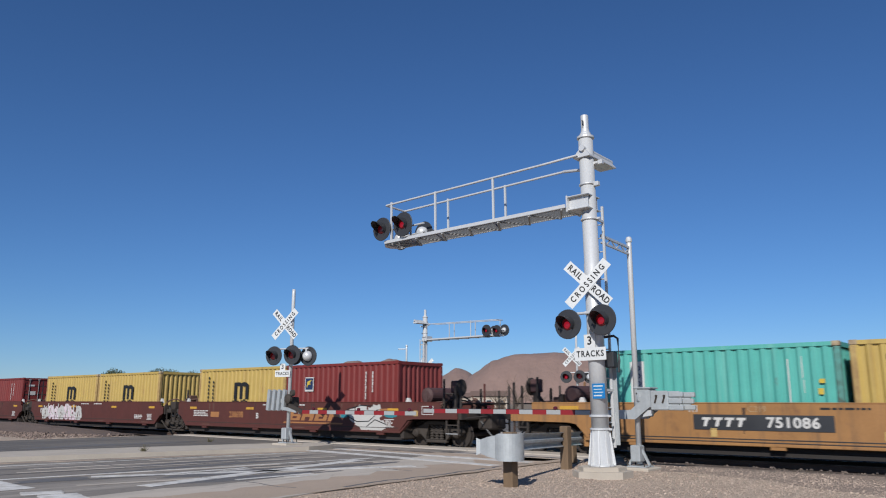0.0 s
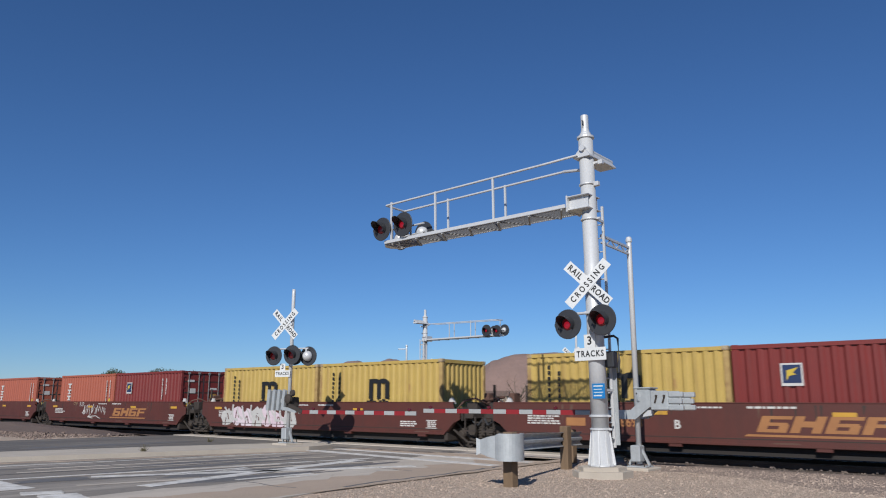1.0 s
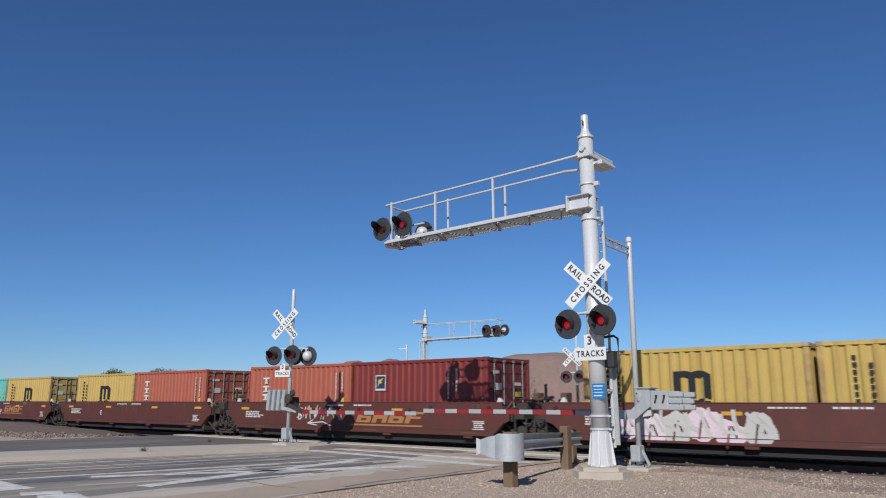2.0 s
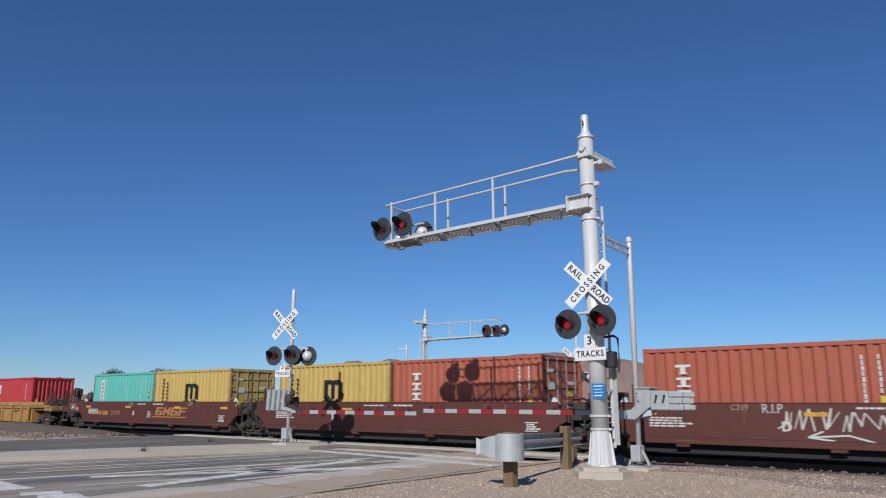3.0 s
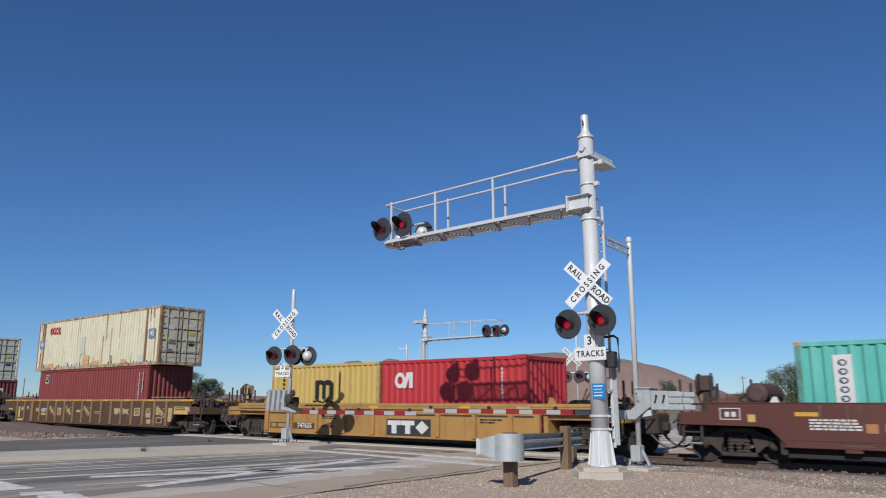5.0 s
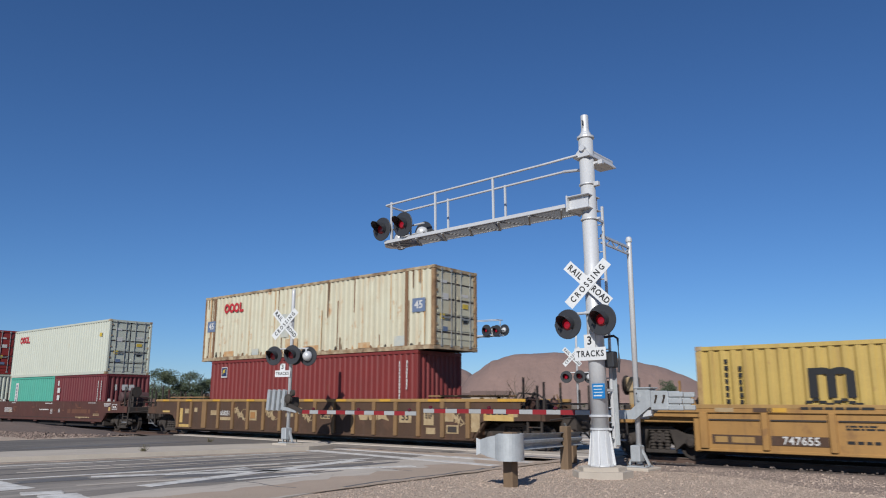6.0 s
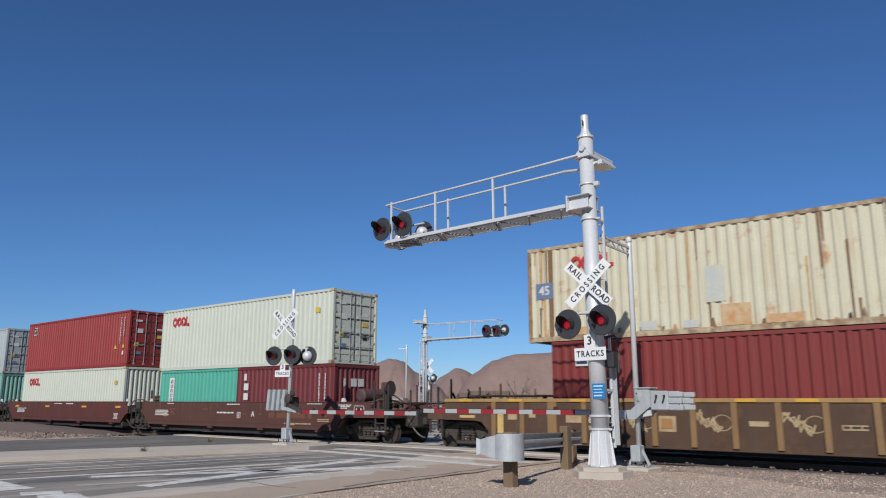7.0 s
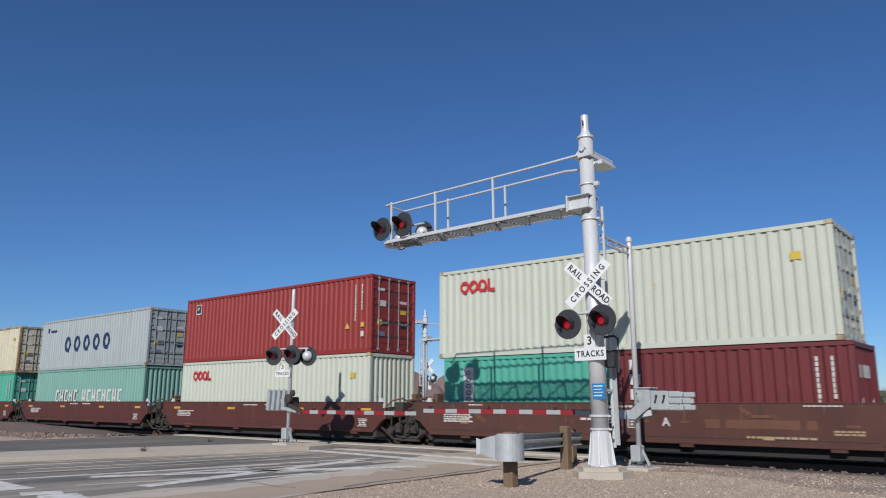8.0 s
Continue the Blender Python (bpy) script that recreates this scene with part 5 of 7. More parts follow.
def deco_yellow(car, y):
    patch(car, 0.22, 0.36, 2.20, 0.90, BLACK, y - 0.004, "emblem_panel", "black panel with white emblem")
    m = Mesh()
    for x in (0.28, 0.90):
        m.box((x, y - 0.024, 0.70), (x + 0.60, y - 0.017, 0.85))
        m.box((x + 0.19, y - 0.0245, 0.42), (x + 0.41, y - 0.017, 0.85))
    m.prism([(1.54, 0.635), (1.83, 0.42), (2.12, 0.635), (1.83, 0.85)], "y", y - 0.024, y - 0.017)
    part("emblem", m, STENCIL, car, "white company emblem blocks")
    patch(car, -6.12, 0.47, -4.93, 0.69, CAR_RUSTY, y, "number_panel", "brownish stained panel")
    patch(car, -4.72, 0.47, -3.47, 0.69, CAR_RUSTY, y, "number_panel", "brownish stained panel")
    lettering("car_number", "747655", 0.25, STENCIL, car, front(-4.06, y - 0.015, 0.58), 1.05, gap=1.05)
    bars_text(car, -6.04, 0.51, 0.62, 1, CHORD_TAN, y - 0.012, 77, 0.14)
    bars_text(car, -3.1, 0.92, 0.8, 2, LETTER, y, 78, 0.04)
    bars_text(car, -3.1, 0.55, 0.7, 1, LETTER, y, 79, 0.07)
    for xa, mm in ((-5.99, OLD_CREAM), (-5.08, CAR_RUSTY), (-4.76, TRIM_YELLOW), (-0.6, TRIM_YELLOW), (3.4, TRIM_YELLOW), (5.6, OLD_CREAM)):
        part("chord_reflector", Mesh().box((xa, y - 0.06, 1.235), (xa + 0.45, y - 0.052, 1.335)), mm, car, "reflective strip on the chord")
    bars_text(car, -4.0, 1.30, 1.9, 1, LETTER, y - 0.052, 80, 0.06)
    bars_text(car, 4.2, 0.9, 0.7, 2, LETTER, y, 44, 0.05)


def scrawl(car, x, z, y, seed, k=1.0):
    """A sprayed tag: thin looping strokes and a round loop beside them."""
    rnd = random.Random(seed)
    m = Mesh()
    if k == 1.0:
        ellipse(m, x + 0.28, z + 0.05, 0.24, 0.20, y, 0.9)
    px, pz = x - 0.42 * k, z + 0.3 * k
    for i in range(26):
        t = i / 25
        qx = x + k * (-0.40 + 0.62 * t + 0.10 * math.sin(i * 1.9) + rnd.uniform(-0.03, 0.03))
        qz = z + k * (0.24 - 0.34 * t + 0.16 * math.sin(i * 2.4 + seed) + rnd.uniform(-0.03, 0.03))
        m.beam((px, y - 0.004, pz), (qx, y - 0.004, qz), 0.003, 0.032, up=(0.01, 0, 1))
        px, pz = qx, qz
    tagged(part("graffiti", m, OLD_CREAM if k == 1.0 else FADED_MARK, car, "thin cream sprayed scrawl" if k == 1.0 else "small faded scrawl"), kind="stuff")


def deco_rusty(car, y):
    for x, sd in ((-3.62, 61), (-1.62, 62), (0.5, 63), (7.75, 65)):
        scrawl(car, x, 0.92, y, sd)
    # worn cream company emblem: three slanted blocks
    for i, (x, w) in enumerate(((3.30, 0.52), (3.78, 0.50), (4.28, 0.55))):
        part("emblem", Mesh().prism([(x + 0.10, 0.84), (x + w - 0.06, 0.84), (x + w + 0.02, 1.13), (x, 1.13)] if i < 2 else [(x, 0.84), (x + 0.2, 0.9), (x + w - 0.08, 0.84), (x + w, 0.84), (x + w - 0.16, 0.98), (x + w, 1.13), (x + 0.2, 1.06), (x + 0.02, 1.13)], "y", y - 0.006, y - 0.001), OLD_CREAM, car, "worn cream company emblem")
    patch(car, 5.30, 0.78, 5.85, 1.16, OLD_CREAM, y, "number_panel", "worn cream panel")
    lettering("length_mark", "53", 0.34, STEEL_DARK, car, front(5.58, y - 0.015, 0.97))
    patch(car, 1.32, 0.85, 1.85, 0.97, OLD_CREAM, y, "data_plate", "small cream data plate")
    bars_text(car, 1.36, 0.89, 0.44, 1, STEEL_DARK, y - 0.012, 75, 0.05)
    bars_text(car, -5.76, 0.90, 0.52, 1, OLD_CREAM, y, 71, 0.20)
    lettering("car_number", "658051", 0.28, STENCIL, car, front(-4.70, y - 0.006, 0.98), 0.82, bold=0.01)
    patch(car, -5.03, 0.70, -4.25, 0.83, OLD_CREAM, y, "data_plate", "long cream data plate")
    patch(car, -2.99, 0.72, -2.53, 1.12, OLD_CREAM, y, "data_plate", "square cream data plate")
    patch(car, -2.93, 0.80, -2.62, 1.05, CAR_YELLOW, y - 0.012, "data_label", "orange data label")
    for x, z0, w, hh, mat in ((6.4, 0.72, 0.42, 0.42, OLD_CREAM), (6.5, 0.44, 0.38, 0.2, OLD_CREAM), (7.3, 0.85, 0.35, 0.32, OLD_CREAM), (7.35, 0.48, 0.5, 0.26, OLD_CREAM), (8.35, 0.55, 0.34, 0.62, OLD_CREAM), (8.85, 0.9, 1.1, 0.34, DATA_YELLOW),
                           (9.75, 1.02, 0.35, 0.2, OLD_CREAM), (-8.14, 0.55, 0.22, 0.62, DATA_YELLOW), (-8.2, 0.36, 0.85, 0.12, DATA_YELLOW), (-7.75, 0.95, 0.32, 0.2, OLD_CREAM), (-7.0, 1.02, 0.22, 0.18, OLD_CREAM), (-9.6, 0.98, 0.6, 0.08, DATA_YELLOW), (-0.7, 0.9, 0.45, 0.12, OLD_CREAM)):
        patch(car, x, z0, x + w, z0 + hh, mat, y, "data_plate", "faded yellow data panel")
    patch(car, 7.42, 0.52, 7.78, 0.70, STEEL_DARK, y - 0.012, "data_label", "dark data label")
    bars_text(car, 8.95, 1.16, 0.85, 2, STEEL_DARK, y - 0.012, 73, 0.05)
    bars_text(car, 6.46, 1.06, 0.3, 3, STEEL_DARK, y - 0.012, 74, 0.04)
    for x in (-9.6, -7.7, -5.6, -3.2, -1.0, 0.4, 2.2, 4.4, 6.6, 9.4):
        part("chord_reflector", Mesh().box((x, y - 0.045, 1.475), (x + (0.5 if x < 9 else 1.0), y - 0.036, 1.555)), TRIM_YELLOW, car, "bright yellow reflective strip")
    part("deck_plank", Mesh().box((6.4, -1.3, 1.62), (9.2, -0.2, 1.68), 0.01), RIB_TAN, car, "tan weathered walkway deck")
    part("deck_plank", Mesh().box((-9.4, -1.3, 1.62), (-6.6, -0.2, 1.68), 0.01), RIB_TAN, car, "tan weathered walkway deck")
    for x in (-9.2, -6.9, 6.6, 8.9):
        part("deck_leg", Mesh().box((x, -0.9, 1.12), (x + 0.1, -0.8, 1.62)), STEEL_DARK, car)


def m_left(ob, L, h):
    mark_arches(ob, 0.14, 1.62, 0.8)
    mark_column(ob, -2.3, h)


def red_square(ob, L, h):
    mark_square(ob, -L / 2 + 1.4, h - 0.75)
    mark_column(ob, L / 2 - 1.6, h, 2, STENCIL, 1.25)


def upright_emblem(ob, L, h):
    y = -SIDE_Y
    m = Mesh()
    for i in range(4):
        z = h - 0.45 - i * 0.33
        m.box((-L / 2 + (1.0 if i in (0, 3) else 0.92), y - 0.006, z - 0.25), (-L / 2 + (1.2 if i in (0, 3) else 1.28), y - 0.001, z - 0.20))
        m.box((-L / 2 + 1.03, y - 0.0065, z - 0.25), (-L / 2 + 1.17, y - 0.001, z))
        m.box((-L / 2 + 0.9, y - 0.006, z - 0.07), (-L / 2 + 1.3, y - 0.001, z))
    part("emblem", m, STENCIL, ob, "upright white company emblem")
    mark_column(ob, L / 2 - 0.80, h, 2, STENCIL, 1.1)
    blocks(ob, "data_label", LOGO_YELLOW, -SIDE_Y, [(L / 2 - 0.48, 1.15, L / 2 - 0.33, 1.32)])


def turq(ob, L, h):
    blocks(ob, "label_panel", STENCIL, -SIDE_Y, [(-L / 2 + 0.82, 1.12, -L / 2 + 1.22, h - 0.33)], "upright white name panel")
    m = Mesh()
    for i in range(5):
        ellipse(m, -L / 2 + 1.02, 1.26 + 0.205 * i, 0.10, 0.075, -SIDE_Y - 0.006, 0.62, 14)
        m.box((-L / 2 + 0.93, -SIDE_Y - 0.012, 1.24 + 0.205 * i), (-L / 2 + 1.0, -SIDE_Y - 0.007, 1.262 + 0.205 * i))
    part("painted_text", m, LOGO_BLUE, ob, "dark blue painted marks")


def turq_scratched(ob, L, h):
    turq(ob, L, h)
    blocks(ob, "scratch", STENCIL, -SIDE_Y, [(L / 2 - 1.18, 1.12, L / 2 - 1.15, 2.2), (L / 2 - 0.86, 1.75, L / 2 - 0.84, 2.25), (L / 2 - 0.84, 1.4, L / 2 - 0.825, 1.7)], "thin white scraped line")
    blocks(ob, "data_label", LOGO_YELLOW, -SIDE_Y, [(L / 2 - 0.50, 1.62, L / 2 - 0.38, 1.72), (L / 2 - 0.54, 1.36, L / 2 - 0.42, 1.5)])


def bright_emblem(ob, L, h):
    m = Mesh()
    y = -SIDE_Y
    ellipse(m, -2.15, 1.90, 0.24, 0.27, y, 0.5)
    m.prism([(-2.02, 1.63), (-1.88, 1.63), (-1.66, 2.17), (-1.84, 2.17)], "y", y - 0.0065, y - 0.001)
    m.box((-1.72, y - 0.006, 1.63), (-1.56, y - 0.001, 2.17))
    part("emblem", m, STENCIL, ob, "white company emblem")
    mark_column(ob, L / 2 - 0.9, h, 1, STENCIL, 1.3)


def oo45(ob, L, h):
    mark_rings(ob, -L / 2 + 1.7, h - 0.62)
    for x in (-L / 2 + 0.35, L / 2 - 0.95):
        blocks(ob, "length_panel", PANEL_BLUE, -SIDE_Y, [(x - 0.05, 1.3, x + 0.55, 1.78)], "blue length panel")
        lettering("length_mark", "45", 0.38, STENCIL, ob, front(x + 0.25, -SIDE_Y - 0.008, 1.54))
    for x, z0, w, hh, mat in ((-1.0, 0.17, 0.75, 0.55, RUST_PATCH), (-1.35, 0.8, 0.5, 0.95, GREY_PATCH), (0.1, 0.17, 0.9, 0.22, RUST_PATCH), (-3.2, 0.17, 0.45, 0.25, GREY_PATCH), (-5.2, 0.17, 0.7, 0.22, RUST_PATCH),
                          (3.2, 0.17, 0.6, 0.2, RUST_PATCH), (5.0, 0.17, 0.5, 0.35, GREY_PATCH), (-2.0, 0.17, 0.4, 0.2, GREY_PATCH)):
        part("repair_patch", Mesh().box((x, -SIDE_Y - 0.001, z0), (x + w, -SIDE_Y + 0.012, z0 + hh)), mat, ob, "rusty orange patch" if mat is RUST_PATCH else "bluish grey repainted patch")
    rag = random.Random(45)
    for i in range(26):
        x = rag.choice((-L / 2 + 0.2 + 0.6 * rag.random(), L / 2 - 1.2 + rag.random(), rag.uniform(-6, 6)))
        tall = rag.uniform(0.4, 1.9)
        up = rag.random() < 0.6
        z1 = h - 0.12 if up else 0.17 + tall
        part("rust_streak", Mesh().prism([(x, z1 - tall), (x + 0.03, z1 - tall), (x + rag.uniform(0.03, 0.055), z1), (x - 0.01, z1)], "y", -SIDE_Y + 0.004, -SIDE_Y + 0.013), RUST_POST if i % 2 else RUST_PATCH, ob, "run of rust down the wall")
    for i in range(40):
        x = -L / 2 + 0.35 + i * (L - 0.8) / 40 + rag.uniform(-0.05, 0.05)
        tall = rag.choice((0.05, 0.08, 0.10, 0.14, 0.24))
        part("rust_stain", Mesh().prism([(x, 0.162), (x + rag.uniform(0.07, 0.16), 0.162), (x + rag.uniform(0.05, 0.11), 0.162 + tall), (x + 0.02, 0.162 + tall * 0.8)], "y", -SIDE_Y + 0.002, -SIDE_Y + 0.0135), (RUST_POST, RUSTY_EDGE, STEEL_DARK, RUST_PATCH)[i * 7 % 4], ob, "dark stain along the sill")
    for x in (-L / 2 + 0.75, L / 2 - 1.35):
        part("side_post", Mesh().box((x, -SIDE_Y - 0.004, 0.16), (x + 0.13, -SIDE_Y + 0.03, h - 0.11)), RUST_POST, ob, "rusted upright post")


def oo40(ob, L, h):
    mark_rings(ob, -L / 2 + 1.1, h - 0.62)
    blocks(ob, "reflector", LOGO_YELLOW, -SIDE_Y, [(L / 2 - 1.0, 2.0, L / 2 - 0.75, 2.2)])


def red_hc(ob, L, h):
    mark_square(ob, -L / 2 + 1.0, h - 0.5, 0.42)
    mark_column(ob, L / 2 - 0.85, h, 2, STENCIL, 1.2)
    blocks(ob, "reflector", LOGO_YELLOW, -SIDE_Y, [(L / 2 - 0.53, 0.95, L / 2 - 0.36, 1.12)])
    part("warning_mark", Mesh().prism([(L / 2 - 1.37, 0.92), (L / 2 - 1.12, 0.92), (L / 2 - 1.245, 1.14)], "y", -SIDE_Y - 0.006, -SIDE_Y - 0.001), LOGO_YELLOW, ob)
    blocks(ob, "painted_mark", STENCIL, -SIDE_Y, [(L / 2 - 0.52, 0.60, L / 2 - 0.37, 0.80)])


def ring_marks(ob, L, h):
    for i in range(5):
        m = Mesh()
        cx, cz, n = -2.6 + i * 1.12, 1.42, 24
        for k in range(n):
            u0, u1 = 2 * math.pi * k / n, 2 * math.pi * (k + 1) / n
            m.prism([(cx + r * 0.36 * math.cos(u), cz + r * 0.44 * math.sin(u)) for r, u in ((1, u0), (1, u1), (0.55, u1), (0.55, u0))], "y", -SIDE_Y - 0.006, -SIDE_Y - 0.001)
        part("emblem", m, LOGO_BLUE, ob, "dark blue painted ring")
    blocks(ob, "painted_mark", LOGO_BLUE, -SIDE_Y, [(-5.3, 2.2, -5.1, 2.45), (-4.9, 2.2, -4.2, 2.32)])


def pale_blocks(ob, L, h):
    for i, x in enumerate([-3.4 + k * 0.55 for k in range(5)] + [-0.2 + k * 0.55 for k in range(8)]):
        low = 1.08
        items = [(x, low, x + 0.13, 1.78), (x + 0.26, low, x + 0.39, 1.78), (x, 1.40 - 0.08 * (i % 3), x + 0.39, 1.54 - 0.08 * (i % 3))] if i % 2 else [(x, low, x + 0.14, 1.78), (x, 1.64, x + 0.40, 1.78), (x, low, x + 0.36, low + 0.14)]
        blocks(ob, "emblem", STENCIL, -SIDE_Y, items, "white painted block")
    mark_column(ob, -L / 2 + 0.4, h, 1, STENCIL)


def maroon_end(ob, L, h):
    maroon(ob, L, h)
    m = Mesh()
    for i, k in enumerate((0.1, 0.3, 0.3)):
        m.box((L / 2 - 0.028, -0.7 + i * 0.38, 1.75), (L / 2 - 0.02, -0.7 + i * 0.38 + k, 2.05))
    part("emblem", m, STENCIL, ob, "white painted marks on the end wall")
    for yy in (-0.7, 0.5):
        part("warning_mark", Mesh().prism([(yy - 0.15, 1.0), (yy + 0.15, 1.0), (yy, 1.28)], "x", L / 2 - 0.028, L / 2 - 0.02), STENCIL, ob)


def maroon(ob, L, h):
    for z, w in ((h - 0.55, 0.16), (h - 0.95, 0.3), (h - 1.35, 0.3)):
        blocks(ob, "painted_mark", STENCIL, -SIDE_Y, [(-L / 2 + 0.5, z, -L / 2 + 0.5 + w, z + 0.28)])
    mark_column(ob, L / 2 - 0.85, h, 2, STENCIL, 1.0)


C20, C40, C45, LOW, HIGH = 6.058, 12.192, 13.716, 2.591, 2.896
BASE = 0.29

# Wells and loads, by their place along the train at the start of the clip
well_car(-4.0, "orange", "own", "own", deco_orange)
container(-7.0, C20, LOW, BASE, "turquoise", False, turq_scratched)
container(-0.75, C20, LOW, BASE, "yellow", False, m_left)
well_car(-24.0, "brown", "shared", "own", deco_b)
container(-27.05, C20, LOW, BASE, "yellow", False, m_left)
container(-20.93, C20, LOW, BASE, "red", False, red_square)
well_car(-39.6, "brown", "shared", "bare", deco_c)
container(-42.65, C20, LOW, BASE, "yellow", False, m_left)
container(-36.45, C20, LOW, BASE, "yellow", False, m_left)
well_car(-55.2, "brown", "shared", "bare", deco_d)
container(-58.3, C20, LOW, BASE, "orange", False, upright_emblem)
container(-52.1, C20, LOW, BASE, "red", True, red_square)
well_car(-70.75, "brown", "shared", "bare", deco_e)
container(-73.85, C20, LOW, BASE, "yellow", False, m_left)
container(-67.6, C20, LOW, BASE, "orange", True, upright_emblem)
well_car(-86.3, "brown", "own", "bare", deco_a)
container(-89.44, C20, LOW, BASE, "turquoise", False, turq_scratched)
container(-83.3, C20, LOW, BASE, "yellow", True, m_left)
well_car(-105.85, "yellow", "own", "own", deco_yellow)
container(-109.35, C20, LOW, BASE, "yellow", False, m_left)
container(-103.15, C20, LOW, BASE, "bright_red", False, bright_emblem)
well_car(-127.85, "rusty", "own", "own", deco_rusty, ext=1.95)
container(-128.1, C40, HIGH, BASE + 0.03, "red", False, red_hc)
container(-128.13, C45, HIGH, BASE + 0.03 + HIGH, "cream", True, oo45)
well_car(-149.7, "brown", "shared", "own", deco_faded)
container(-152.8, C20, LOW, BASE, "green", False, turq)
container(-146.7, C20, LOW, BASE, "maroon", False, maroon_end)
container(-149.95, C40, HIGH, BASE + LOW, "white", True, oo40)
well_car(-165.3, "brown", "shared", "bare", deco_plain)
container(-165.4, C40, HIGH, BASE + 0.03, "white", False, oo40)
container(-165.38, C40, HIGH, BASE + 0.03 + HIGH, "brown_red", True, red_hc)
well_car(-180.9, "brown", "shared", "bare", deco_plain)
container(-181.0, C40, HIGH, BASE + 0.03, "pale_green", False, pale_blocks)
container(-180.95, C40, HIGH, BASE + 0.03 + HIGH, "grey", True, ring_marks)
well_car(-196.5, "brown", "own", "bare", deco_plain)
container(-196.6, C40, HIGH, BASE + 0.03, "green", True, maroon)
container(-196.4, C40, HIGH, BASE + 0.03 + HIGH, "cream", True, oo40)


# ---- crossing signals ----
def flasher(parent, x, y, z, facing=-1, size=0.30, lit=True, name="flasher"):
    """One round signal: black backing disc, lens, visor and silver housing. facing: -1 looks towards -Y, 1 towards +Y."""
    f = facing
    b = part(name, Mesh().lathe((x, y, z), (x, y + f * 0.03, z), [(0, size * 0.97), (0.3, size), (0.7, size), (1, size * 0.97)], 32), BLACK, parent, "black round signal backing")
    part("lens", Mesh().lathe((x, y + f * 0.031, z), (x, y + f * 0.065, z), [(0, 0.128), (0.5, 0.12), (0.85, 0.08), (1, 0.02)], 24), LENS_DIM, b, "dark red signal lens", smooth=True)
    if lit:
        part("lamp_glow", Mesh().lathe((x, y + f * 0.060, z - 0.02), (x, y + f * 0.075, z - 0.02), [(0, 0.075), (0.6, 0.06), (1, 0.02)], 16), LENS_LIT, b, "glowing red centre of the lens", smooth=True)
    m = Mesh()
    n = 18
    for k, (yy, r) in enumerate(((0.03, 0.165), (0.36, 0.155))):
        for i in range(n + 1):
            a = math.pi * (-0.22 + 1.44 * i / n)
            drop = 1.0 if k == 0 else (0.35 + 0.65 * math.sin(max(0.0, min(math.pi, a))) ** 0.6 if 0 < a < math.pi else 0.35)
            m.v.append((x + r * math.cos(a), y + f * (0.03 + (yy - 0.03) * drop), z + r * math.sin(a)))
    m.f = [(i, i + 1, n + 2 + i, n + 1 + i) for i in range(n)]
    visor = part("visor", m, BLACK, b, "black half-round visor")
    sol = visor.modifiers.new("thickness", "SOLIDIFY")
    sol.thickness = 0.006
    part("housing", Mesh().lathe((x, y - f * 0.002, z), (x, y - f * 0.20, z), [(0, 0.17), (0.35, 0.165), (0.75, 0.12), (1, 0.05)], 24), SILVER, b, "silver domed lamp housing", smooth=True)
    part("hinge_clip", Mesh().box((x - size - 0.01, y - 0.02, z - 0.03), (x - size + 0.03, y + 0.02, z + 0.03)), BLACK, b)
    return b


def crossbuck(parent, x, y, z, turn=0.0):
    """Two crossed white blades with black letters, facing -Y."""
    for ang, words, yy in ((-45, ("RAIL", "ROAD"), 0.0), (45, ("CROSSING",), -0.012)):
        at = pose(x, y, z, 0, 0, turn) @ front(0, yy, 0) @ pose(0, 0, 0, 0, 0, ang)
        blade = part("crossbuck_blade", Mesh().box((-0.61, -0.114, -0.003), (0.61, 0.114, 0.003)), WHITE_SIGN, parent, "white reflective crossbuck blade", at=at)
        if len(words) == 1:
            lettering("blade_words", words[0], 0.178, LETTER, blade, pose(0, 0, 0.005), 0.80, gap=1.62, bold=0.025)
        else:
            lettering("blade_words", words[0], 0.178, LETTER, blade, pose(-0.37, 0, 0.005), 0.86, gap=1.25, bold=0.03)
            lettering("blade_words", words[1], 0.178, LETTER, blade, pose(0.36, 0, 0.005), 0.86, gap=1.12, bold=0.03)


def track_signs(parent, x, y, z, k=1.0):
    a = part("number_sign", Mesh().box((x - 0.125 * k, y - 0.003, z + 0.131 * k), (x + 0.125 * k, y + 0.003, z + 0.40 * k)), WHITE_SIGN, parent, "white number sign")
    lettering("sign_number", "3", 0.24 * k, LETTER, a, front(x, y - 0.006, z + 0.265 * k))
    b = part("tracks_sign", Mesh().box((x - 0.36 * k, y - 0.003, z - 0.13 * k), (x + 0.36 * k, y + 0.003, z + 0.13 * k)), WHITE_SIGN, parent, "white word sign")
    lettering("sign_word", "TRACKS", 0.175 * k, LETTER, b, front(x, y - 0.006, z), 0.84, gap=1.22)


def collar(parent, z, r, h=0.05):
    part("collar", Mesh().lathe((0, 0, z), (0, 0, z + h), [(0, r + 0.012), (0.2, r + 0.028), (0.8, r + 0.028), (1, r + 0.012)], 28), SILVER, parent)
    part("collar_bolt", Mesh().box((r + 0.01, -0.03, z + 0.005), (r + 0.09, 0.03, z + h - 0.005)), SILVER, parent)


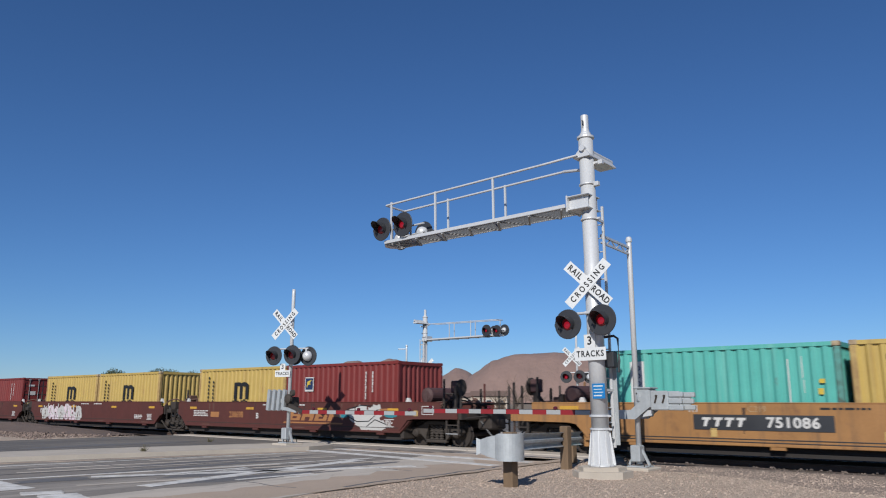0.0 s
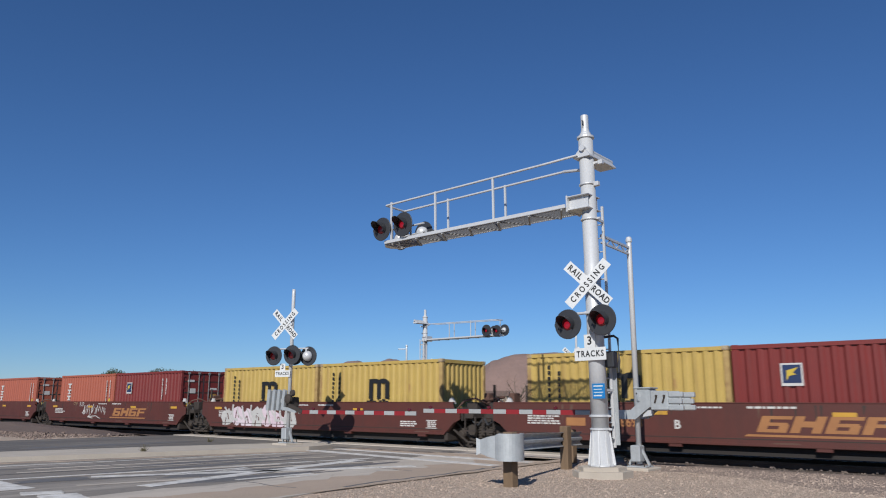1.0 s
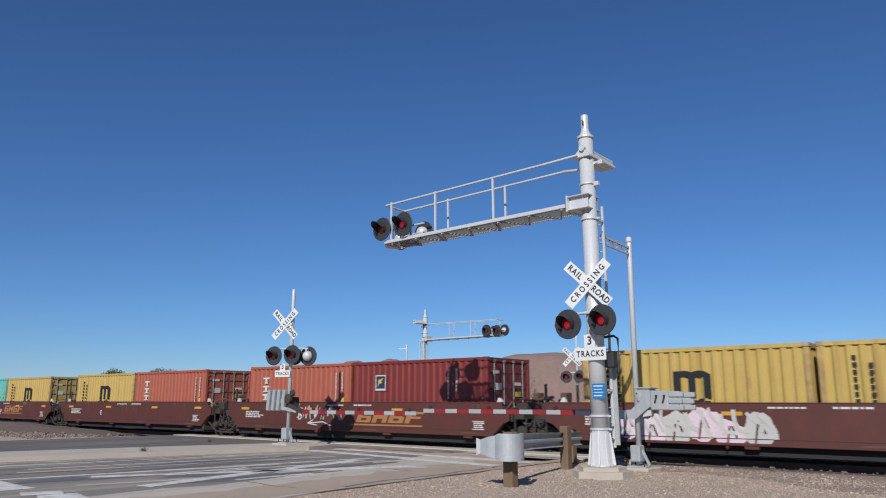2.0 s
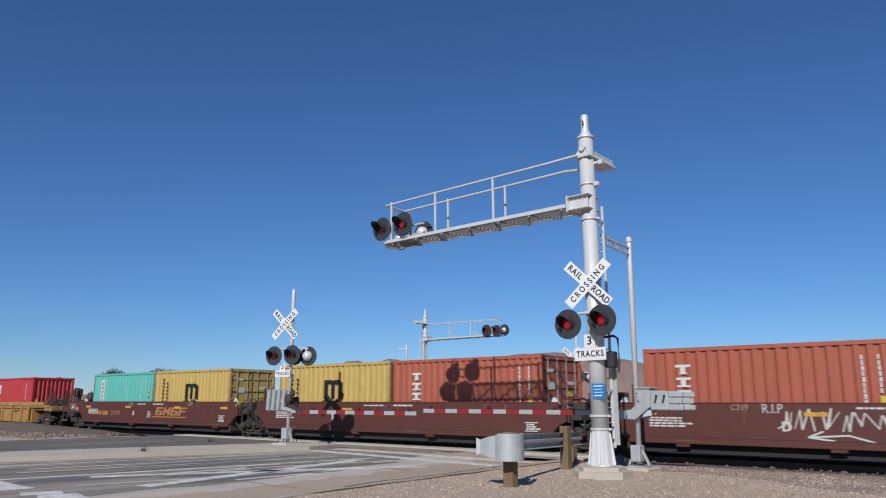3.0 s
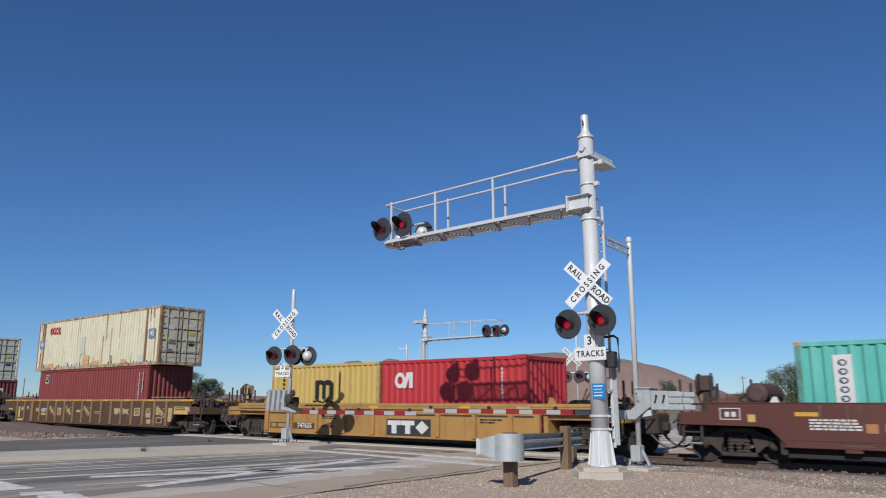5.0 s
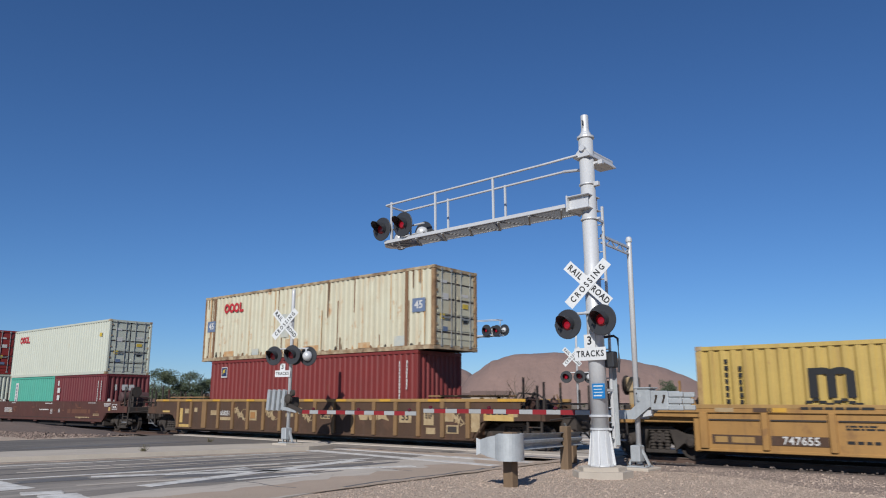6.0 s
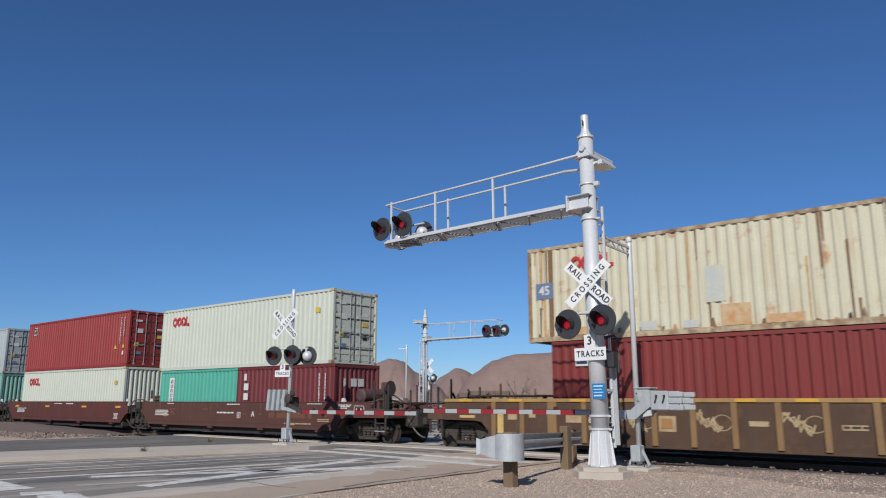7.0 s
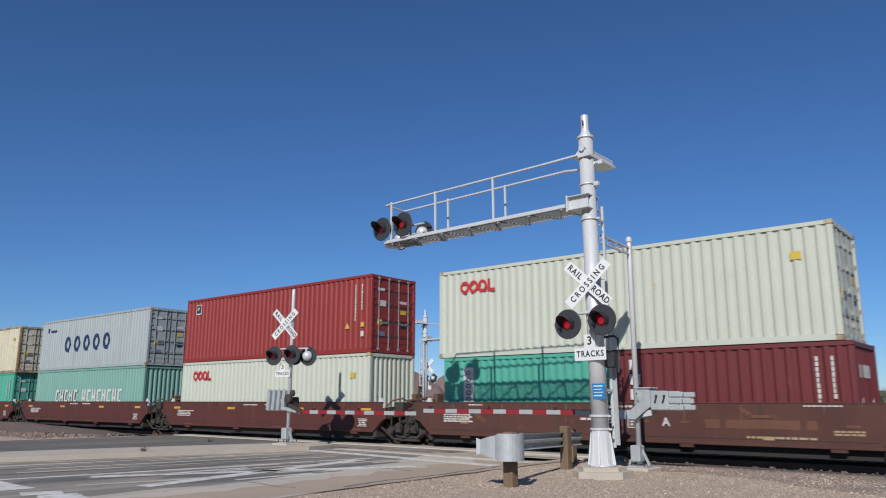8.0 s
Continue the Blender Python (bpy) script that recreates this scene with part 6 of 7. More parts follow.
def cantilever(at, reach=0.0, group="crossing signals"):
    c = thing("cantilever_signal", "silver-painted steel cantilever signal mast with walkway and red flashers", "crossing signal", group, at)
    oct1 = [(0.60 * math.cos(math.pi / 8 + i * math.pi / 4), 0.60 * math.sin(math.pi / 8 + i * math.pi / 4)) for i in range(8)]
    part("footing", Mesh().prism(oct1, "z", -0.05, 0.12).prism([(x * 0.8, y * 0.8) for x, y in oct1], "z", 0.12, 0.2), CONCRETE, c, "stepped pale concrete footing")
    # flared foot with gusset fins
    foot = part("mast_foot", Mesh().lathe((0, 0, 0.2), (0, 0, 0.93), [(0, 0.27), (0.04, 0.27), (0.05, 0.225), (1, 0.182)], 28), SILVER, c, smooth=True)
    for i in range(8):
        a = i * math.pi / 4 + 0.3
        m = Mesh().prism([(0.16, 0.22), (0.28, 0.22), (0.28, 0.26), (0.195, 0.91), (0.16, 0.91)], "y", -0.012, 0.012)
        part("gusset", m, SILVER, foot, at=pose(0, 0, 0, 0, 0, math.degrees(a)))
    part("mast", Mesh().lathe((0, 0, 0.9), (0, 0, 7.15), [(0, 0.178), (0.55, 0.170), (0.551, 0.162), (1, 0.158)], 32), SILVER, c, smooth=True)
    for z, r in ((0.9, 0.18), (1.16, 0.18), (5.28, 0.164), (6.06, 0.162)):
        collar(c, z, r)
    part("mast_cap", Mesh().lathe((0, 0, 7.13), (0, 0, 7.34), [(0, 0.17), (0.05, 0.19), (0.25, 0.19), (0.3, 0.165), (0.5, 0.125), (0.55, 0.125), (0.8, 0.095), (1, 0.092)], 28), SILVER, c)
    m = Mesh()
    n = 24
    for z in (7.30, 7.37, 7.56, 7.68):
        m.v += [(0.085 * math.cos(2 * math.pi * i / n), 0.085 * math.sin(2 * math.pi * i / n), z) for i in range(n)]
    for r in range(3):
        for i in range(n):
            a = (i + 0.5) / n * 360
            if r == 1 and (235 < a < 285):
                continue
            m.f.append((r * n + i, r * n + (i + 1) % n, r * n + n + (i + 1) % n, r * n + n + i))
    tip = part("mast_tip", m, SILVER, c, "slotted tube at the mast head")
    sol = tip.modifiers.new("thickness", "SOLIDIFY")
    sol.thickness = 0.012
    # stay bracket under the cap, running from front to back
    part("stay_bracket", Mesh().prism([(-0.22, 6.68), (-0.22, 6.70), (-0.06, 6.86), (0.06, 6.86), (0.18, 6.70), (0.18, 6.68)], "y", -0.20, 1.05), SILVER, c, "folded silver stay bracket")
    part("stay_pipe", Mesh().rod((0.02, -0.25, 6.86), (0.02, 1.10, 6.86), 0.065, 16), SILVER, c)
    part("stay_clip", Mesh().rod((0.1, 0.05, 6.56), (0.34, 0.05, 6.56), 0.035, 10).box((0.26, 0.0, 6.5), (0.36, 0.1, 6.6), 0.01), SILVER, c)
    part("stay_clip", Mesh().box((0.15, -0.05, 6.02), (0.27, 0.05, 6.12), 0.01), SILVER, c)
    # clamp that carries the arm
    clamp = part("arm_clamp", Mesh().box((-0.38, -0.30, 5.51), (0.14, 0.26, 5.535), 0.008).box((-0.38, -0.30, 5.80), (0.14, 0.26, 5.825), 0.008), SILVER, c)
    part("clamp_plate", Mesh().box((-0.385, -0.31, 5.49), (-0.35, 0.27, 5.845)), SILVER, clamp)
    part("clamp_side", Mesh().box((-0.35, -0.21, 5.535), (0.10, -0.19, 5.80)), SILVER, clamp)
    part("clamp_side", Mesh().box((-0.35, 0.18, 5.535), (0.10, 0.20, 5.80)), SILVER, clamp)
    # walkway
    x0, x1, yf, yr = -5.76 - reach, -0.38, -0.36, 0.34
    for y in (yf, yr):
        part("walkway_beam", Mesh().box((x0, y - 0.02, 5.56), (x1, y + 0.02, 5.645), 0.006), SILVER, c)
    grate = Mesh()
    x = x0 + 0.05
    while x < x1:
        grate.box((x, yf + 0.02, 5.565), (x + 0.012, yr - 0.02, 5.59))
        x += 0.05
    tagged(part("grating", grate, GRATE_STEEL, c, "open steel walkway grating"), kind="stuff")
    for i in range(6):
        xx = x0 + 0.25 + i * 0.84
        part("cross_brace", Mesh().beam((xx, yf, 5.545), (xx + 0.42, yr, 5.545), 0.04, 0.03).beam((xx + 0.42, yr, 5.542), (xx + 0.84, yf, 5.542), 0.04, 0.03), GRATE_STEEL, c)
    part("nose_plate", Mesh().prism([(x0 - 0.22, -0.1), (x0 - 0.22, 0.1), (x0, yr), (x0, yf)], "z", 5.54, 5.59), SILVER, c)
    # handrails, front and back
    part("handrail", Mesh().rod((x0 + 0.05, yf, 6.585), (-0.9, yf, 6.65), 0.026, 10).rod((-0.9, yf, 6.65), (-0.10, yf * 0.6, 6.73), 0.026, 10), SILVER, c)
    part("handrail", Mesh().rod((x0 + 0.05, yr, 6.57), (-0.78, yr, 6.63), 0.026, 10).rod((-0.78, yr, 6.63), (-0.08, 0.10, 6.48), 0.034, 10), SILVER, c)
    part("handrail_end", Mesh().rod((x0 + 0.05, yf, 6.585), (x0 + 0.05, yr, 6.57), 0.026, 10), SILVER, c)
    for y in (yf, yr):
        for xx in ((x0 + 0.24, -4.03, -2.27) if y == yf else (-4.19, -2.41)):
            part("rail_post", Mesh().box((xx - 0.025, y - 0.018, 5.64), (xx + 0.025, y + 0.018, 6.64)), SILVER, c)
    # lamps at the arm's end
    part("lamp_bar", Mesh().rod((x0 - 0.2, 0.32, 5.86), (x0 + 0.8, 0.32, 5.90), 0.022, 8), SILVER, c)
    part("lamp_bar", Mesh().rod((x0 - 0.15, -0.18, 5.96), (x0 + 1.2, -0.18, 5.96), 0.024, 10), SILVER, c)
    for xx in (x0 + 0.1, x0 + 0.75):
        part("lamp_stem", Mesh().rod((xx, -0.18, 5.56), (xx, -0.18, 5.96), 0.03, 10), SILVER, c)
    big = 0.06 if reach else 0.0
    flasher(c, -5.79 - reach, -0.42, 5.95, -1, 0.31 + big, False)
    flasher(c, -5.05 - reach * 0.8, -0.42, 5.96, -1, 0.32, True)
    flasher(c, -5.14 - reach * 0.8, 0.46, 5.91, 1, 0.31 + big, bool(reach))
    flasher(c, -5.93 - reach * 0.8, 0.46, 5.85, 1, 0.29 + big, True)
    # lamps and signs on the mast
    part("lamp_bar", Mesh().rod((-0.52, -0.2, 3.28), (0.46, -0.2, 3.28), 0.03, 10).rod((-0.1, 0, 3.28), (-0.1, -0.2, 3.28), 0.04, 10), SILVER, c)
    for xx in (-0.39, 0.38):
        part("lamp_stem", Mesh().rod((xx, -0.2, 3.05), (xx, -0.2, 3.28), 0.035, 10), SILVER, c)
    flasher(c, -0.39, -0.42, 3.05, -1, 0.31, True)
    flasher(c, 0.39, -0.42, 3.08, -1, 0.315, True)
    crossbuck(c, 0.02, -0.26, 3.88, 12)
    part("sign_strap", Mesh().box((-0.14, -0.23, 3.86), (-0.06, -0.15, 3.92)), SILVER, c)
    track_signs(c, -0.03, -0.215, 2.43)
    blue = part("notice_plate", Mesh().box((-0.03, -0.196, 1.53), (0.25, -0.190, 1.83)), BLUE_SIGN, c, "blue emergency notice plate")
    for k2, (a, b) in enumerate(((1.76, 1.80), (1.70, 1.73), (1.64, 1.67), (1.57, 1.61))):
        part("notice_line", Mesh().box((0.0, -0.199, a + 0.008), (0.21 - 0.03 * (k2 % 2), -0.196, b - 0.008)), WHITE_SIGN, blue)
    # ladder behind the mast
    lad = part("ladder_rail", Mesh().box((0.10, 0.34, 0.55), (0.15, 0.38, 5.65)), SILVER, c)
    part("ladder_rail", Mesh().box((-0.24, 0.34, 0.55), (-0.19, 0.38, 5.65)), SILVER, c)
    for i in range(17):
        part("rung", Mesh().rod((-0.21, 0.36, 0.75 + i * 0.3), (0.12, 0.36, 0.75 + i * 0.3), 0.014, 8), SILVER, lad)
    for z in (1.7, 3.6, 5.3):
        part("ladder_bracket", Mesh().beam((0.15, 0.05, z), (0.13, 0.36, z), 0.04, 0.05), SILVER, c)
    part("ladder_guard", Mesh().box((0.06, 0.385, 0.6), (0.23, 0.40, 2.5)), GALV, c, "galvanised ladder guard plate")
    part("conduit", Mesh().tube([(0.10, 0.12, 2.78), (0.34, 0.14, 2.80), (0.42, 0.15, 2.74), (0.43, 0.15, 2.30), (0.40, 0.15, 2.05)], 0.026), BLACK, c, "black cable elbow")
    part("cable_box", Mesh().box((0.16, 0.02, 2.15), (0.36, 0.24, 2.48), 0.02), BLACK, c, "dark cable box")
    return c


def gate(c, x_arm, z_arm=1.2):
    """Gate mechanism and its lowered striped arm, reaching along x by x_arm metres from the pole."""
    d = -1 if x_arm < 0 else 1
    box = part("gate_mechanism", Mesh().box((-0.02, -0.06, 1.30), (0.34, 0.36, 1.74), 0.03).box((0.0, -0.02, 1.12), (0.26, 0.32, 1.30), 0.02), GALV, c, "galvanised gate drive box")
    part("drive_cover", Mesh().box((0.03, -0.085, 1.36), (0.28, -0.06, 1.66), 0.012), GALV, box)
    part("drive_hub", Mesh().lathe((0.14, -0.085, 1.52), (0.14, -0.14, 1.52), [(0, 0.10), (0.6, 0.09), (1, 0.05)], 16), GALV, box)
    part("drive_lid", Mesh().box((-0.04, -0.08, 1.74), (0.36, 0.38, 1.775), 0.01), GALV, box)
    for bx, bz in ((0.05, 1.38), (0.26, 1.38), (0.05, 1.64), (0.26, 1.64)):
        part("bolt", Mesh().rod((bx, -0.085, bz), (bx, -0.105, bz), 0.016, 8), STEEL_DARK, box)
    for yy in (-0.2, 0.46):
        part("counterweight_arm", Mesh().prism([(d * 0.42, 1.07), (d * 0.42, 1.27), (d * 0.06, 1.27), (-d * 0.20, 1.48), (-d * 0.20, 1.70), (-d * 0.62, 1.66), (-d * 0.62, 1.30), (-d * 0.40, 1.34), (-d * 0.05, 1.07)], "y", yy - 0.015, yy + 0.015), GALV, c)
        part("counterweight", Mesh().box((min(-d * 0.46, -d * 0.86), yy - 0.10, 1.27), (max(-d * 0.46, -d * 0.86), yy - 0.02, 1.69), 0.02), GALV, c, "galvanised counterweight plate")
        for k in range(3):
            za = 1.27 + 0.14 * k
            part("counterweight", Mesh().box((min(-d * 0.875, -d * (1.20 - 0.03 * (k % 2))), yy - 0.11, za), (max(-d * 0.875, -d * (1.20 - 0.03 * (k % 2))), yy - 0.01, za + 0.115), 0.018), GALV, c, "galvanised counterweight bar")
        part("counterweight_tie", Mesh().box((min(-d * 0.86, -d * 1.1), yy - 0.08, 1.30), (max(-d * 0.86, -d * 1.1), yy - 0.03, 1.66)), GALV, c)
    for bx in (0.56, 0.74):
        part("slot", Mesh().beam((-d * bx, -0.303, 1.42), (-d * (bx + 0.05), -0.303, 1.56), 0.008, 0.04, up=(1, 0, 0.01)), STEEL_DARK, c, "dark slot in the plate")
        part("bolt", Mesh().rod((-d * (bx + 0.05), -0.30, 1.58), (-d * (bx + 0.05), -0.335, 1.58), 0.025, 8), STEEL_DARK, c)
    part("crank_plate", Mesh().prism([(0.20, 1.12), (0.42, 1.16), (0.44, 1.28), (0.26, 1.26)], "y", -0.16, -0.14), SILVER, c)
    part("arm_yoke", Mesh().beam((d * 0.35, -0.2, 1.16), (d * 0.75, -0.05, z_arm), 0.10, 0.14), GALV, c)
    gate_arm(c, x_arm, z_arm)


def gate_arm(c, x_arm, z_arm):
    """The lowered striped arm."""
    d = -1 if x_arm < 0 else 1
    arm = part("gate_arm", Mesh().box((min(d * 0.55, x_arm), -0.08, z_arm - 0.055), (max(d * 0.55, x_arm), -0.045, z_arm + 0.055), 0.006), WHITE_TAPE, c, "long red and white striped gate arm")
    n = int((abs(x_arm) - 0.75) / 0.81)
    for i in range(n + 1):
        a = d * (abs(x_arm) - 0.40 - i * 0.80)
        part("red_stripe", Mesh().box((min(a, a - d * 0.40), -0.084, z_arm - 0.057), (max(a, a - d * 0.40), -0.041, z_arm + 0.057)), RED_TAPE, arm)
    for i in range(3):
        a = d * (abs(x_arm) - 0.25 - i * 2.0)
        lamp = part("arm_lamp", Mesh().lathe((a, -0.06, z_arm + 0.055), (a, -0.06, z_arm + 0.14), [(0, 0.03), (0.3, 0.055), (0.8, 0.05), (1, 0.02)], 12), LENS_DIM, arm, "small red lamp on the arm")
    part("arm_wire", Mesh().rod((d * 0.6, -0.06, z_arm + 0.062), (x_arm * 0.97, -0.06, z_arm + 0.062), 0.008, 6), BLACK, arm)


def pole_foot(c, tall, r=0.057):
    part("pole", Mesh().lathe((0, 0, 0.1), (0, 0, tall), [(0, r), (0.97, r), (1, r * 0.85)], 18), SILVER, c, smooth=True)
    part("junction_box", Mesh().box((-0.14, -0.17, 0.14), (0.09, 0.10, 0.50), 0.02), GALV, c, "galvanised junction box")
    part("base_flange", Mesh().box((-0.22, -0.22, 0.02), (0.24, 0.22, 0.06), 0.015), GALV, c)
    part("footing", Mesh().box((-0.35, -0.35, -0.15), (0.35, 0.35, 0.03), 0.02), CONCRETE, c)
    for sx in (-1, 1):
        for sy in (-1, 1):
            part("anchor_bolt", Mesh().rod((sx * 0.2, sy * 0.2, 0.05), (sx * 0.2, sy * 0.2, 0.14), 0.016, 8), STEEL_DARK, c)
    part("foot_brace", Mesh().beam((0.0, 0, 0.55), (0.24, 0, 0.07), 0.05, 0.05).beam((0.0, 0, 0.55), (-0.24, 0, 0.07), 0.05, 0.05), GALV, c)


def gate_pole(at, x_arm, stay=True, group="crossing gates"):
    c = thing("crossing_gate", "tall thin silver gate pole with a lowered striped barrier arm", "crossing gate", group, at)
    pole_foot(c, 5.2, 0.062)
    gate(c, x_arm)
    part("pole_cap", Mesh().lathe((0, 0, 5.16), (0, 0, 5.28), [(0, 0.075), (0.5, 0.078), (1, 0.05)], 16), SILVER, c)
    if not stay:
        part("stay_arm", Mesh().rod((0, 0, 5.0), (0.5, 0.3, 5.0), 0.03, 8), SILVER, c)
        return c
    truss = part("stay_truss", Mesh().beam((0, 0.02, 5.02), (0.12, -1.62, 5.02), 0.05, 0.05), SILVER, c, "thin lattice stay to the signal mast")
    part("truss_chord", Mesh().beam((0, 0.02, 4.86), (0.12, -1.62, 4.86), 0.04, 0.04), SILVER, truss)
    for i in range(6):
        y0, y1 = -0.27 * i, -0.27 * (i + 1)
        part("truss_web", Mesh().beam((0.02 * i, y0, 4.86 if i % 2 else 5.02), (0.02 * i + 0.02, y1, 5.02 if i % 2 else 4.86), 0.025, 0.025), SILVER, truss)
    return c


def flasher_pole(at, x_arm, group="crossing signals"):
    c = thing("flasher_signal", "slim silver signal pole with crossbuck, flashers and a lowered gate arm" if x_arm else "slim silver signal pole with crossbuck and flashers", "crossing signal", group, at)
    pole_foot(c, 4.95, 0.06)
    below = set(c.children)
    part("lamp_bar", Mesh().rod((-0.60, -0.1, 2.99), (0.72, -0.1, 2.99), 0.025, 10), SILVER, c)
    for xx in (-0.52, 0.16, 0.64):
        part("lamp_stem", Mesh().rod((xx, -0.1, 2.76), (xx, -0.1, 2.99), 0.03, 10), SILVER, c)
    flasher(c, -0.52, -0.20, 2.77, -1, 0.31, not x_arm)
    flasher(c, 0.18, -0.20, 2.79, -1, 0.31, False)
    flasher(c, 0.64, 0.02, 2.75, 1, 0.31, True)
    flasher(c, 0.06, 0.12, 2.76, 1, 0.28, False)
    crossbuck(c, -0.22, -0.10, 3.80)
    part("sign_strap", Mesh().box((-0.26, -0.09, 3.77), (0.05, -0.05, 3.83)), SILVER, c)
    if x_arm:
        track_signs(c, -0.24, -0.10, 2.20, 0.8)
        part("sign_strap", Mesh().box((-0.30, -0.09, 2.17), (0.05, -0.05, 2.23)), SILVER, c)
    for ob in c.children:
        if ob not in below:
            ob.matrix_basis = pose(0, 0, 0, 0, 0, 16) @ ob.matrix_basis
    if x_arm:
        gate_arm(c, x_arm, 1.0)
        part("gate_mechanism", Mesh().box((-0.12, -0.08, 1.14), (0.20, 0.26, 1.46), 0.03), BOGIE_STEEL, c, "grimy gate drive box")
        part("drive_hub", Mesh().lathe((0.12, -0.10, 1.40), (0.12, -0.22, 1.40), [(0, 0.15), (0.7, 0.15), (1, 0.06)], 16).lathe((0.30, -0.10, 1.58), (0.30, -0.18, 1.58), [(0, 0.11), (1, 0.08)], 14), BOGIE_STEEL, c)
        for k in range(4):
            xx = -0.80 + 0.19 * k
            part("counterweight", Mesh().prism([(xx, 1.05), (xx + 0.13, 1.03), (xx + 0.19, 1.66), (xx + 0.06, 1.70)], "y", -0.30 + 0.05 * k, -0.20 + 0.05 * k), GALV, c, "leaning galvanised counterweight bar")
        part("counterweight_arm", Mesh().beam((-0.85, -0.18, 1.30), (0.1, -0.05, 1.36), 0.05, 0.12).beam((-0.2, -0.15, 1.12), (0.5, -0.1, 1.02), 0.05, 0.10), GALV, c)
        part("arm_yoke", Mesh().beam((0.15, -0.12, 1.2), (0.75, -0.06, 1.0), 0.08, 0.12), STEEL_DARK, c)
    return c


cantilever(pose(-7.415, 14.0, 0, 0, -0.78, 0))
cantilever(Matrix.Translation(away(752, 51)) @ pose(0, 0, 0, 0, 0, 180), 0.5)
gate_pole(pose(-7.6, 16.1, 0.02), -6.35)
gate_pole(Matrix.Translation(away(719, 51)) @ pose(0, 0, 0, 0, 0, 180), -6.3, False)
flasher_pole(pose(-19.34, 15.66, 0.15), 5.5)
flasher_pole(pose(-19.45, 34.4, -0.02), 0)


# ---- guardrail ----
def w_beam(points, zc):
    prof = [(0.0, -0.155), (0.02, -0.15), (0.075, -0.09), (0.075, -0.06), (0.01, -0.02), (0.01, 0.02), (0.075, 0.06), (0.075, 0.09), (0.02, 0.15), (0.0, 0.155)]
    m = Mesh()
    k = len(prof)
    for i, p in enumerate(points):
        a, b = Vector(points[max(0, i - 1)]), Vector(points[min(len(points) - 1, i + 1)])
        n = (b - a).normalized()
        side = Vector((-n.y, n.x))
        m.v += [(p[0] + side.x * d, p[1] + side.y * d, zc - 0.035 * i + z) for d, z in prof]
    m.f = [(i * k + j, i * k + j + 1, (i + 1) * k + j + 1, (i + 1) * k + j) for i in range(len(points) - 1) for j in range(k - 1)]
    return m


def guardrail():
    g = thing("guardrail", "short galvanised guardrail on weathered timber posts", "guardrail")
    line = [(-7.90, 11.45), (-8.25, 12.6), (-8.6, 13.9), (-8.95, 15.2), (-9.3, 16.6)]
    rail = part("rail_beam", w_beam(line, 0.74), GALV, g, "corrugated galvanised rail")
    rail.modifiers.new("thickness", "SOLIDIFY").thickness = 0.006
    a = [(-8.30, 10.98), (-8.24, 11.02), (-8.08, 11.02)] + [(-7.80 + 0.27 * math.cos(t), 11.28 + 0.27 * math.sin(t)) for t in [math.pi * (-0.66 + 0.06 * i) for i in range(19)]]
    m = Mesh()
    for i, (x, y) in enumerate(a):
        half = (0.15, 0.12, 0.17)[i] if i < 3 else min(0.235, 0.18 + 0.02 * (i - 2))
        m.v += [(x, y, 0.68 - half), (x, y, 0.68 + half)]
    m.f = [(2 * i, 2 * i + 2, 2 * i + 3, 2 * i + 1) for i in range(len(a) - 1)]
    nose = part("end_terminal", m, GALV, g, "flared galvanised end wrapped round the post")
    nose.modifiers.new("thickness", "SOLIDIFY").thickness = 0.008
    for x, y, h in ((-7.87, 11.42, 0.93), (-8.92, 15.15, 0.93), (-9.62, 16.6, 0.80)):
        part("post", Mesh().box((x - 0.10, y - 0.10, -0.3), (x + 0.10, y + 0.10, h), 0.015), WOOD, g, "square weathered timber post")
        part("post_bolt", Mesh().rod((x, y - 0.1, 0.66), (x, y - 0.115, 0.66), 0.025, 8), STEEL_DARK, g)


guardrail()


# ---- loose stones ----
def stones(name, n, region, size, mat, label, seed, z=0.0):
    rnd = random.Random(seed)
    m = Mesh()
    base = [(-1, -0.8, 0), (0.9, -1, 0), (1, 0.8, 0.1), (-0.8, 1, 0), (-0.5, -0.4, 0.8), (0.6, -0.3, 0.9), (0.4, 0.5, 0.75), (-0.4, 0.5, 0.85)]
    faces = [(0, 1, 5, 4), (1, 2, 6, 5), (2, 3, 7, 6), (3, 0, 4, 7), (4, 5, 6, 7)]
    while n > 0:
        x, y = region(rnd)
        if x is None:
            continue
        n -= 1
        s = size * rnd.uniform(0.5, 1.0) * (2.2 if rnd.random() < 0.04 else 1)
        a = rnd.uniform(0, 6.28)
        ca, sa = math.cos(a), math.sin(a)
        m.add([(x + s * (u * ca - v * sa) * rnd.uniform(0.8, 1.2), y + s * (u * sa + v * ca) * rnd.uniform(0.8, 1.2), z + ground_height(x, y) * 1.0 + s * (w * 1.1 - 0.15)) for u, v, w in base], faces)
    me = bpy.data.meshes.new(name)
    me.from_pydata(m.v, [], m.f)
    me.materials.append(mat)
    tagged(new(name, me), label, "gravel", kind="stuff")


def right_apron(rnd):
    y = 7.0 + 10.8 * rnd.random() ** 0.9
    x = rnd.uniform(-10.2, -1.0) if y > 8.5 else rnd.uniform(-9.8, -3)
    return (x, y) if x > -10.0 + 0.25 * math.sin(y * 2.1) else (None, None)


def left_verge(rnd):
    return rnd.uniform(-60, -31.8), rnd.uniform(13, 18)


def track_bed(rnd):
    y = rnd.uniform(17.3, 33)
    return rnd.uniform(-9.0, 6), y


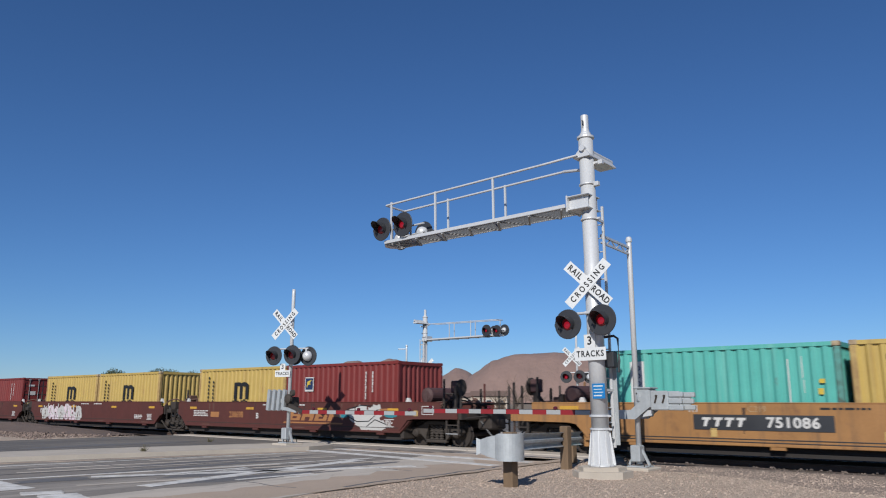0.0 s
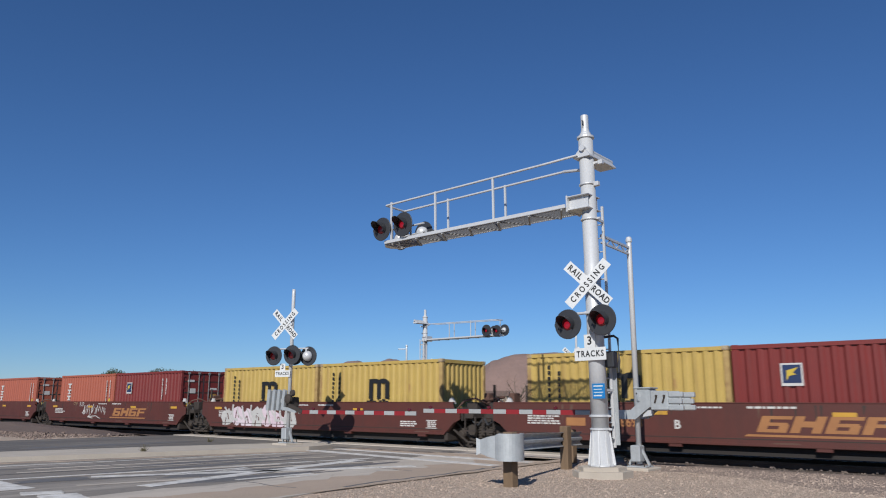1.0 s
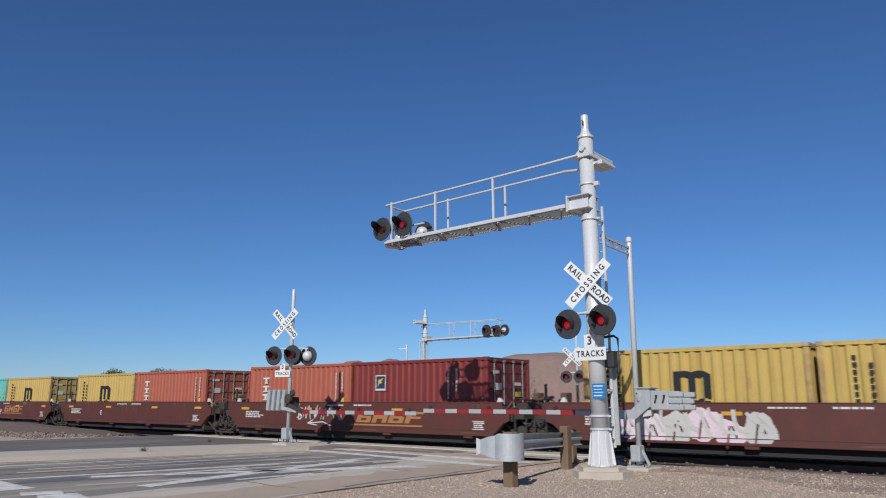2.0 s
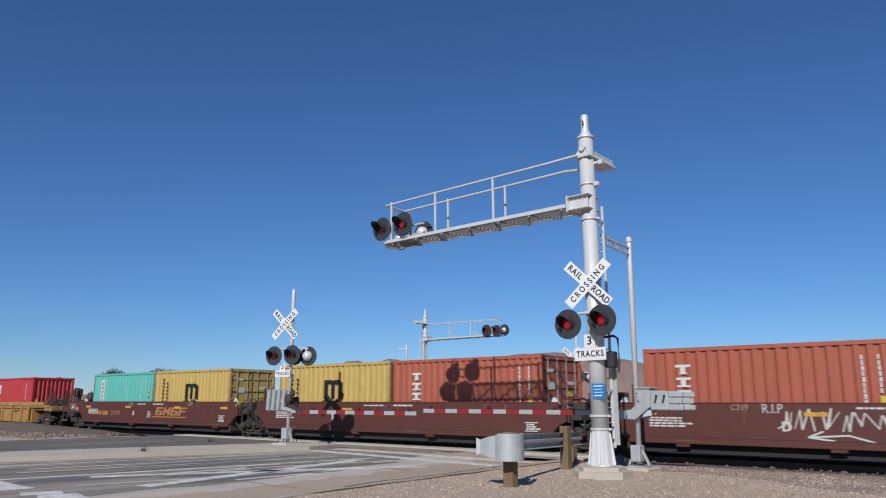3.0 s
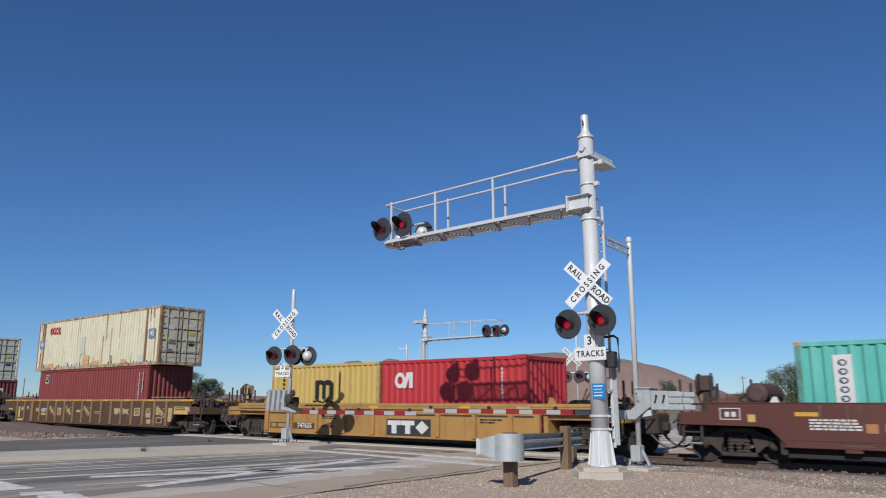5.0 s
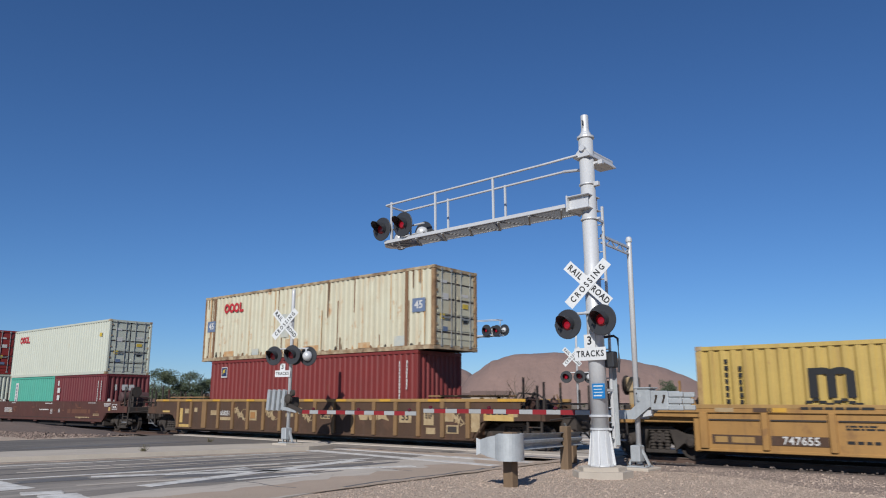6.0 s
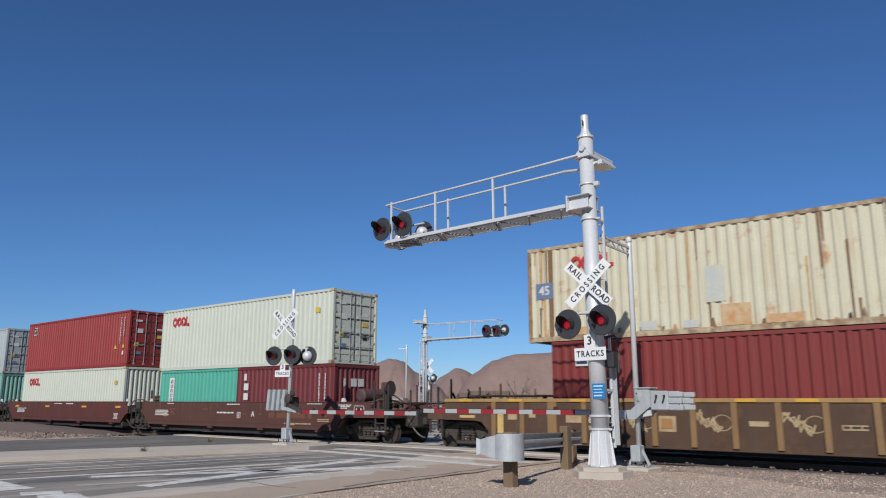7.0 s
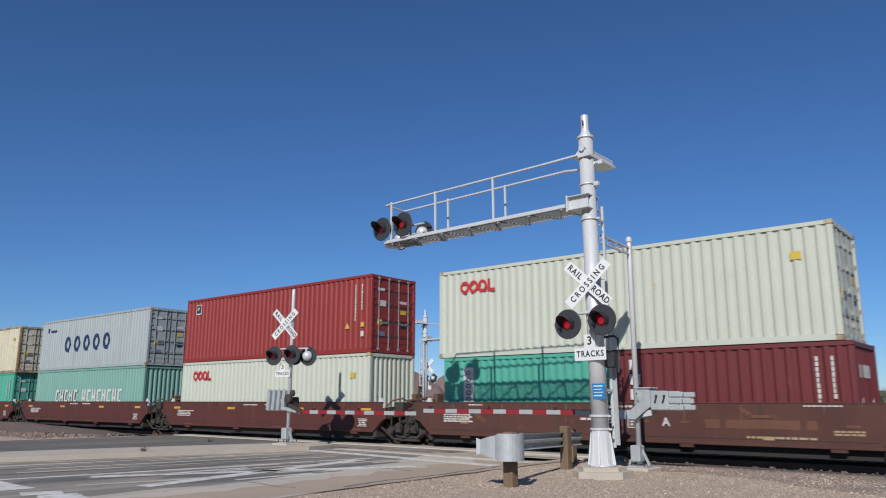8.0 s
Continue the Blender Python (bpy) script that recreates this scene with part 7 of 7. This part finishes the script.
def stone_paint(name, a, b):
    m, nt, bsdf = mat_nodes(name)
    ge = nt.nodes.new("ShaderNodeNewGeometry")
    nt.links.new(mix(nt, ge.outputs["Random Per Island"], a, b), bsdf.inputs["Base Color"])
    bsdf.inputs["Roughness"].default_value = 0.95
    return m


STONES = stone_paint("loose_stone_mix", (0.17, 0.127, 0.1), (0.43, 0.335, 0.26))
STONES_DARK = stone_paint("ballast_stone_mix", (0.055, 0.043, 0.035), (0.15, 0.115, 0.093))
STONES_RED = stone_paint("reddish_stone_mix", (0.09, 0.068, 0.056), (0.23, 0.17, 0.138))
stones("gravel", 34000, right_apron, 0.013, STONES, "loose tan gravel on the roadside apron", 11)
stones("ballast_stones", 9000, track_bed, 0.035, STONES_DARK, "dark ballast stones beside the rails", 12, 0.09)
stones("verge_stones", 4000, left_verge, 0.05, STONES_RED, "reddish stones on the verge", 13, 0.02)


# ---- plants and the far side ----
def leaves(m, centre, radius, n, size, rnd):
    for _ in range(n):
        d = Vector((rnd.gauss(0, 1), rnd.gauss(0, 1), rnd.gauss(0, 1))).normalized() * radius * rnd.random() ** 0.4
        c = centre + Vector((d.x, d.y, d.z * 0.8))
        u = Vector((rnd.gauss(0, 1), rnd.gauss(0, 1), rnd.gauss(0, 0.7))).normalized() * size * rnd.uniform(0.6, 1.3)
        w = u.cross(Vector((rnd.gauss(0, 1), rnd.gauss(0, 1), rnd.gauss(0, 1)))).normalized() * size * 0.55
        m.add([c - u, c + w, c + u, c - w], [(0, 1, 2, 3)])


def tree(at, tall, wide, seed, mat=LEAF, label="dusty green desert tree with a ragged crown", bare=False, dense=1.0):
    rnd = random.Random(seed)
    t = thing("tree" if tall > 2.2 else "shrub", label, "tree" if tall > 2.2 else "shrub", "far trees", Matrix.Translation(at))
    m = Mesh()
    m.lathe((0, 0, -0.1), (rnd.uniform(-0.2, 0.2), rnd.uniform(-0.2, 0.2), tall * 0.45), [(0, tall * 0.045), (0.3, tall * 0.032), (1, tall * 0.018)], 8)
    tips = []
    for i in range(14 if bare else 9):
        a = rnd.uniform(0, 6.28)
        z0 = tall * rnd.uniform(0.18, 0.45)
        tip = Vector((math.cos(a) * wide * rnd.uniform(0.3, 0.5), math.sin(a) * wide * rnd.uniform(0.3, 0.5), tall * rnd.uniform(0.45, 0.95)))
        m.rod((0, 0, z0), tip, tall * 0.014, 6, tall * 0.004)
        tips.append(tip)
        if bare:
            for _ in range(7):
                q = tip * rnd.uniform(0.6, 1.0)
                m.rod(q, q + Vector((rnd.uniform(-1, 1), rnd.uniform(-1, 1), rnd.uniform(0.1, 1))) * tall * 0.14, tall * 0.005, 4, tall * 0.001)
    part("trunk", m, BARK if not bare else LEAF_DRY, t)
    if not bare:
        crown = Mesh()
        for _ in range(int(46 * dense)):
            a, r = rnd.uniform(0, 6.28), rnd.random() ** 0.5
            z = tall * rnd.uniform(0.25, 0.9)
            k = 0.5 + 0.5 * math.sin(math.pi * min(1, max(0.05, z / tall)) ** 0.8)
            c = Vector((math.cos(a) * r * wide * 0.42 * k, math.sin(a) * r * wide * 0.42 * k, z))
            leaves(crown, c, wide * rnd.uniform(0.12, 0.22), 260, tall * 0.015, rnd)
        part("crown", crown, mat, t)
    return t


for px, dist, tall, wide, seed in ((1405, 72, 5.2, 5.6, 1), (1355, 74, 3.2, 3.6, 2), (1440, 70, 4.4, 3.4, 3), (1325, 95, 3.0, 4.0, 4), (1185, 150, 6.0, 5.0, 5), (205, 80, 5.0, 3.6, 6), (285, 82, 5.1, 4.0, 7), (335, 84, 4.8, 4.4, 8), (372, 86, 4.2, 3.4, 9),
                                   (250, 90, 4.0, 3.0, 10), (90, 120, 5.6, 3.5, 11), (565, 95, 4.2, 3.2, 12), (600, 100, 4.0, 3.0, 13), (1550, 60, 2.6, 3.5, 14)):
    tree(away(px, dist), tall, wide, seed)
for px, dist, tall, wide, seed in ((915, 90, 4.6, 5.0, 31), (950, 100, 3.8, 4.0, 32), (880, 110, 3.4, 4.0, 33), (800, 105, 3.2, 3.4, 34), (1080, 120, 4.4, 4.0, 35)):
    tree(away(px, dist), tall, wide, seed, label="bare grey-brown desert tree without leaves", bare=True)
rnd = random.Random(77)
WEED = surface("dry_weed", (0.16, 0.14, 0.07), (0.1, 0.09, 0.05), 0.9, bump=0.0)
for i in range(46):
    px = rnd.uniform(-40, 1640)
    dist = rnd.uniform(70, 260)
    tree(away(px, dist), rnd.uniform(0.9, 2.0), rnd.uniform(1.6, 3.5), 100 + i, LEAF_DRY if i % 3 else LEAF, "low dry desert shrub" if i % 3 else "low dusty green desert shrub", dense=0.35)
for x, y, z in ((-19.6, 10.95, 0.13), (-24.6, 16.3, 0.01)):
    m = Mesh()
    for _ in range(26):
        m.rod((x + rnd.uniform(-0.06, 0.06), y + rnd.uniform(-0.06, 0.06), z), (x + rnd.uniform(-0.16, 0.16), y + rnd.uniform(-0.16, 0.16), z + rnd.uniform(0.05, 0.2)), 0.008, 4, 0.002)
    solo("weed", m, WEED, "small dry weed growing from a crack", "weed", kind="stuff")


def utility_pole(px, dist, tall):
    u = thing("utility_pole", "weathered wooden utility pole with a crossarm", "utility pole", "utility poles", Matrix.Translation(away(px, dist)))
    part("pole", Mesh().rod((0, 0, -0.2), (0, 0, tall), 0.16, 10, 0.11), WOOD, u)
    arm = part("crossarm", Mesh().beam((-1.2, 0.2, tall - 0.6), (1.2, -0.2, tall - 0.6), 0.12, 0.14), WOOD, u)
    for k in (-1.1, -0.5, 0.5, 1.1):
        part("insulator", Mesh().rod((k, -k / 6, tall - 0.53), (k, -k / 6, tall - 0.36), 0.05, 8), GALV, arm)


for px, dist, tall in ((1490, 190, 8.2), (1318, 230, 9.5), (1545, 210, 8.5), (662, 260, 10.5), (40, 240, 8.6)):
    utility_pole(px, dist, tall)


def warning_sign():
    s = thing("warning_sign", "fluorescent yellow-green diamond warning sign on a steel post", "road sign", at=Matrix.Translation(away(1530, 48)))
    s.rotation_euler = (0, 0, math.radians(16))
    s.location.z = 0.14
    part("post", Mesh().box((-0.03, 0.01, -0.2), (0.03, 0.05, 2.8)), GALV, s)
    d = 0.54
    plate = part("sign_plate", Mesh().prism([(0, 2.27 - d), (d, 2.27), (0, 2.27 + d), (-d, 2.27)], "y", -0.006, 0.0), SIGN_YELLOW, s)
    part("symbol_mark", Mesh().prism([(-0.10, 2.0), (0.0, 2.0), (0.06, 2.22), (0.20, 2.20), (0.20, 2.30), (0.08, 2.34), (0.14, 2.50), (0.02, 2.56), (-0.10, 2.44), (-0.20, 2.30), (-0.12, 2.24), (-0.04, 2.30)], "y", -0.010, -0.006), LETTER, plate)


warning_sign()

STUCCO = surface("beige_stucco", (0.50, 0.42, 0.33), (0.43, 0.36, 0.28), 0.9, scale=0.5, bump=0.2)
ROOF_TILE = surface("brown_roof_shingle", (0.20, 0.13, 0.10), (0.15, 0.10, 0.08), 0.9, bump=0.3)
PANE = surface("dark_window_glass", (0.03, 0.035, 0.04), rough=0.15, bump=0.0)


def house(px, dist, w, h, turn, seed):
    o = thing("house", "low beige stucco house with a shallow roof", "house", "far houses", Matrix.Translation(away(px, dist)) @ pose(0, 0, 0, 0, 0, turn))
    part("wall", Mesh().box((-w / 2, -3, -0.2), (w / 2, 3, h)), STUCCO, o)
    part("roof", Mesh().prism([(-3.5, h), (3.5, h), (0, h + 1.3)], "x", -w / 2 - 0.4, w / 2 + 0.4), ROOF_TILE, o)
    for i in range(3):
        x = -w / 2 + w * (i + 0.6) / 3.2
        win = part("window", Mesh().box((x - 0.7, -3.06, 0.9), (x + 0.7, -3.0, 2.1)), WHITE_SIGN, o)
        part("pane", Mesh().box((x - 0.6, -3.075, 1.0), (x + 0.6, -3.06, 2.0)), PANE, win)
    part("door", Mesh().box((w / 2 - 1.5, -3.05, 0), (w / 2 - 0.6, -3.0, 2.05)), WOOD, o)


house(868, 190, 9, 3.0, 30, 1)
house(845, 230, 11, 3.0, 50, 2)
house(1285, 220, 10, 2.8, 40, 3)
house(1590, 160, 9, 2.8, 35, 4)


# ---- what moves ----
def motions():
    steps = [i * 0.5 for i in range(17)]
    for ob, s, z in RIDERS:
        walk(ob, [(t, pose(s + V_TRAIN * t, TRACK_Y, z)) for t in steps])
    spin = math.degrees(V_TRAIN / 0.415) / FPS
    for w, x in WHEELS:
        walk(w, [(i / FPS, pose(x, 0, 0.415, 0, spin * i, 0)) for i in range(241)])


motions()
